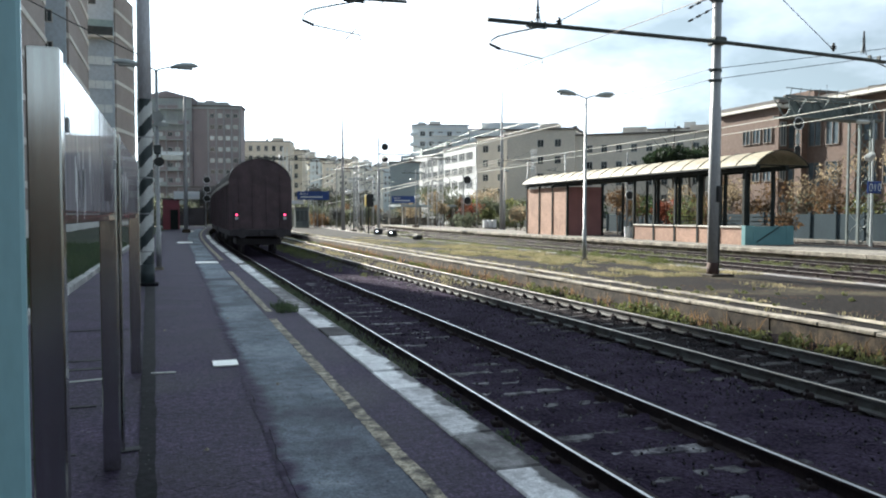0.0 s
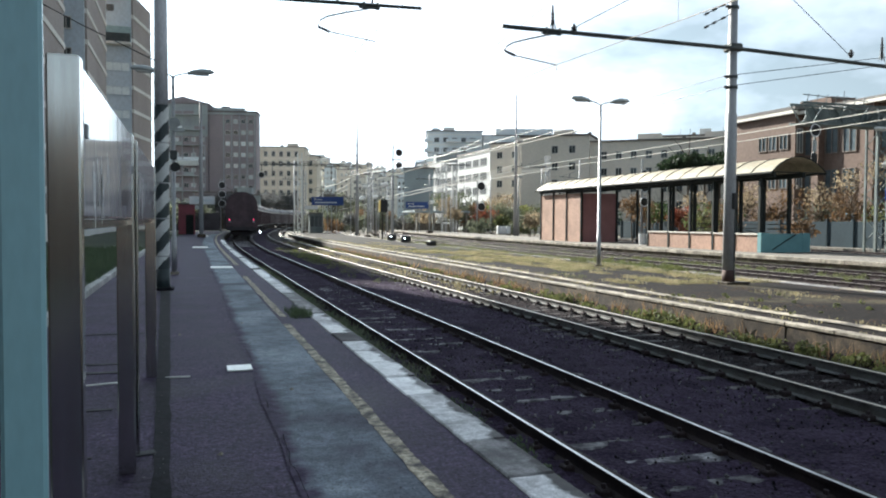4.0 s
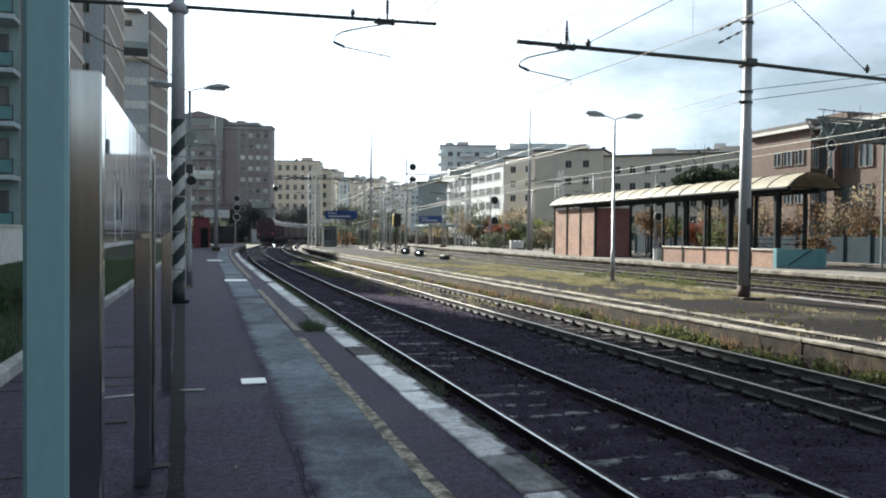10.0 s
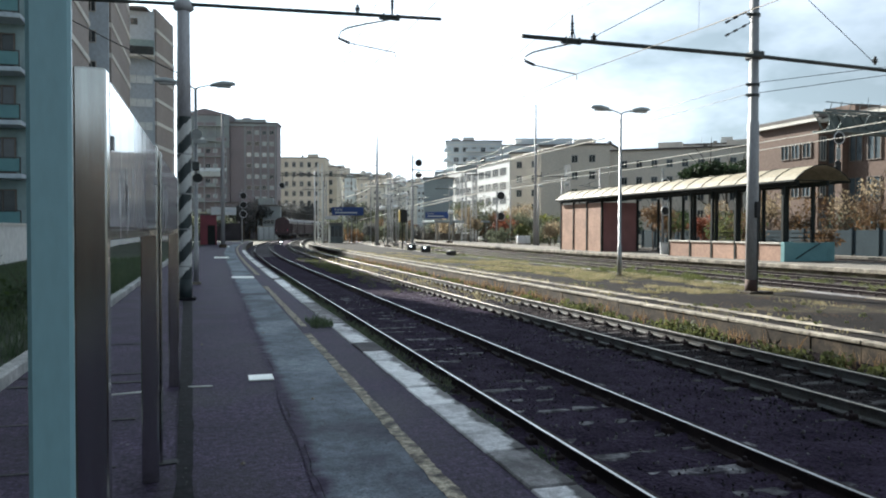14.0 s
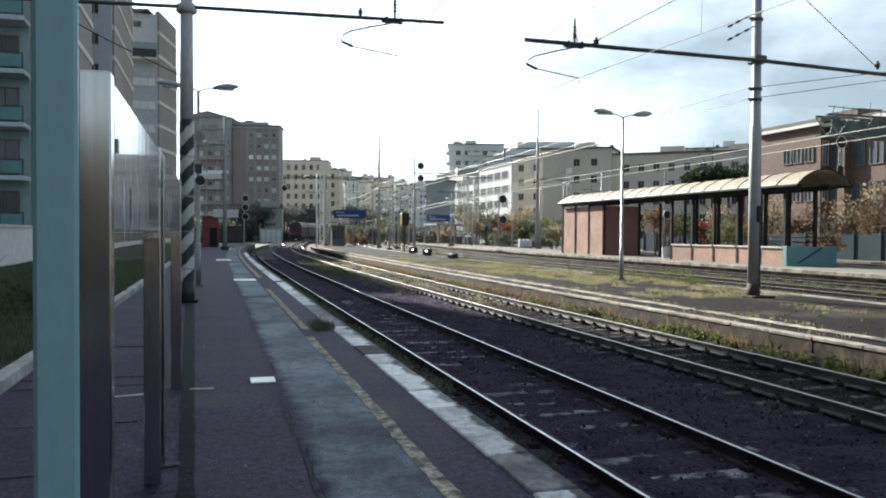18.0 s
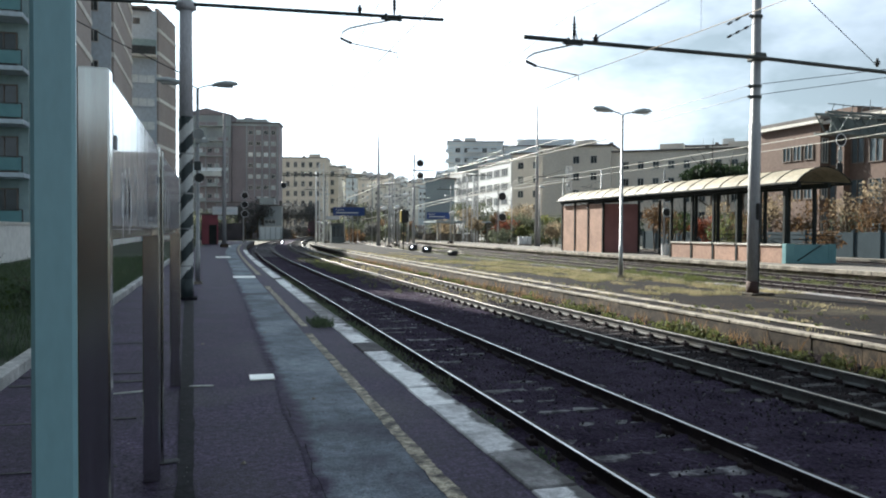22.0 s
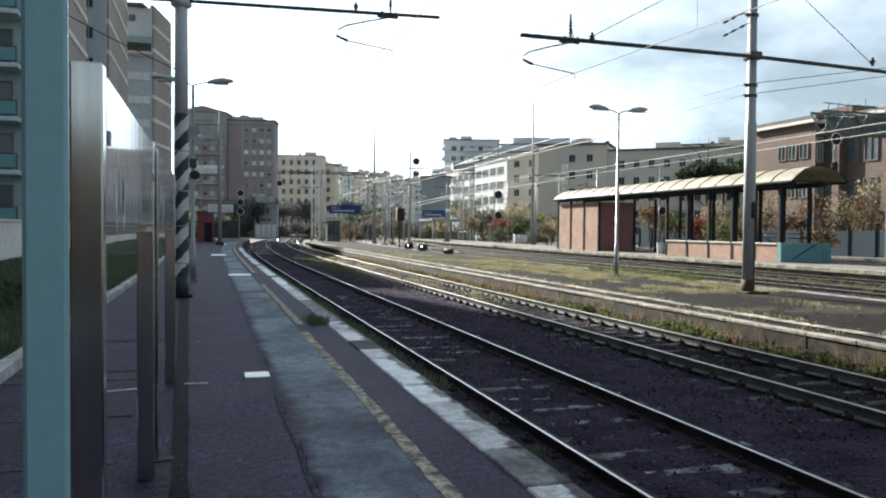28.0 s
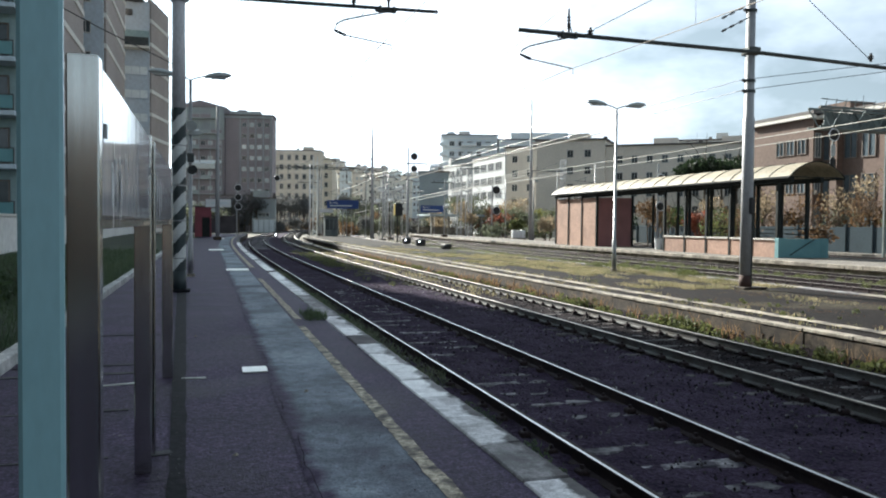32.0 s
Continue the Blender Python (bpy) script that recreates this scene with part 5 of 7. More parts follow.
def window_meshes(w, h, surround, pane, bars=1):
    t, m = 0.09, 0.06
    xs = [-w / 2, -w / 2 + t]
    for k in range(bars):
        c = -w / 2 + w * (k + 1) / (bars + 1)
        xs += [c - m / 2, c + m / 2]
    xs += [w / 2 - t, w / 2]
    zs = [-h / 2, -h / 2 + t, h / 2 - t, h / 2]
    nx = len(xs)
    vs = [(x, y, z) for y in (-0.09, 0.01) for z in zs for x in xs]
    solid = lambda i, j: 0 <= i < nx - 1 and 0 <= j < 3 and (j != 1 or i % 2 == 0)
    n2, fs = nx * 4, []
    for j in range(3):
        for i in range(nx - 1):
            if not solid(i, j):
                continue
            a, b, c, d = j * nx + i, j * nx + i + 1, (j + 1) * nx + i + 1, (j + 1) * nx + i
            fs.append((a, b, c, d))
            for (p, q), (di, dj) in (((a, b), (0, -1)), ((b, c), (1, 0)), ((c, d), (0, 1)), ((d, a), (-1, 0))):
                if not solid(i + di, j + dj):
                    fs.append((q, p, p + n2, q + n2))
    fr = Mesh().add(vs, fs)
    return fr.data("window_frame", surround), Mesh().box((0, -0.015, 0), (w - 2 * t, 0.02, h - 2 * t)).data("pane", pane)


def facade_windows(th, fx, y, z0, storey, rows, xs, sets, lit=None, rot=0.0, origin=(0, 0), r=None):
    """A grid of windows on a facade plane; xs along it, rows upward."""
    m0 = Matrix.Translation((origin[0], origin[1], 0)) @ Matrix.Rotation(rot, 4, "Z")
    for j in range(rows):
        for x in xs:
            fr, pn, pl = sets
            if lit and r.random() < lit:
                pn = pl
            ob = part("window", fr, None, th)
            ob.matrix_basis = m0 @ Matrix.Translation((fx + x, y, z0 + j * storey))
            part("pane", pn, None, ob)


def block(name, label, p0, p1, top, depth, wall, rows=5, cols=6, storey=3.1, win=(1.2, 1.6), surround=None, lit=0.0, z0=-0.8, bands=None, first=2.6, side_cols=0, roof="flat", pane=None, bars=1, margin=1.6, seed=1, skip=None, at_x=None):
    """A building whose front runs from p0 to p1 as seen from the tracks."""
    r = random.Random(seed)
    d = Vector((p1[0] - p0[0], p1[1] - p0[1], 0))
    W, ang = d.length, math.atan2(d.y, d.x)
    th = thing(name, label, "building", Matrix.Translation((p0[0], p0[1], 0)) @ Matrix.Rotation(ang, 4, "Z"))
    H = top - z0
    part("wall", Mesh().box((W / 2, depth / 2, z0 + H / 2), (W, depth, H)), wall, th)
    if roof == "gable":
        me = Mesh().add([(-.5, -.5, top), (W + .5, -.5, top), (W / 2, -.5, top + W * 0.14), (-.5, depth + .5, top), (W + .5, depth + .5, top), (W / 2, depth + .5, top + W * 0.14)], [(0, 1, 2), (3, 5, 4), (0, 2, 5, 3), (2, 1, 4, 5), (0, 3, 4, 1)])
        part("roof", me, wall, th, "low gable roof")
    else:
        part("roof", Mesh().box((W / 2, depth / 2, top + 0.15), (W + 0.7, depth + 0.7, 0.3)), ROOFING, th, "flat roof slab with overhang")
        for k in range(max(1, int(W / 14))):
            cx = r.uniform(0.15, 0.85) * W
            part("roof_hut", Mesh().box((cx, depth * 0.5, top + 1.1), (r.uniform(2, 4.5), 3.0, 1.7)), wall, th)
        for k in range(max(2, int(W / 10))):
            cx = r.uniform(0.05, 0.95) * W
            part("chimney", Mesh().box((cx, r.uniform(0.2, 0.7) * depth, top + 0.7), (0.7, 0.7, 1.3)), ROOFING, th)
            ax = r.uniform(0.05, 0.95) * W
            part("aerial", Mesh().tube([(ax, depth * 0.4, top), (ax, depth * 0.4, top + 2.2)], 0.04, 4), ZINC, th)
    fr, pn = window_meshes(win[0], win[1], surround or FRAME_PALE, pane or GLASS_DARK, bars)
    _, pl = window_meshes(win[0], win[1], surround or FRAME_PALE, GLASS_LIGHT, bars)
    xs = [margin + (W - 2 * margin) * (k + 0.5) / cols for k in range(cols)]
    xs = at_x or xs
    if skip:
        xs = [x for k, x in enumerate(xs) if k not in skip]
    if rows * cols:
        facade_windows(th, 0, 0, top - first - (rows - 1) * storey, storey, rows, xs, (fr, pn, pl), lit, r=r)
    if side_cols:
        xs2 = [1.5 + (depth - 3) * (k + 0.5) / side_cols for k in range(side_cols)]
        facade_windows(th, 0, 0, top - first - (rows - 1) * storey, storey, rows, xs2, (fr, pn, pl), lit, rot=radians(-90), origin=(0, depth), r=r)
    if bands:
        for j in range(rows + 1):
            part("floor_band", Mesh().box((W / 2, -0.05, top - first - win[1] / 2 - 0.75 - (rows - 1 - j) * storey), (W + 0.05, 0.14, 0.3)), bands, th)
    return th


# distant town, from the bend round to the right
gabled = block("apartment_house", "tall grey-green apartment house with a low gable", (-8.5, 232.0), (4.7, 228.9), 34.0, 22, TOWER, 7, 4, 4.25, (1.35, 1.5), lit=0.7, first=1.7, roof="gable", seed=3, at_x=[2.6, 5.0, 7.6, 9.6, 11.9])
tower = block("apartment_house", "dark brown brick apartment tower with pale windows", (5.0, 229.6), (17.75, 226.8), 31.9, 8, TOWER, 8, 4, 3.13, (1.25, 1.25), lit=0.8, bands=TOWER, seed=4, first=2.6, at_x=[5.2, 7.4, 9.5, 11.6])
block("apartment_house", "low dark brick house in front of the tower", (1.0, 226.0), (15.0, 223.0), 9.0, 3, TOWER, 2, 5, 3.1, seed=5)
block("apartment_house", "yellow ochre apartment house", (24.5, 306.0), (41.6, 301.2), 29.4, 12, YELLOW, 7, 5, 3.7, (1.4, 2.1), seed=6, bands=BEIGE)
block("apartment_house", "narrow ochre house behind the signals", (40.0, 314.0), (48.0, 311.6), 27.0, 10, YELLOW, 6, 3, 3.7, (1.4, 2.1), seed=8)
# small houses climbing a wooded rise, their tops falling away towards the outer tracks
r = random.Random(11)
for row, (back, low) in enumerate(((26.0, 0.0), (8.0, 3.2), (-14.0, 7.5))):
    x = -1.5 * row
    while x < 60:
        px, w = 51 + x, r.uniform(4.2, 9.0)
        py = 418 - px * 0.29 + back + r.uniform(-5, 5)
        top = float(np.interp(px, (50, 58, 66, 75, 84, 100, 112), (34.0, 36.3, 35.0, 32.4, 32.0, 30.6, 28.0))) - low + r.uniform(-2.2, 0.6)
        block("distant_house", "distant apartment house on the rise, haze put into its colours", (px, py), (px + w, py - w * 0.29), top, 9, r.choice([TOWN, YELLOW, FARGREY, TOWN, BEIGE]), 5, max(2, int(w / 2.2)), 2.9, (1.0, 1.45), seed=20 + int(px * 3) + row, lit=0.35, margin=0.7, bands=r.choice([None, None, BEIGE]))
        x += w * r.uniform(0.95, 1.35)
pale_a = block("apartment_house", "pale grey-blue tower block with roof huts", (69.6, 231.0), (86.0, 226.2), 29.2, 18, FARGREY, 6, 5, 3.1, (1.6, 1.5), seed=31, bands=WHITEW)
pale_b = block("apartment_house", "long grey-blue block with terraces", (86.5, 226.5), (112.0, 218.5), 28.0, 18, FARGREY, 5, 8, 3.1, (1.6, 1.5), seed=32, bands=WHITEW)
block("apartment_house", "white-fronted office house with rows of grouped windows", (66.2, 224.0), (66.6, 170.0), 18.3, 20, OFFICE, 4, 10, 3.4, (4.0, 1.9), surround=FRAME_PALE, seed=33, bars=2, pane=WINDOW_DULL)
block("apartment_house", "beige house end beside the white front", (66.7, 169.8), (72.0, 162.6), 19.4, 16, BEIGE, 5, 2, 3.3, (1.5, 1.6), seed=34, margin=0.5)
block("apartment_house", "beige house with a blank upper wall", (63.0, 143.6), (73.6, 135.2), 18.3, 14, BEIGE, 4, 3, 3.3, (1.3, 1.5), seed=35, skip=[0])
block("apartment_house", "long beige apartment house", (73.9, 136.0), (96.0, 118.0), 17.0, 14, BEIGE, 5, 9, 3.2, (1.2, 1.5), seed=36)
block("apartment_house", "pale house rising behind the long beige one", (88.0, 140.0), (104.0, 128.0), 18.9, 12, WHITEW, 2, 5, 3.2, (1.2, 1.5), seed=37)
block("apartment_house", "big blue-grey shed with a dark roof edge behind the signals", (44.3, 164.1), (50.4, 162.3), 12.9, 14, SHEDGREY, 0, 0, seed=38)
# balconies of the gabled house, roof storey of the tower
part("upper_wall", Mesh().box((6.78, -0.06, 29.4), (13.5, 0.1, 9.0)), GABLE, gabled, "grey-green upper wall")
for j in range(7):
    zf = 34.0 - 1.7 - j * 4.25 - 1.5
    bl = part("balcony", Mesh().box((6.6, -0.7, zf), (12.6, 1.4, 0.24)), GABLE, gabled)
    for k, cx in enumerate((2.2, 5.4, 8.6, 11.6)):
        part("parapet", Mesh().box((cx, -1.38, zf + 0.55), (2.9, 0.07, 0.85)), FARGREY if j == 3 or (j == 1 and k == 1) else (TOWER if (j + k) % 3 else GABLE), bl)
    for k in range(5):
        part("pillar", Mesh().box((0.6 + k * 3.1, -1.3, zf - 2.0), (0.22, 0.22, 4.0)), GABLE, bl)
for cx in (4.0, 7.0, 9.8):
    part("awning", Mesh().box((cx, -1.25, 17.5), (2.7, 0.9, 1.6), rot=Euler((0.5, 0, 0)).to_matrix()), FARGREY, gabled, "pale blue awning")


def add_balconies(th, xs, w, zs, slab, front):
    """Rows of balconies, each a slab with a parapet and a rail."""
    for z in zs:
        for x_ in xs:
            b_ = part("balcony", Mesh().box((x_, -0.65, z), (w, 1.3, 0.22)), slab, th)
            part("parapet", Mesh().box((x_, -1.27, z + 0.5), (w, 0.08, 0.8)), front, b_)
            part("rail", Mesh().tube([(x_ - w / 2, -1.27, z + 1.08), (x_ + w / 2, -1.27, z + 1.08)], 0.05, 5), ZINC, b_)


for x_ in (4.1, 6.3, 8.45, 10.55, 12.7):
    part("pier", Mesh().box((x_, -0.05, 19.0), (0.3, 0.16, 25.6)), GABLE, tower, "paler vertical pier")
part("cornice", Mesh().box((6.5, -0.2, 31.4), (13.3, 0.6, 0.5)), GABLE, tower)
part("roof_storey", Mesh().box((5.2, 4.0, 32.6), (8.6, 5.0, 1.2)), GABLE, tower, "set-back roof storey")
part("roof_rail", Mesh().tube([(0.2, 0.2, 33.1), (12.8, 0.2, 33.1)], 0.06, 5), ZINC, tower)
for k in range(9):
    part("rail_post", Mesh().box((0.3 + k * 1.5, 0.2, 32.6), (0.08, 0.08, 1.1)), ZINC, tower)
add_balconies(pale_a, (8.2, 14.2), 4.6, [10.4 + 3.1 * k for k in range(6)], WHITEW, FARGREY)
add_balconies(pale_a, (0.4,), 2.4, [10.4 + 3.1 * k for k in range(6)], WHITEW, FARGREY)
add_balconies(pale_b, (4.0, 10.0, 16.5, 22.5), 4.8, [12.4 + 3.1 * k for k in range(5)], WHITEW, FARGREY)
part("roof_terrace", Mesh().box((13.0, 7.0, 29.4), (18.0, 8.0, 2.4)), FARGREY, pale_b, "set-back roof terrace storey")
part("roof_hut", Mesh().box((7.0, 7.0, 30.2), (3.6, 4.0, 1.8)), WHITEW, pale_a)
part("roof_hut", Mesh().box((3.2, 7.0, 29.9), (2.2, 4.0, 1.2)), FARGREY, pale_a)
# brick station building
brick = block("brick_building", "long red brick building with deep eaves and grouped windows", (54.0, 68.0), (54.0, 59.5), 12.2, 16, REDBRICK, 3, 3, 3.7, (1.15, 1.5), surround=FRAME_DIM, pane=WINDOW_BLUE, seed=40, first=2.9, bars=1, at_x=[4.2, 5.6, 7.1])
part("cornice", Mesh().box((4.2, -0.15, 12.0), (9.0, 0.5, 0.3)), BAND, brick, "pale projecting cornice")
end_frame, end_pane = window_meshes(0.7, 2.3, FRAME_PALE, WINDOW_BLUE)
for z_ in (2.4, 5.9, 9.3):
    wd = part("window", end_frame, None, brick)
    wd.matrix_basis = Matrix.Translation((8.5, 0.5, z_)) @ Matrix.Rotation(radians(90), 4, "Z")
    part("pane", end_pane, None, wd)
wing = block("brick_building", "set-back wing of the brick building with tall windows and piers", (55.0, 59.45), (55.0, 14.0), 12.0, 15, REDBRICK, 3, 12, 3.7, (1.5, 2.3), surround=FRAME_DIM, pane=WINDOW_BLUE, seed=41, first=3.0, bars=1, at_x=[0.9, 3.4, 5.4, 9.4, 11.4, 15.4, 17.4, 21.4, 23.4, 27.4, 29.4, 34.0, 38.0, 42.0])
for k in range(7):
    part("pier", Mesh().box((2.05 + k * 6.0, -0.3, 5.5), (0.8, 0.7, 12.6)), REDBRICK, wing, "projecting brick pier")
part("cornice", Mesh().box((22.6, -0.4, 11.85), (45.6, 0.9, 0.3)), BAND, wing, "pale projecting cornice")


# ---- the flats behind the near platform ----
def flats_side(th, x, y0, y1, z1, storey, zfirst, x1=None):
    """Side towards the tracks: brown parapets between slanting cream slab edges."""
    x1 = x if x1 is None else x1
    L, ang = math.hypot(y1 - y0, x1 - x), -math.atan2(x1 - x, y1 - y0)
    c = ((x + x1) / 2, (y0 + y1) / 2)
    z = zfirst
    while z < z1:
        part("floor_band", Mesh().box((c[0] + 0.04, c[1], z), (0.5, L, 0.5), ang, bevel=0.03), BAND, th, "cream slab edge")
        part("parapet", Mesh().box((c[0] - 0.05, c[1], z + storey / 2), (0.5, L - 0.1, storey - 0.5), ang), BROWN, th, "brown plastered storey")
        z += storey


def flats():
    sp = 3.15
    # first house: end wall with balconies towards the platform
    th = thing("apartment_house", "brown and grey apartment house with stacked balconies", "building")
    part("wall", Mesh().box((-22.0, 64.0, 16.95), (23.0, 21.0, 35.5)), BROWN, th)
    # Unseen tall block fills the gap, added to shade the near tracks.
    part("link_wall", Mesh().box((-17.6, 81.2, 20.4), (10.0, 13.2, 42.4)), BROWN, th, "unseen brown block added between the houses to cast shade")
    part("end_wall", Mesh().box((-22.2, 53.3, 16.95), (22.6, 0.5, 35.5)), LOGGIA, th, "shaded grey end wall")
    flats_side(th, -10.45, 53.6, 74.2, 33, sp, 0.6)
    fr, pn = window_meshes(1.5, 2.2, FRAME_DIM, GLASS_DARK)
    _, pl = window_meshes(1.5, 2.2, FRAME_DIM, GLASS_LIGHT)
    r = random.Random(5)
    z = 1.6
    while z < 33:
        for xb in (-13.4, -19.2, -25.0):
            bl = part("balcony", Mesh().box((xb, 52.2, z), (5.2, 1.8, 0.28), bevel=0.03), GREYBLUE, th, "grey-blue balcony slab")
            part("railing", Mesh().tube([(xb - 2.5, 51.4, z + 1.1), (xb + 2.5, 51.4, z + 1.1)], 0.035, 6).tube([(xb - 2.5, 51.4, z + 0.25), (xb + 2.5, 51.4, z + 0.25)], 0.03, 6), DARK_STEEL, bl)
            for k in range(5):
                part("baluster", Mesh().box((xb - 2.5 + k * 1.25, 51.4, z + 0.62), (0.07, 0.07, 0.98)), DARK_STEEL, bl)
            part("glass_panel", Mesh().box((xb, 51.43, z + 0.66), (4.9, 0.03, 0.75)), TEAL_WALL, bl, "teal balcony panel")
            for dx in (-1.4, 1.2):
                ob = part("window", fr, None, th)
                ob.matrix_basis = pose(xb + dx, 53.02, z + 1.35)
                part("pane", pl if r.random() < 0.2 else pn, None, ob)
        z += sp
    # second house
    th = thing("apartment_house", "brown apartment house with a grey-blue end wall", "building")
    part("wall", Mesh().box((-17.2, 98.0, 16.2), (13.6, 20.0, 34.0)), BROWN, th)
    part("end_wall", Mesh().box((-15.1, 87.8, 16.2), (9.7, 0.5, 34.0)), GREYBLUE, th, "grey-blue end wall")
    flats_side(th, -10.25, 88.1, 107.4, 31, sp, 0.9)
    fr2, pn2 = window_meshes(1.0, 1.3, FRAME_PALE, GLASS_DARK)
    for k in range(10):
        ob = part("window", fr2, None, th)
        ob.matrix_basis = pose(-11.9, 87.5, 2.6 + k * sp)
        part("pane", pn2, None, ob)
    # third house, turned a little with the bend
    th = thing("apartment_house", "grey-blue and brown apartment house with balconies and rooftop wall", "building")
    ang = -math.atan2(2.0, 9.0)
    part("wall", Mesh().box((-13.2, 119.5, 15.2), (11.0, 11.0, 31.8), ang), BROWN, th)
    part("end_wall", Mesh().box((-12.0, 113.0, 15.2), (9.1, 0.5, 31.8)), GREYBLUE, th, "grey-blue end wall")
    part("roof", Mesh().box((-13.0, 118.5, 31.2), (12.0, 12.5, 0.3), ang), ROOFING, th)
    flats_side(th, -7.45, 113.2, 122.4, 30.5, sp, 0.4, -5.6)
    fr3, pn3 = window_meshes(3.2, 1.25, GREYBLUE, PANE_WHITE, 2)
    for k in range(7):
        ob = part("window", fr3, None, th)
        ob.matrix_basis = pose(-9.2, 112.7, 3.0 + k * sp)
        part("pane", pn3, None, ob)
    bl = part("balcony", Mesh().box((-9.1, 112.0, 24.8), (3.4, 1.6, 0.3)), BAND, th)
    part("railing", Mesh().box((-9.1, 111.25, 25.5), (3.3, 0.06, 1.1)), DARK_STEEL, bl)
    part("loggia_wall", Mesh().box((-9.1, 112.6, 26.1), (3.3, 0.3, 2.2)), LOGGIA, th)
    part("hatch", Mesh().box((-10.0, 112.65, 29.6), (0.9, 0.2, 0.8)), GLASS_DARK, th)
    # fourth house, hidden behind the third: unseen, added to shade the bend
    th = thing("apartment_house", "unseen brown house added along the line to shade the bend", "building")
    part("wall", Mesh().box((-15.5, 152.0, 16.6), (15.0, 48.0, 35.2)), BROWN, th)
    flats_side(th, -7.9, 128.4, 175.6, 33, sp, 0.6)
    # low garages and wall at the foot
    th = thing("garden_wall", "long pale rendered wall at the foot of the flats", "wall")
    part("wall", Mesh().box((-9.6, 60.0, 0.6), (0.3, 110.0, 2.4)), WHITEW, th)
    part("capping", Mesh().box((-9.6, 60.0, 1.85), (0.45, 110.0, 0.12)), BAND, th)


flats()


# ---- plants ----
def blades(mesh, c, n, h, spread, r, lean=0.5):
    for _ in range(n):
        a, d = r.uniform(0, 6.283), spread * math.sqrt(r.random())
        b = Vector((c[0] + math.cos(a) * d, c[1] + math.sin(a) * d, c[2]))
        hh, w = h * r.uniform(0.5, 1.15), 0.006 + 0.012 * h
        q = r.uniform(0, 6.283)
        side = Vector((math.cos(q), math.sin(q), 0)) * w
        tip = b + Vector((r.uniform(-lean, lean) * hh, r.uniform(-lean, lean) * hh, hh))
        mid_ = b.lerp(tip, 0.55) + Vector((0, 0, hh * 0.1))
        mesh.add([b - side, b + side, mid_ + side * 0.6, mid_ - side * 0.6, tip], [(0, 1, 2, 3), (3, 2, 4)])


def grass_patch(name, label, spots, h, n, spread, mat, seed, lean=0.5):
    r, me = random.Random(seed), Mesh()
    for p in spots:
        blades(me, p, n, h * r.uniform(0.6, 1.3), spread, r, lean)
    return tagged(part(name, me, mat), label, "grass", kind="stuff")


def patchy(r_, s0, s1, o0, o1, n, cut):
    """Spots on the middle platform, gathered in streaks along it."""
    out = []
    while len(out) < n:
        s_, o_ = r_.uniform(s0, s1), r_.uniform(o0, o1)
        if noise.noise((s_ * 0.22, o_ * 0.9, 3.0)) + 0.5 * noise.noise((s_ * 0.6, o_ * 2.2, 8.0)) > cut:
            out.append(at(s_, o_, 0.0))
    return out


r = random.Random(17)
grass_patch("weeds", "green weeds between the platform edge and the rail", [at(3 + 40 * r.random() ** 1.4, r.uniform(-1.55, -0.95), -0.47) for _ in range(900) if noise.noise((_ * 0.37, 2.0, 0)) > 0.05], 0.10, 9, 0.12, GRASS_GREEN, 1, 0.9)
grass_patch("weeds", "thick green weeds beside the rail below the platform edge", [at(9.5 + 24 * r.random(), r.uniform(-1.5, -0.88), -0.46) for _ in range(1100)], 0.13, 9, 0.16, GRASS_WEED, 31, 0.9)
grass_patch("weeds", "olive weeds in the ballast between the two tracks", [at(r.gauss(42, 7), r.uniform(1.6, 2.9), -0.44) for _ in range(260)], 0.18, 9, 0.18, LEAF_OLIVE, 32)
grass_patch("dry_grass", "straw grass along the second track", [at(20 + 52 * r.random(), r.choice([r.uniform(3.2, 4.4), r.uniform(4.7, 5.12), r.uniform(4.7, 5.12)]), -0.44) for _ in range(1000) if noise.noise((_ * 0.11, 5.0, 0)) > -0.15], 0.15, 9, 0.18, GRASS, 33)
grass_patch("weeds", "tuft of green grass growing through the platform", [at(13.2 + r.uniform(-.5, .5), -2.05 + r.uniform(-.12, .12), 0.0) for _ in range(40)], 0.13, 10, 0.10, GRASS_GREEN, 2, 0.9)
grass_patch("dry_grass", "dry yellow grass along the middle platform", [at(6 + 62 * r.random(), r.choice([r.uniform(5.48, 5.8), r.uniform(6.1, 6.5), r.uniform(6.1, 6.5)]), 0.0) for _ in range(420)], 0.06, 9, 0.14, GRASS, 3)
grass_patch("dry_grass", "thick dry grass round the lamp post", patchy(r, 17.0, 38, 6.9, 11.0, 1500, 0.06), 0.10, 15, 0.22, GRASS, 4, 1.3)
grass_patch("weeds", "low olive weeds among the dry grass of the middle platform", patchy(r, 18.0, 44, 6.6, 11.1, 420, 0.02), 0.10, 10, 0.22, LEAF_OLIVE, 34, 1.2)
grass_patch("weeds", "olive weeds along the far edge of the middle platform", [at(20 + 34 * r.random(), r.uniform(11.0, 11.9), -0.02) for _ in range(420)], 0.16, 9, 0.22, LEAF_OLIVE, 35, 0.9)
grass_patch("dead_leaves", "brown leaf litter on the middle platform", patchy(r, 8.0, 24, 5.6, 11.0, 500, -0.05), 0.02, 6, 0.25, LEAF_BROWN, 36, 2.5)
grass_patch("dry_grass", "straw-coloured grass on the end of the middle platform", patchy(r, 36, 54, 6.0, 9.0, 420, 0.14), 0.06, 15, 0.30, GRASS, 5, 1.7)
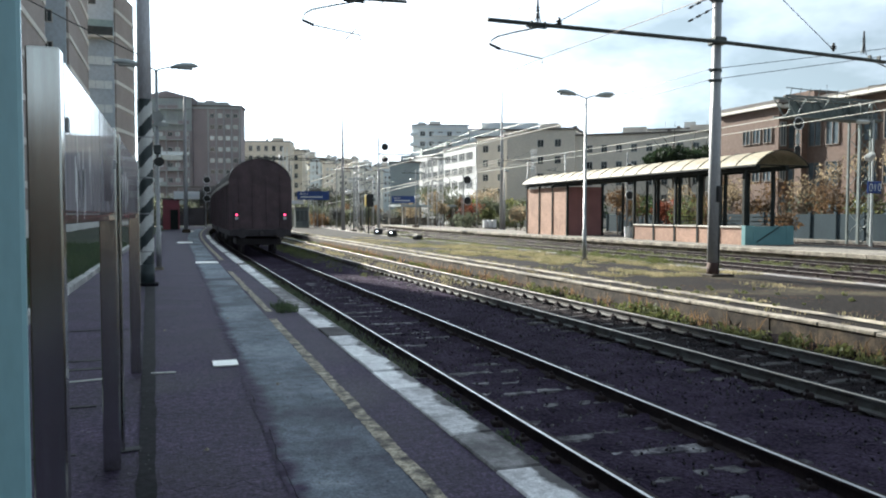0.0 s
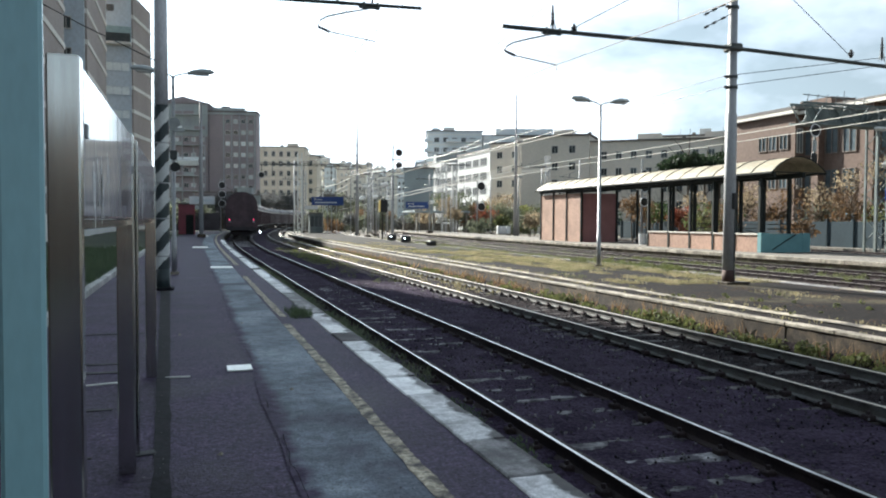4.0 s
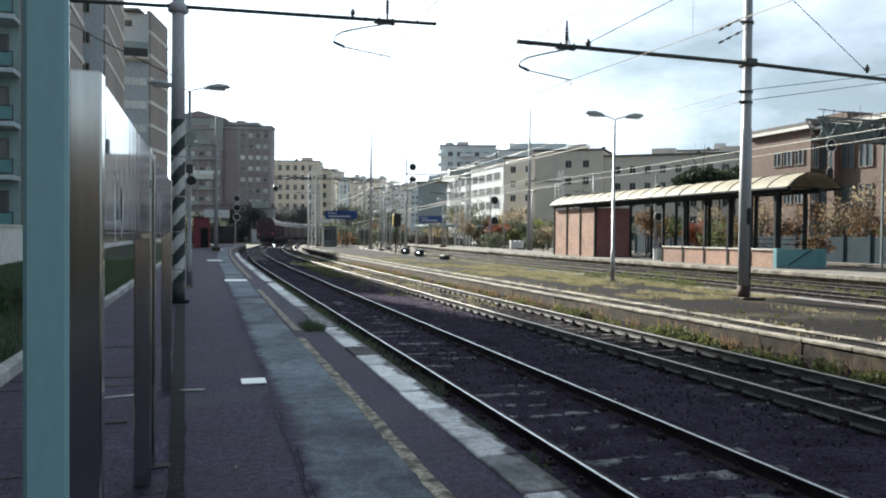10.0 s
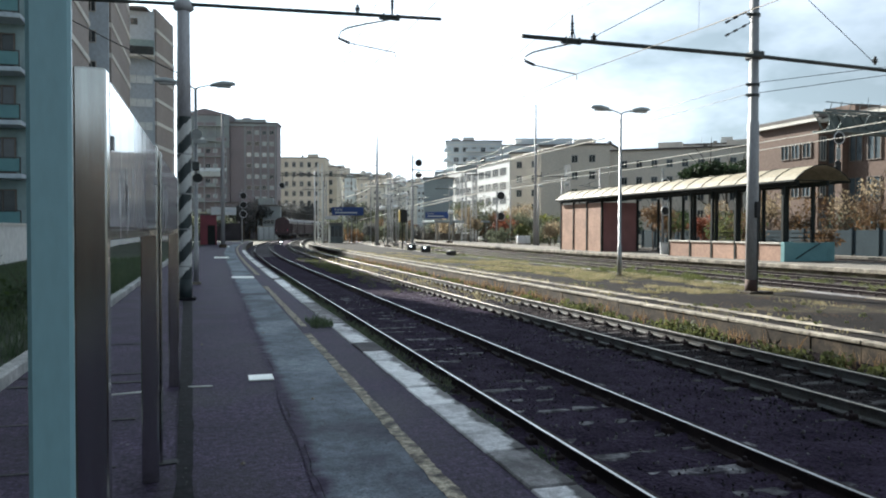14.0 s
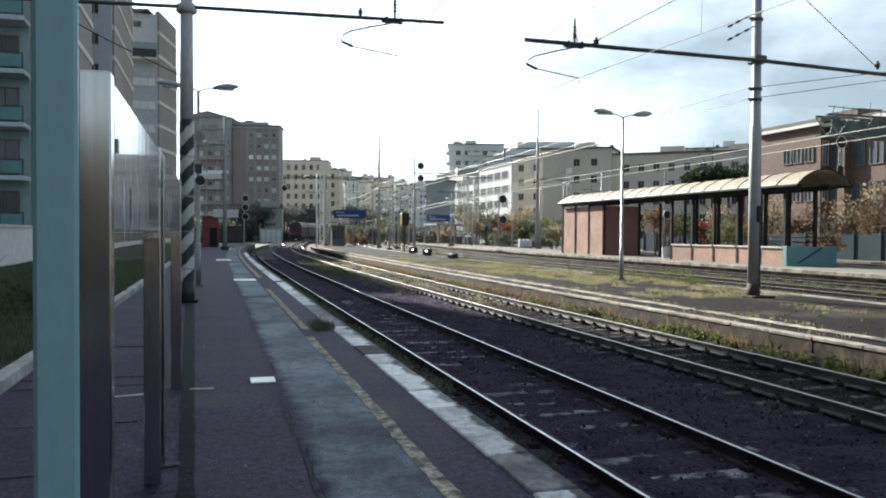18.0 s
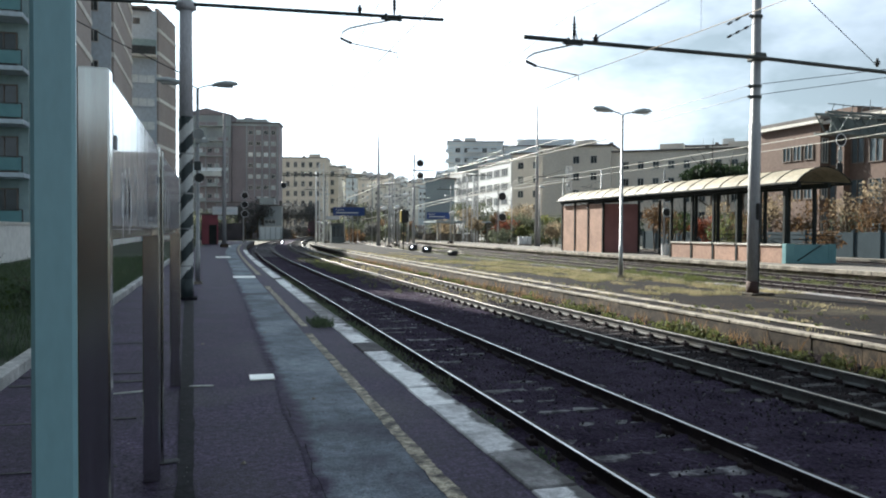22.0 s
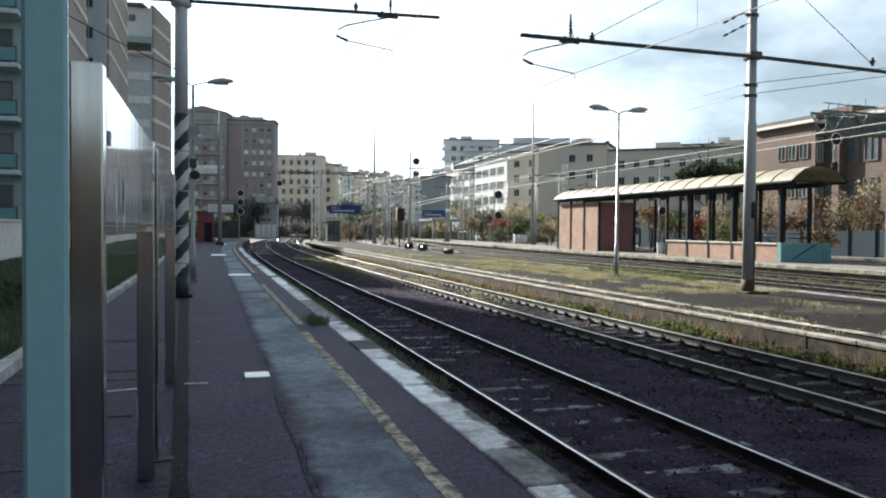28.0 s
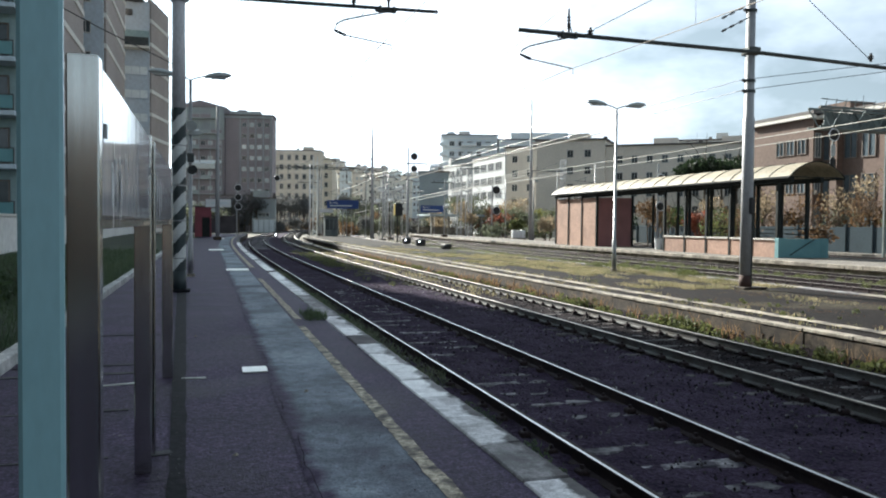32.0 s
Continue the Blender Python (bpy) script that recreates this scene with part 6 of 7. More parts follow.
grass_patch("weeds", "weeds between the far rails", [at(r.uniform(18, 90), r.choice([11.9, 15.0, 19.0, 22.2]) + r.uniform(-.5, .5), -0.48) for _ in range(1100)], 0.22, 8, 0.25, LEAF_OLIVE, 8)
grass_patch("garden_grass", "dark green grass and ground cover in the garden", [(r.uniform(-8.5, -2.3), r.uniform(6, 45), -0.05) for _ in range(2600)], 0.28, 9, 0.3, GRASS_GREEN, 9)
grass_patch("dry_grass", "yellow tufts near the mast foot", [(12.75 + r.gauss(0, .4), 14.1 + r.gauss(0, .35), 0.0) for _ in range(26)], 0.06, 10, 0.16, GRASS, 10)


def crown(mesh, c, rad, n, size, r, squash=0.8):
    for _ in range(n):
        while True:
            p = Vector((r.uniform(-1, 1), r.uniform(-1, 1), r.uniform(-1, 1)))
            if 0.25 < p.length < 1 and noise.noise((p.x * 2.1 + c[0], p.y * 2.1 + c[1], p.z * 2.1)) > -0.22:
                break
        b = Vector(c) + Vector((p.x * rad, p.y * rad, p.z * rad * squash))
        m = Euler((r.uniform(0, 6), r.uniform(0, 6), r.uniform(0, 6))).to_matrix()
        s = size * r.uniform(0.6, 1.3)
        mesh.add([b + m @ Vector(q) * s for q in ((-.5, 0, 0), (0, -.28, 0.05), (.5, 0, 0), (0, .28, 0.05))], [(0, 1, 2, 3)])


def tree(label, x, y, h, rad, leaf, seed, n=700, size=0.45, trunk=0.16, bare=False, z=-0.6, squash=0.8, name="tree"):
    r = random.Random(seed)
    th = thing(name, label, "tree" if name == "tree" else "shrub", pose(x, y, z))
    tr = Mesh()
    top = h - rad * 0.7
    tr.tube([(0, 0, 0), (r.uniform(-.1, .1), r.uniform(-.1, .1), top * 0.5), (r.uniform(-.2, .2), r.uniform(-.2, .2), top)], [trunk, trunk * 0.75, trunk * 0.4], 8)
    for k in range(9 if not bare else 22):
        a, z0 = r.uniform(0, 6.283), top * r.uniform(0.45, 1.0)
        e = Vector((math.cos(a) * rad * r.uniform(0.5, 0.95), math.sin(a) * rad * r.uniform(0.5, 0.95), z0 + r.uniform(0.3, 1.0) * rad))
        tr.tube([(0, 0, z0), e * 0.5 + Vector((0, 0, z0 * 0.55)), e], [trunk * 0.4, trunk * 0.25, trunk * 0.08], 5)
    part("trunk", tr, BARK, th, "trunk and limbs")
    cr = Mesh()
    for k in range(5):
        crown(cr, (r.uniform(-.4, .4) * rad, r.uniform(-.4, .4) * rad, h - rad * r.uniform(0.75, 1.1)), rad * r.uniform(0.55, 0.85), n // 5, size, r, squash)
    part("crown", cr, leaf, th)
    return th



def leafy_clumps(label, spots, mat, seed, size=0.05):
    r_, me = random.Random(seed), Mesh()
    for x, y, z, rad in spots:
        crown(me, (x, y, z + rad * 0.4), rad, int(130 * (rad / 0.2) ** 1.3 * (0.05 / size) ** 1.2), size, r_, 0.75)
    return tagged(part("weeds", me, mat), label, "weeds", kind="stuff")


r = random.Random(29)
spots = []
for s_, n, rad in ((12.6, 8, 0.25), (13.3, 3, 0.22), (9.2, 5, 0.22), (8.5, 3, 0.18), (17.6, 4, 0.2), (20.5, 5, 0.2), (24.0, 4, 0.17), (28.0, 5, 0.17), (7.6, 3, 0.18), (33.0, 6, 0.17)):
    for _ in range(n):
        q = at(s_ + r.uniform(-.9, .9), r.uniform(4.74, 5.1))
        spots.append((q.x, q.y, -0.37, rad * r.uniform(0.5, 1.1)))
leafy_clumps("leafy olive weeds at the foot of the platform wall", spots, LEAF_OLIVE, 3, 0.085)
spots = []
for _ in range(190):
    q = at(4 + 56 * r.random() ** 1.4, r.uniform(4.72, 5.14))
    spots.append((q.x, q.y, -0.38, r.uniform(0.06, 0.15)))
leafy_clumps("small weeds along the platform wall", spots, LEAF_OLIVE, 4, 0.06)
spots = [(15.4 + r.gauss(0, .45), r.uniform(21.5, 29.5), 0.0, r.uniform(0.06, 0.17)) for _ in range(70)]
leafy_clumps("leafy weeds on the far side of the middle platform", spots, LEAF_OLIVE, 6, 0.07)
spots = [(22.5 + r.gauss(0, .5), 19.0 + 17 * r.random(), -0.46, r.uniform(0.10, 0.24)) for _ in range(90)]
leafy_clumps("leafy weeds in the ballast of the far tracks", spots, LEAF_OLIVE, 7, 0.08)
spots = [(r.uniform(9.6, 13.0), r.uniform(10.2, 14.5), 0.0, r.uniform(0.03, 0.08)) for _ in range(26)]
leafy_clumps("small weeds in the cracks of the middle platform", spots, LEAF_OLIVE, 8, 0.05)
spots = []
for _ in range(90):
    q = at(3.5 + 30 * r.random() ** 1.5, r.uniform(-1.5, -1.0))
    spots.append((q.x, q.y, -0.44, r.uniform(0.06, 0.15)))
leafy_clumps("dark leafy weeds between platform edge and rail", spots, GRASS_GREEN, 5, 0.04)

grass_patch("dry_grass", "brown dry stalks along the foot of the platform wall", [at(4 + 46 * r.random(), r.uniform(4.95, 5.13), -0.36) for _ in range(420) if noise.noise((_ * 0.23, 8.0, 0)) > -0.1], 0.30, 5, 0.10, STALK, 37, 0.5)
r = random.Random(23)
for i in range(9):
    tree("yellow-green shrub behind the far platform", 36 + i * 1.5 + r.uniform(-1, 1), 100 + r.uniform(-9, 9), r.uniform(2.6, 4.6), r.uniform(1.3, 2.2), r.choice([LEAF_OLIVE, LEAF_HAZED, LEAF_STRAW]), 50 + i, 420, 0.4, 0.07, name="shrub")
for i in range(12):
    tree("autumn shrub with brown and red leaves by the grey fence", 48.6 + r.uniform(-.8, 2.2), 26 + i * 4.2 + r.uniform(-1, 1), r.uniform(3.6, 6.2), r.uniform(1.4, 2.4), r.choice([LEAF_BROWN, LEAF_BROWN, LEAF_STRAW, LEAF_OLIVE]), 70 + i, 300, 0.30, 0.08, True, name="shrub")
for i, (x_, y_) in enumerate(((39.2, 56.0), (40.4, 57.4), (42.0, 45.5))):
    tree("dull red autumn shrub behind the shelter", x_, y_, (3.9, 3.4, 2.9)[i], 1.3, LEAF_BROWN if i == 2 else LEAF_RED, 90 + i, 460, 0.28, 0.06, name="shrub")
for i in range(3):
    tree("dark umbrella pine rising behind the houses", 79.0 + i * 3.6, 111 + i * 0.6, 16.6, 5.2, LEAF_DARK, 100 + i, 2600, 0.8, 0.3, squash=0.40)
for i in range(10):
    tree("evergreen at the brown tower's foot, haze in its leaf colour", (-9 + i * 2.2 if i < 6 else 26 + (i - 6) * 3.0) + r.uniform(-1, 1), 172 + r.uniform(-8, 16), r.uniform(5, 8), r.uniform(3.4, 4.6), LEAF_HAZED, 110 + i, 620, 0.6, 0.25)
for i in range(8):
    tree("dark bush beside the line", 30 + i * 4.5 + r.uniform(-1, 1), 158 + r.uniform(-12, 12), r.uniform(3.4, 5), r.uniform(2.8, 3.6), r.choice([LEAF_HAZED, LEAF_STRAW, LEAF_HAZED]), 130 + i, 560, 0.55, 0.2)

# Added trees stand in for the dark murk before the tower.
for i in range(6):
    tree("added dusky tree standing in for murk before the tower", 3.6 + i * 1.7 + r.uniform(-.5, .5), 201 + r.uniform(-3, 3), r.uniform(7, 10.5), r.uniform(2.6, 3.6), LEAF_DUSK, 150 + i, 600, 0.5, 0.2)

for i in range(12):
    tree("tall bare shrub with pale dry twigs by the fence", 47.6 + r.uniform(-.4, 2.6), 24 + i * 3.4 + r.uniform(-1, 1), r.uniform(5.2, 8.0), r.uniform(1.5, 2.3), r.choice([LEAF_STRAW, LEAF_STRAW, LEAF_BROWN]), 200 + i, 200, 0.26, 0.07, True, name="shrub")

for i in range(13):
    tree("autumn tree among the sidings", 40 + i * 1.25 + r.uniform(-.8, .8), 134 + r.uniform(-9, 9), r.uniform(4.5, 8.2), r.uniform(1.6, 2.8), r.choice([LEAF_STRAW, LEAF_OLIVE, LEAF_HAZED, LEAF_BROWN, LEAF_HAZED]), 230 + i, 380, 0.42, 0.12)

for i in range(24):
    tree("thick autumn shrub among the sidings", 43.5 + i * 0.62 + r.uniform(-.5, .5), 128 + r.uniform(-8, 8), r.uniform(3.0, 6.4), r.uniform(1.6, 2.6), r.choice([LEAF_OLIVE, LEAF_HAZED, LEAF_BROWN, LEAF_YELLOW, LEAF_RED, LEAF_HAZED]), 400 + i, 420, 0.42, 0.10, name="shrub")
for i in range(16):
    tree("thicket beyond the station signs, haze in its leaf colours", 22 + i * 1.5 + r.uniform(-.6, .6), 150 + r.uniform(-6, 6), r.uniform(2.8, 5.2), r.uniform(1.9, 2.8), r.choice([LEAF_DUSK, LEAF_BROWN, LEAF_DUSK, LEAF_HAZED]), 430 + i, 420, 0.5, 0.10, name="shrub")

for i in range(26):
    tree("dusky undergrowth at the foot of the houses", -4 + i * 1.75 + r.uniform(-.6, .6), (205 if i < 13 else 228 + (i - 13) * 2.5) + r.uniform(-5, 5), r.uniform(3.0, 5.4), r.uniform(2.2, 3.2), r.choice([LEAF_DUSK, LEAF_DUSK, LEAF_BROWN]), 460 + i, 360, 0.6, 0.10, name="shrub")

for i in range(14):
    tree("dark autumn shrub beyond the shelter", 37.5 + (i % 5) * 2.1 + r.uniform(-.6, .6), 50 + i * 2.1 + r.uniform(-1, 1), r.uniform(3.4, 5.4), r.uniform(1.5, 2.2), r.choice([LEAF_BROWN, LEAF_OLIVE, LEAF_DARK, LEAF, LEAF_BROWN]), 500 + i, 520, 0.26, 0.07, i % 3 == 0, name="shrub")

for i in range(8):
    tree("tall dusky tree on the outer side of the bend", 22.0 + i * 2.0 + r.uniform(-.6, .6), 262 + i * 4.9 + r.uniform(-2, 2), r.uniform(10, 14), r.uniform(3.8, 5.0), LEAF_DUSK, 260 + i, 700, 0.75, 0.25)
for i in range(9):
    tree("dusky tree inside the bend", 35.0 + i * 1.8 + r.uniform(-.5, .5), 214 + r.uniform(-8, 8), r.uniform(7.5, 11), r.uniform(2.4, 3.4), r.choice([LEAF_DUSK, LEAF_DUSK, LEAF_HAZED]), 280 + i, 560, 0.6, 0.2)

for i in range(14):
    tree("dense brownish shrub before the brick building", 48.4 + r.uniform(-.6, 3.0), 22 + i * 3.1 + r.uniform(-1, 1), r.uniform(3.4, 6.0), r.uniform(1.5, 2.3), r.choice([LEAF_BROWN, LEAF_OLIVE, LEAF_HAZED, LEAF_BROWN]), 310 + i, 460, 0.24, 0.06, i % 2 == 0, name="shrub")


# ---- signals, masts and signs further off ----
def disc(mesh, c, r, depth=0.12, n=18, slot=0):
    mesh.tube([(c[0], c[1] - depth, c[2]), (c[0], c[1], c[2])], r, n, slot)


def signal_head(th, c, r=0.42, rim=True):
    hd = Mesh()
    disc(hd, c, r)
    ob = part("signal_head", hd, SIGNAL_BLACK, th, "round black signal head")
    if rim:
        ring = [(c[0] + math.cos(a) * r, c[1] - 0.13, c[2] + math.sin(a) * r) for a in np.linspace(0, 2 * math.pi, 21)]
        part("rim", Mesh().tube(ring, 0.035, 5, caps=False), SIGN_WHITE, ob, "white rim")
    hood = Mesh().tube([(c[0], c[1] - 0.14, c[2]), (c[0], c[1] - 0.34, c[2] - 0.02)], [0.13, 0.12], 10)
    part("hood", hood, SIGNAL_BLACK, ob)
    return ob


def signal_mast(label, x, y, h, heads, arms=(), r=0.42, ladder=True, z0=-0.4, pole=0.09):
    th = thing("railway_signal", label, "signal", pose(x, y, 0), "railway signals")
    part("post", Mesh().tube([(0, 0, z0), (0, 0, h)], [pole, pole * 0.8], 10), ZINC, th)
    for dx, z in heads:
        signal_head(th, (dx, -0.1, z), r)
    for x0, x1, z in arms:
        part("bracket_arm", Mesh().box(((x0 + x1) / 2, 0, z), (abs(x1 - x0), 0.12, 0.12), bevel=0.01), DARK_STEEL, th)
        part("hand_rail", Mesh().tube([(x0, 0, z + 1.0), (x1, 0, z + 1.0)], 0.02, 5), DARK_STEEL, th)
    if ladder:
        for sg in (-0.16, 0.16):
            part("ladder_stile", Mesh().tube([(sg, 0.25, z0), (sg, 0.2, h * 0.75)], 0.02, 5), ZINC, th)
        for k in range(int(h * 0.75 / 0.5)):
            part("ladder_rung", Mesh().tube([(-0.16, 0.23, 0.2 + k * 0.5), (0.16, 0.23, 0.2 + k * 0.5)], 0.013, 5), ZINC, th)
    part("base", Mesh().box((0, 0, z0 + 0.1), (0.6, 0.6, 0.3), bevel=0.03), CONCRETE, th)
    return th


signal_mast("tall bracket signal with two round black heads", 22.1, 86.8, 10.4, [(0.65, 9.35), (0.65, 7.95)], [(-0.2, 4.0, 8.55)], 0.40)
signal_mast("three-light signal with white-rimmed round heads at the platform's end", 3.55, 100.0, 6.6, [(0.15, 5.85), (0.15, 4.72), (0.15, 3.58)], r=0.42, ladder=False)
signal_mast("round signal on a tall post behind the far platform", 36.4, 97.5, 7.4, [(0.5, 6.25), (0.55, 3.5)], r=0.55)
signal_mast("three round black signal heads beyond the shelter", 34.5, 54.6, 6.6, [(0.1, 5.4), (0.1, 4.35), (0.1, 3.2)], r=0.36)


def lattice_mast(label, x, y, h, w=0.5, arm=0.0, z0=-0.6, mat=None):
    """Square mast of four angle irons with zigzag bracing."""
    mat = mat or ZINC
    th = thing("lattice_mast", label, "mast", pose(x, y, 0), "lattice masts")
    hw = w / 2
    for sx in (-1, 1):
        for sy in (-1, 1):
            part("leg", Mesh().box((sx * hw, sy * hw, (h + z0) / 2), (0.09, 0.09, h - z0)), mat, th)
    for f, (ax, ay) in enumerate(((1, 0), (0, 1))):
        for sg in (-1, 1):
            br, z, s = Mesh(), z0, 1
            while z < h - 0.7:
                if ax:
                    a, b = (-s * hw, sg * hw, z), (s * hw, sg * hw, z + 0.7)
                else:
                    a, b = (sg * hw, -s * hw, z), (sg * hw, s * hw, z + 0.7)
                br.tube([a, b], 0.03, 4)
                z, s = z + 0.7, -s
            part("lattice_bracing", br, mat, th)
    part("foundation", Mesh().box((0, 0, z0 + 0.1), (w + 0.5, w + 0.5, 0.4), bevel=0.03), CONCRETE, th)
    if arm:
        part("cantilever", Mesh().box((arm / 2, 0, h - 1.6), (abs(arm), 0.12, 0.14)), DARK_STEEL, th)
        part("stay", Mesh().tube([(0, 0, h - 0.2), (arm * 0.8, 0, h - 1.55)], 0.02, 5), DARK_STEEL, th)
        ins = Mesh()
        insulator(ins, (arm * 0.85, 0, h - 1.55), 0.5, 0.08)
        part("insulator", ins, PORCELAIN, th)
    return th


# White paint in place of zinc: the mast's sunlit brightness is in the colour.
lattice_mast("lattice mast at the middle platform's end, sunlight painted in white", 13.95, 105.4, 10.6, 0.55, -3.2, mat=STRIPE_WHITE)
lattice_mast("grey lattice mast behind the far platform", 35.3, 108.3, 11.4, 0.6, 4.0)
lattice_mast("grey lattice mast behind the far platform", 36.9, 108.2, 11.0, 0.5, 0)
lattice_mast("lattice mast among the outer tracks", 27.2, 122.0, 10.5, 0.5, -3.5)
lattice_mast("lattice mast far along the bend", 19.5, 141.0, 10.5, 0.5, -4.0)
lattice_mast("lattice mast by the outer tracks", 46.0, 96.0, 10.5, 0.5, -4.5)
lattice_mast("lattice mast by the outer tracks", 44.5, 140.0, 11, 0.5, -4.5)
cab = thing("equipment_cage", "grey steel equipment cage high on the lattice masts", "cage", pose(35.2, 107.5, 0))
part("cage_box", Mesh().box((0, 0, 10.6), (3.2, 1.0, 1.1), bevel=0.03), GABLE, cab)
for k in range(5):
    part("post", Mesh().box((-1.5 + k * 0.75, -0.5, 11.5), (0.06, 0.06, 0.9)), ZINC, cab)
part("rail", Mesh().tube([(-1.6, -0.5, 11.9), (1.6, -0.5, 11.9)], 0.03, 5), ZINC, cab)


def tall_pole(label, x, y, h, r0=0.16, extras=(), z0=-0.5, tip=0.3):
    th = thing("tall_pole", label, "pole", pose(x, y, 0), "tall poles")
    part("shaft", Mesh().tube([(0, 0, z0), (0, 0, h * 0.55), (0, 0, h)], [r0, r0 * (0.4 + tip), r0 * tip], 10), MAST_DULL, th, smooth=True)
    part("foot", Mesh().box((0, 0, z0 + 0.15), (0.7, 0.7, 0.3), bevel=0.03), CONCRETE_DARK, th)
    for dx, z in extras:
        part("bracket", Mesh().tube([(0, 0, z), (dx, 0, z + 0.1)], 0.03, 6), ZINC, th)
        part("lamp_head", Mesh().box((dx, -0.05, z + 0.05), (0.55, 0.35, 0.22), bevel=0.08), LAMP_SHELL, th)
    return th


tall_pole("very tall tapered grey pole on the middle platform", 17.3, 83.8, 13.1, 0.20, [(-0.6, 7.2)])
tall_pole("very tall tapered grey pole behind the far platform", 35.15, 81.7, 15.9, 0.24, [(0.6, 6.6)])
tall_pole("grey pole beside the tall one", 36.3, 83.5, 7.0, 0.15)
tall_pole("grey pole behind the far platform", 39.5, 84.0, 8.0, 0.16, [(0.6, 7.0)])
tall_pole("tall thin lamp pole before the gabled house", 0.91, 72.8, 12.0, 0.19, z0=0.0, tip=0.6)
tall_pole("lamp pole with pale heads near the signs", 20.5, 93.0, 7.0, 0.10, [(0.55, 6.6), (-0.5, 5.9)])
tall_pole("lamp pole by the outer tracks", 28.7, 94.0, 7.4, 0.10, [(0.6, 6.9), (-0.5, 6.0)], z0=0.0)
tall_pole("lamp pole far along the bend", 17.4, 128.0, 8.0, 0.12, [(0.6, 7.4), (-0.6, 7.4)])


# beam across the bend, carried by two posts
pt = thing("catenary_portal", "dark steel portal beam across the tracks at the bend", "portal", pose(0, 106.0, 0), "overhead line masts")
for x_ in (13.3, 21.9):
    part("post", Mesh().tube([(x_, 0, -0.5), (x_, 0, 9.6)], [0.13, 0.10], 8), MAST_VEILED, pt, smooth=True)
    part("foundation", Mesh().box((x_, 0, -0.4), (0.7, 0.7, 0.4), bevel=0.03), CONCRETE, pt)
for z_ in (8.95, 9.2):
    part("chord", Mesh().box((15.4, 0, z_), (13.2, 0.12, 0.09)), DARK_STEEL, pt)
br_ = Mesh()
for k in range(26):
    br_.tube([(8.85 + k * 0.5, 0, 8.95 if k % 2 else 9.2), (9.35 + k * 0.5, 0, 9.2 if k % 2 else 8.95)], 0.025, 4)
part("lattice_bracing", br_, DARK_STEEL, pt)
part("hanger", Mesh().box((9.0, 0, 8.1), (0.1, 0.1, 1.7)), DARK_STEEL, pt)
signal_head(pt, (8.95, -0.1, 7.55), 0.40)
for x_ in (10.4, 14.6, 18.3):
    part("drop_bar", Mesh().tube([(x_, 0, 8.95), (x_, 0, 7.4)], 0.05, 6), DARK_STEEL, pt)
    part("drop_arm", Mesh().tube([(x_, 0, 7.5), (x_ - 1.5, 0, 7.1)], 0.035, 6), ZINC, pt)
    ins_ = Mesh()
    insulator(ins_, (x_ - 1.3, 0, 7.15), 0.45, 0.09, 3)
    part("insulator", ins_, LAMP_LENS, pt, "pale insulator")
# added posts with glossy white heads among the sidings, standing in for glints
for x_, y_, z_ in ((21.3, 120.0, 7.78), (21.8, 100.0, 5.96), (20.3, 95.0, 4.33), (23.1, 100.0, 4.65), (20.4, 87.6, 7.55), (21.6, 89.0, 5.77), (32.2, 104.6, 4.14), (16.3, 83.4, 7.66)):
    th = thing("siding_lamp", "glossy white head on a slim post, added for a glint", "lamp post", pose(x_, y_, 0), "siding lamps")
    part("post", Mesh().tube([(0.25, 0.1, -0.5), (0.25, 0.1, z_ + 0.15)], 0.045, 6), ZINC, th)
    part("arm", Mesh().tube([(0.25, 0.1, z_ + 0.1), (0, 0, z_ + 0.12)], 0.03, 6), ZINC, th)
    part("lamp_head", Mesh().tube([(-0.42, -0.05, z_ - 0.12), (-0.3, -0.04, z_ - 0.06), (0.07, 0, z_ + 0.07), (0.38, 0.03, z_ + 0.16)], [0.08, 0.22, 0.26, 0.1], 10), LAMP_WHITE, th, "white glossy head", True)
# shunting light on the ground between the tracks
sl_ = thing("dwarf_signal", "low signal box with one lit white lens", "signal", pose(9.6, 116.0, -0.5), "dwarf signals")
part("case", Mesh().box((0, 0, 0.28), (0.6, 0.35, 0.5), bevel=0.06), SIGNAL_BLACK, sl_)
part("lens", Mesh().tube([(0, -0.17, 0.34), (0, -0.2, 0.34)], 0.12, 14), LENS_LIT, sl_, "glowing white lens")
# slender masts with short arms among the outer tracks
def arm_mast(label, x, y, h, arms, r0=0.10):
    th = thing("catenary_mast", label, "mast", pose(x, y, 0), "overhead line masts")
    part("pole", Mesh().tube([(0, 0, -0.5), (0, 0, h)], [r0, r0 * 0.7], 8), MAST_VEILED, th, smooth=True)
    part("foundation", Mesh().box((0, 0, -0.4), (0.6, 0.6, 0.4), bevel=0.03), CONCRETE, th)
    for d, z in arms:
        part("cantilever", Mesh().tube([(0, 0, z), (d, 0, z + 0.25)], 0.035, 6), DARK_STEEL, th)
        part("stay", Mesh().tube([(0, 0, z + 1.0), (d * 0.85, 0, z + 0.25)], 0.02, 5), DARK_STEEL, th)
        part("lower_tube", Mesh().tube([(0, 0, z - 0.9), (d * 0.9, 0, z + 0.1)], 0.025, 5), ZINC, th)
        ins = Mesh()
        insulator(ins, (d * 0.5, 0, z + 0.15), 0.4, 0.07, 3)
        part("insulator", ins, PORCELAIN, th)


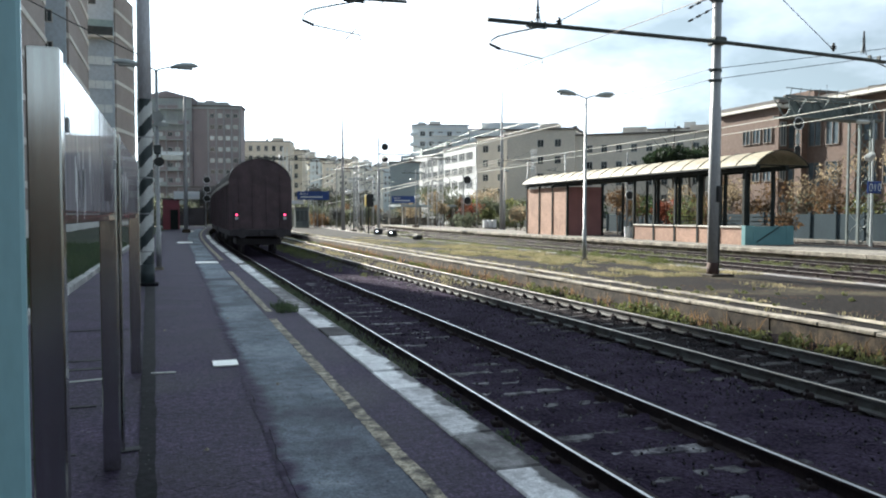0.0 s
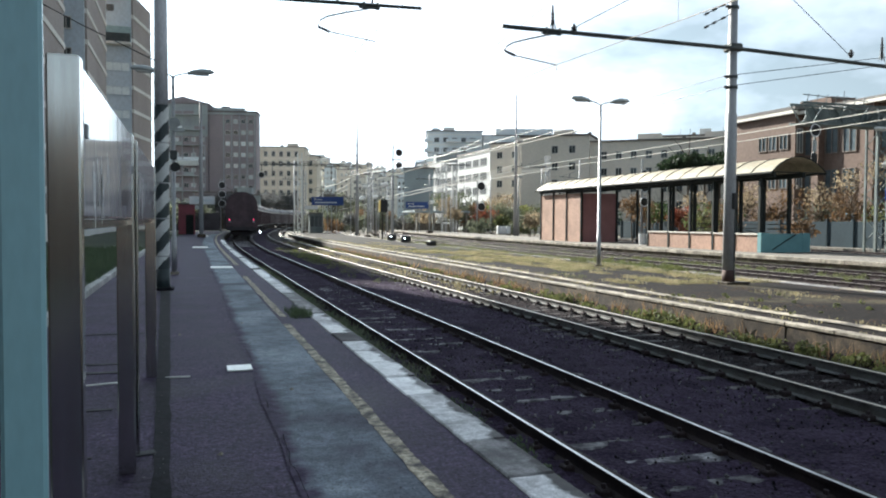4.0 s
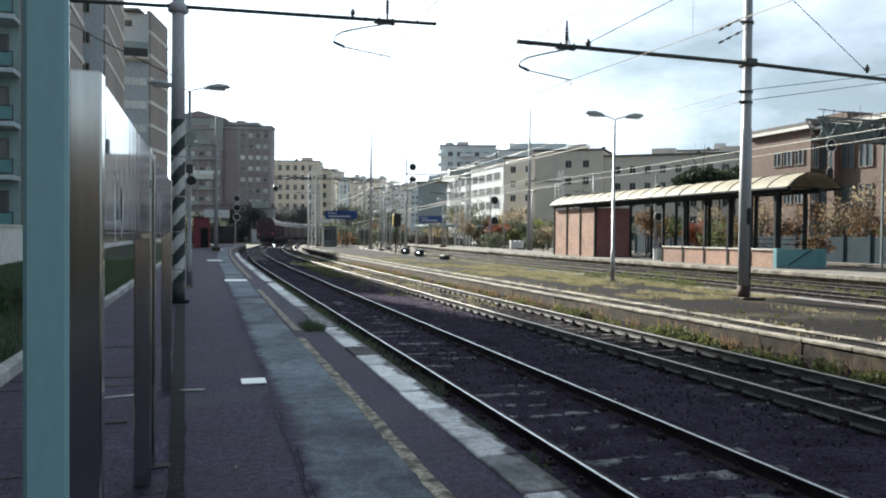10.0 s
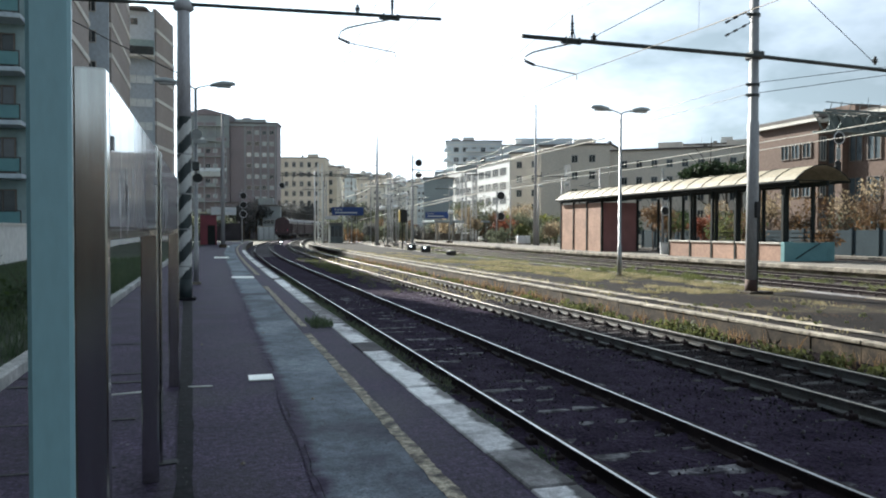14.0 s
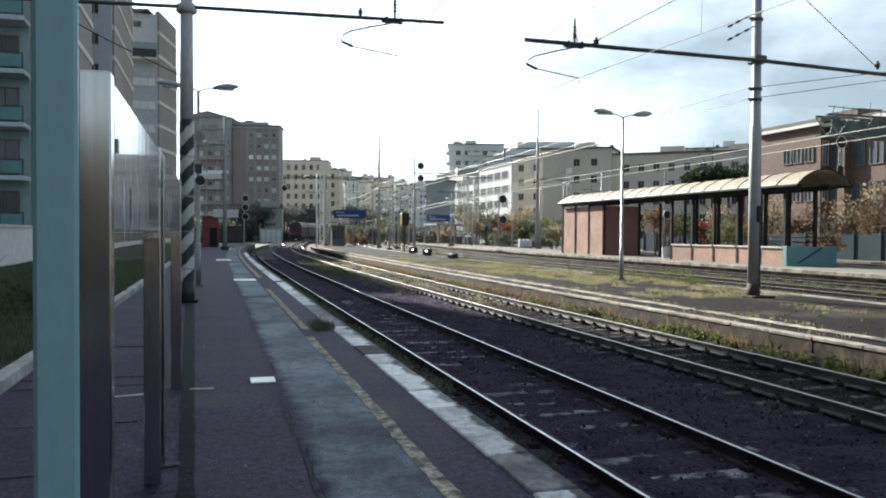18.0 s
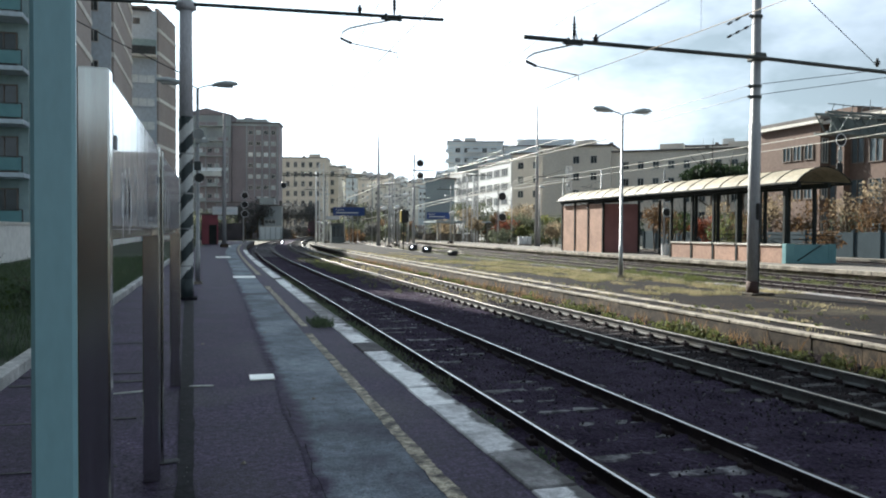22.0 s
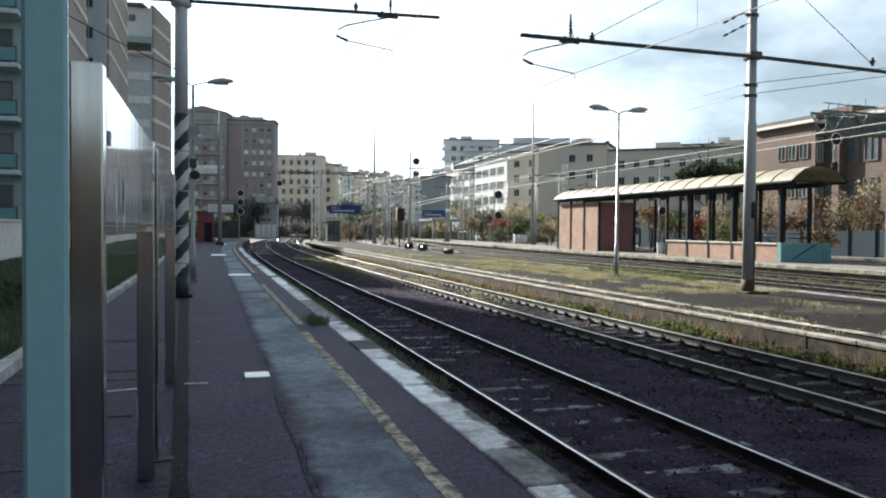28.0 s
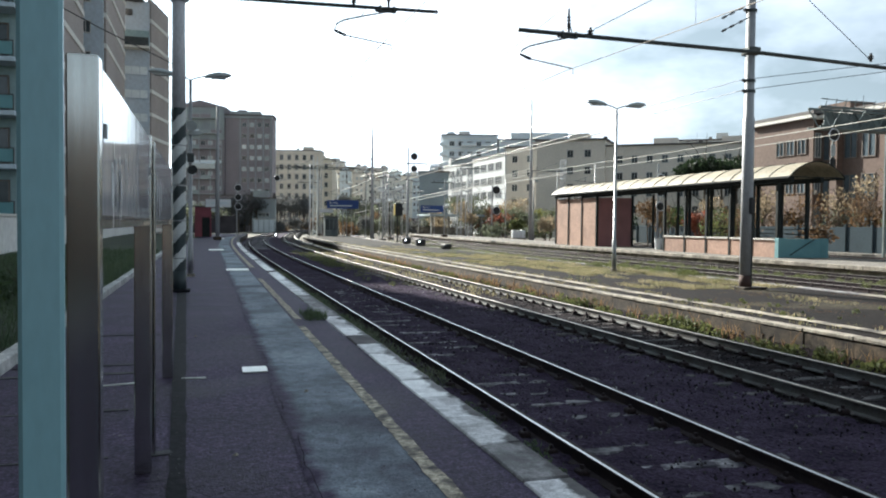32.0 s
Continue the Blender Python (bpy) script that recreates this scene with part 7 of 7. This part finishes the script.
for x, y, h, arms in ((25.5, 112.0, 8.6, [(2.6, 6.6)]), (32.4, 128.0, 9.0, [(-2.6, 6.8), (2.6, 6.8)]), (33.0, 148.0, 9.0, [(-2.8, 7.0)]), (40.6, 118.0, 9.2, [(-2.6, 6.8), (2.4, 6.8)]), (23.6, 146.0, 9.0, [(-2.6, 7.0)]), (43.4, 82.0, 8.8, [(-2.6, 6.6)]), (46.4, 118.0, 9.0, [(-2.6, 6.6)]), (33.6, 136.0, 8.6, [(-2.6, 6.8)])):
    arm_mast("slender grey mast with a bracket arm among the tracks", x, y, h, arms)
for x, y, h in ((23.4, 101.0, 6.6), (31.8, 118.0, 7.0), (33.2, 99.0, 6.4)):
    tall_pole("slender lamp pole with two pale heads", x, y, h, 0.09, [(0.55, h - 0.3), (-0.55, h - 0.3)])

# signal gantry over the outer tracks
def gantry():
    th = thing("signal_gantry", "grey lattice signal gantry reaching over the outer tracks", "gantry", pose(0, 40.2, 0))
    x0, x1, z0, z1 = 36.5, 44.6, 7.9, 9.15
    for y in (-0.5, 0.5):
        for z in (z0, z1):
            part("chord", Mesh().box(((x0 + x1) / 2, y, z), (x1 - x0, 0.12, 0.14)), GANTRY_PAINT, th)
        me, n = Mesh(), 9
        for k in range(n):
            a, b = x0 + (x1 - x0) * k / n, x0 + (x1 - x0) * (k + 1) / n
            me.tube([(a, y, z0 if k % 2 else z1), (b, y, z1 if k % 2 else z0)], 0.04, 5)
        part("lattice_bracing", me, GANTRY_PAINT, th)
    part("walkway", Mesh().box(((x0 + x1) / 2, 0, z0 - 0.06), (x1 - x0, 1.1, 0.06)), GANTRY_PAINT, th)
    part("back_panel", Mesh().box(((x0 + x1) / 2 + 0.6, 0.58, (z0 + z1) / 2), (x1 - x0 - 1.4, 0.05, z1 - z0 - 0.2)), GANTRY_PAINT, th, "grey mesh panel")
    for k in range(7):
        xx = x0 + 0.3 + k * 0.75
        part("rail_post", Mesh().tube([(xx, -0.55, z1), (xx + 0.2, -0.55, z1 + 0.55)], 0.025, 5), GANTRY_PAINT, th)
    part("hand_rail", Mesh().tube([(x0, -0.55, z1 + 0.5), (x0 + 5.2, -0.55, z1 + 0.3)], 0.03, 5), GANTRY_PAINT, th)
    for xl in (42.75, 43.65):
        for y in (-0.45, 0.45):
            part("leg", Mesh().box((xl, y, 4.2), (0.13, 0.13, 9.6)), GANTRY_PAINT, th)
        me, z, s = Mesh(), -0.5, 1
        while z < 8.6:
            me.tube([(xl, -0.45 * s, z), (xl, 0.45 * s, z + 0.8)], 0.035, 4)
            z, s = z + 0.8, -s
        part("lattice_bracing", me, GANTRY_PAINT, th)
    me, z, s = Mesh(), -0.5, 1
    while z < 8.6:
        me.tube([(43.2 - 0.45 * s, -0.45, z), (43.2 + 0.45 * s, -0.45, z + 0.8)], 0.035, 4)
        z, s = z + 0.8, -s
    part("lattice_bracing", me, GANTRY_PAINT, th)
    part("hanger", Mesh().box((37.45, -0.6, 6.4), (0.12, 0.12, 3.0)), GANTRY_PAINT, th)
    signal_head(th, (37.3, -0.7, 7.4), 0.38)
    part("bracket", Mesh().box((37.42, -0.65, 6.45), (0.34, 0.1, 0.7), bevel=0.05), LAMP_SHELL, th)
    part("lower_signal", Mesh().box((37.3, -0.75, 5.55), (0.46, 0.3, 0.9), bevel=0.12), SIGNAL_BLACK, th, "black signal box")


gantry()


def words(text, parent, p, size):
    """White letters standing on a sign's face, read from -y."""
    cu = bpy.data.curves.new("lettering", "FONT")
    cu.body, cu.size, cu.extrude, cu.resolution_u = text, size, 0.004, 3
    tmp = bpy.data.objects.new("lettering", cu)
    me = bpy.data.meshes.new_from_object(tmp)
    bpy.data.objects.remove(tmp)
    me.materials.clear()
    me.materials.append(SIGN_WHITE)
    ob = part("lettering", me, None, parent, "white lettering")
    ob.matrix_basis = pose(p[0], p[1], p[2], 90, 0, 0)
    return ob


def name_sign(label, p0, p1, zb, zt, small=True, posts=(0.25, 0.75)):
    d = Vector((p1[0] - p0[0], p1[1] - p0[1], 0))
    th = thing("station_sign", label, "sign", Matrix.Translation((p0[0], p0[1], 0)) @ Matrix.Rotation(math.atan2(d.y, d.x), 4, "Z"), "station signs")
    W = d.length
    part("panel", Mesh().box((W / 2, 0, (zb + zt) / 2), (W, 0.08, zt - zb), bevel=0.01), SIGN_BLUE, th, "blue panel")
    words("Roma", th, (W * 0.08, -0.046, zb + (zt - zb) * 0.58), (zt - zb) * 0.42)
    part("lettering", Mesh().box((W * 0.45, -0.046, zb + (zt - zb) * 0.33), (W * 0.7, 0.01, (zt - zb) * 0.14)), FARGREY, th, "paler bar of lettering")
    for u in posts:
        part("post", Mesh().tube([(W * u, 0.08, 0), (W * u, 0.08, zt)], 0.055, 8), ZINC, th)
    if small:
        part("small_panel", Mesh().box((-W * 0.02, 0.1, zb - 0.28), (W * 0.42, 0.06, 0.42)), SIGN_WHITE, th, "white direction panel")
        part("post", Mesh().tube([(-W * 0.1, 0.14, 0), (-W * 0.1, 0.14, zb)], 0.05, 8), ZINC, th)
    return th


name_sign("blue station name sign on two posts", (14.0, 95.0), (17.7, 93.9), 3.4, 4.42, True, (0.5, 0.62))
name_sign("blue station name sign on the far platform", (28.9, 106.2), (32.0, 105.3), 3.3, 4.25, False, (0.45, 0.6))
sg = thing("platform_sign", "white platform sign on a grey post", "sign", pose(1.05, 78.0, 0))
part("panel", Mesh().box((0, 0, 3.42), (2.35, 0.12, 0.76), bevel=0.02), SIGN_WHITE, sg)
part("lettering", Mesh().box((0.1, -0.066, 3.42), (1.6, 0.01, 0.16)), FARGREY, sg, "grey bar of lettering")
part("post", Mesh().tube([(-0.2, 0.12, 0), (-0.2, 0.12, 3.6)], 0.07, 8), ZINC, sg)
part("clock_case", Mesh().tube([(-0.45, -0.02, 2.75), (-0.45, 0.1, 2.75)], 0.22, 14), LAMP_SHELL, sg)

# lamp post with a dark blue number board, by the gantry
lp = thing("yard_lamp", "lamp post with two pale heads and a blue board", "lamp post", pose(42.4, 38.4, 0))
part("pole", Mesh().tube([(0, 0, -0.4), (0, 0, 7.7)], [0.10, 0.06], 10), LAMP_SHELL, lp)
part("lamp_head", Mesh().box((-0.9, 0, 7.55), (0.9, 0.4, 0.25), bevel=0.1), LAMP_LENS, lp)
part("arm", Mesh().tube([(0, 0, 7.6), (-0.9, 0, 7.62)], 0.03, 6), ZINC, lp)
part("floodlight", Mesh().box((-0.35, -0.1, 5.35), (0.65, 0.4, 0.4), rot=Euler((0.4, -0.5, 0)).to_matrix(), bevel=0.06), LAMP_LENS, lp)
bd = part("board", Mesh().box((0.05, -0.12, 3.4), (1.15, 0.06, 0.78), bevel=0.01), SIGN_BLUE, lp, "blue board")
for dx in (-0.32, 0.40):
    ring = [(0.05 + dx + math.cos(a) * 0.13, -0.16, 3.4 + math.sin(a) * 0.22) for a in np.linspace(0, 2 * math.pi, 15)]
    part("lettering", Mesh().tube(ring, 0.04, 5, caps=False), FARGREY, bd, "pale ring of lettering")
part("lettering", Mesh().box((0.08, -0.16, 3.4), (0.07, 0.01, 0.44)), FARGREY, bd, "pale bar of lettering")

# cabinet signal and dwarf signals
cs = thing("cabinet_signal", "black and yellow cabinet signal on a dark post", "signal", pose(15.4, 64.0, 0))
part("post", Mesh().tube([(0, 0, 0), (0, 0, 2.3)], 0.06, 8), SIGNAL_BLACK, cs)
part("cabinet", Mesh().box((0.08, 0, 2.8), (0.64, 0.43, 1.08), bevel=0.05), SIGNAL_BLACK, cs)
part("side_panel", Mesh().box((-0.26, -0.02, 2.8), (0.05, 0.39, 0.95)), LAMP_YELLOW, cs, "yellow side")
for x, y in ((15.3, 60.4), (14.85, 54.5)):
    dw = thing("dwarf_signal", "low dark signal box with one lit white lens", "signal", pose(x, y, 0), "dwarf signals")
    part("case", Mesh().box((0, 0, 0.27), (0.70, 0.34, 0.46), bevel=0.06), SIGNAL_BLACK, dw)
    for dx in (-0.12,):
        part("lens", Mesh().tube([(dx, -0.165, 0.32), (dx, -0.195, 0.32)], 0.05, 12), LENS_LIT, dw, "glowing white lens")
    part("foot", Mesh().box((0, 0, 0.03), (0.5, 0.3, 0.06)), CONCRETE, dw)
dw = thing("dwarf_signal", "small dark box lying on the middle platform", "box", pose(14.75, 47.8, 0, 0, 0, 20))
part("case", Mesh().box((0, 0, 0.16), (0.55, 0.5, 0.32), bevel=0.06), SIGNAL_BLACK, dw)
part("slab", Mesh().box((0.9, 0.6, 0.06), (0.9, 0.5, 0.12), bevel=0.02), CONCRETE, dw)
for k in range(3):
    wb = thing("relay_cabinet", "white relay cabinet beside the far platform", "cabinet", pose(34.6 + k * 0.55, 85.2, 0), "relay cabinets")
    part("case", Mesh().box((0, 0, 0.5), (0.5, 0.45, 1.0), bevel=0.03), SIGN_WHITE, wb)
    part("door", Mesh().box((0, -0.235, 0.5), (0.42, 0.02, 0.85), bevel=0.005), SIGN_WHITE, wb)
    part("plinth", Mesh().box((0, 0, -0.15), (0.6, 0.55, 0.5)), CONCRETE, wb)
lb = thing("litter_bin", "small white bin near the shelter", "bin", pose(30.2, 47.6, 0))
part("body", Mesh().tube([(0, 0, 0), (0, 0, 0.75)], [0.24, 0.28], 12), SIGN_WHITE, lb)
part("rim", Mesh().tube([(0, 0, 0.75), (0, 0, 0.8)], 0.3, 12), ZINC, lb)
for x, y in ((31.0, 48.6), (31.6, 47.2)):
    bn = thing("bench", "low grey platform bench", "bench", pose(x, y, 0), "benches")
    part("seat", Mesh().box((0, 0, 0.45), (0.45, 1.5, 0.06), bevel=0.015), CONCRETE, bn)
    for dy in (-0.55, 0.55):
        part("leg", Mesh().box((0, dy, 0.21), (0.35, 0.08, 0.42)), DARK_STEEL, bn)

SHADE_WALL = surf("shade_dark_wall", (0.075, 0.068, 0.078), (0.045, 0.042, 0.050), 0.5, 6, 0.3, 0.9, bump=0.3)
RED_PAINT = surf("faded_red_paint", (0.24, 0.05, 0.07), (0.19, 0.042, 0.058), 1.0, 20, 0.1, 0.5, bump=0.05)
# red hut and low walls at the end of the near platform
ht = thing("platform_hut", "small red-painted hut at the platform's end", "hut", pose(-0.4, 88.6, 0))
part("wall", Mesh().box((0, 0, 1.6), (1.7, 2.2, 3.2), bevel=0.02), RED_PAINT, ht)
part("roof", Mesh().box((0, 0, 3.28), (2.4, 2.6, 0.16), bevel=0.02), ROOFING, ht)
part("door", Mesh().box((0.3, -1.12, 1.05), (0.8, 0.06, 2.1)), SHELTER_STEEL, ht)
lw = thing("low_wall", "pale blue-grey painted low wall beside the bend", "wall", pose(13.2, 193.0, 0, 0, 0, -10))
part("wall", Mesh().box((0, 0, 0.75), (5.3, 0.3, 3.1), bevel=0.02), FARGREY, lw)
for k in range(5):
    part("pilaster", Mesh().box((-2.5 + k * 1.25, -0.17, 0.7), (0.16, 0.08, 2.9)), SHEDGREY, lw)
block("outbuilding", "small grey-green outbuilding behind the low wall", (10.7, 199.4), (16.3, 198.2), 7.6, 2.0, GABLE, 1, 3, 3.0, (1.0, 1.0), seed=71, first=4.0)
part("capping", Mesh().box((0, 0, 2.45), (5.6, 0.4, 0.1)), BAND, lw)
# Added dark wall: the houses' shaded ground floors are put into its colour.
ret = thing("retaining_wall", "added dark wall standing in for shaded ground floors", "wall")
part("wall", Mesh().box((-5.0, 178.0, 1.0), (22.0, 1.0, 3.6)), SHADE_WALL, ret)
part("capping", Mesh().box((-5.0, 178.0, 2.9), (22.3, 1.3, 0.2)), SHADE_WALL, ret)
hut = thing("platform_hut", "grey-green glazed waiting hut under the name sign", "hut", pose(14.7, 96.6, 0))
part("wall", Mesh().box((0, 0, 1.2), (1.6, 1.6, 2.4), bevel=0.03), GANTRY_PAINT, hut)
for k in range(3):
    part("window", Mesh().box((-0.5 + k * 0.5, -0.81, 1.45), (0.42, 0.03, 1.3)), GLASS_DARK, hut)
part("roof", Mesh().box((0, 0, 2.45), (2.0, 2.0, 0.12), bevel=0.02), ROOFING, hut)
sh2 = thing("station_canopy", "low grey canopy among the far tracks", "canopy", pose(37.0, 118.0, 0))
part("roof", Mesh().box((0, 0, 3.0), (9.0, 7.6, 0.3), bevel=0.05), SHEDGREY, sh2)
for dx in (-4.0, -1.3, 1.3, 4.0):
    part("post", Mesh().box((dx, -3.5, 1.2), (0.25, 0.25, 3.4)), CONCRETE, sh2)
part("wall", Mesh().box((0, 3.5, 0.3), (9.0, 0.2, 1.6)), CONCRETE, sh2)

FENCE_GREY = surf("dull_blue_grey_panel", (0.050, 0.068, 0.080), (0.038, 0.052, 0.062), 0.5, 12, 0.15, 0.9, bump=0.1, rnd=0.12, spec=0.1)
# fence of grey panels before the brick building
fence = thing("panel_fence", "grey-blue panel fence along the outer tracks", "fence")
for k in range(22):
    y = 24 + k * 2.5
    part("panel", Mesh().box((46.6, y, 0.55), (0.12, 2.36, 2.3), bevel=0.01), FENCE_GREY, fence)
    part("post", Mesh().box((46.55, y + 1.25, 0.62), (0.2, 0.16, 2.5)), FENCE_GREY, fence)
stripk = Mesh().box((44.4, 48.0, -0.42), (1.4, 60.0, 0.5))
tagged(part("kerb_strip", stripk, PAVING_PALE), "pale concrete strip below the fence", "kerb", kind="structure")

# spans across the far tracks
wire("span_wire", [(17.3, 83.8, 8.7), (13.95, 105.4, 9.3), (9.4, 114.0, 9.4)], 0.05, WIRE_DARK, "dark span wire across the tracks")
wire("span_wire", [(22.1, 86.8, 10.0), (35.3, 108.3, 11.2)], 0.03, WIRE_DARK, "dark span wire between signal and mast")

# litter and crumbs on the near platform
r = random.Random(41)
for x, y in ((-0.14, 11.2), (-0.55, 8.6), (0.75, 12.2), (0.2, 5.4), (0.9, 7.3)):
    a = r.uniform(0, 6)
    vs = [(x + math.cos(a + q) * r.uniform(0.012, 0.03), y + math.sin(a + q) * r.uniform(0.012, 0.03), 0.016) for q in (0, 1.3, 2.4, 3.6, 5.0)]
    c = Mesh().add(vs + [(x, y, 0.035)], [(i, (i + 1) % 5, 5) for i in range(5)])
    tagged(part("litter", c, CONCRETE), "small pale crumb of litter on the asphalt", "litter", "litter")

# broken slabs beside the notice boards
for x, y, w, d, rz, mt in ((-0.86, 6.3, 0.10, 0.5, 10, JOINT_GREY), (-0.32, 5.6, 0.2, 0.10, 15, JOINT_GREY), (-0.78, 8.1, 0.36, 0.05, 14, KERB), (-0.12, 8.25, 0.24, 0.05, -4, KERB)):
    sl = Mesh().box((0, 0, 0.003), (w, d, 0.010), bevel=0.003)
    ob = tagged(part("broken_slab", sl, mt), "thin broken paving piece lying on the platform", "paving", "broken slabs")
    ob.matrix_basis = pose(x, y, 0.004, 0, 0, rz)

# leafy shrubs in the garden behind the kerb
for i in range(7):
    tree("low dark green leafy shrub in the garden", -3.1 - r.uniform(0, 2.0), 8.6 + i * 2.3 + r.uniform(-.5, .5), r.uniform(0.8, 1.3), r.uniform(0.6, 0.95), r.choice([LEAF, GRASS_GREEN]), 160 + i, 900, 0.13, 0.03, name="shrub", z=-0.1)

UMBER = wall_mat("umber_plaster", (0.15, 0.108, 0.082), (0.115, 0.083, 0.063))
# unseen houses added behind the viewer: close that end, give shade and brown reflections
block("station_house", "unseen long brown building added behind the viewer to cast shade", (-8.0, -24.0), (-8.0, 19.0), 13.0, 10, UMBER, 3, 11, 3.8, (1.3, 2.0), seed=62)
block("station_house", "unseen low brown house added at the rear end for reflections", (2.0, -26.0), (-26.0, -26.0), 5.0, 10, UMBER, 1, 7, 3.6, (1.2, 2.0), seed=61)


def motions():
    move_train()


motions()
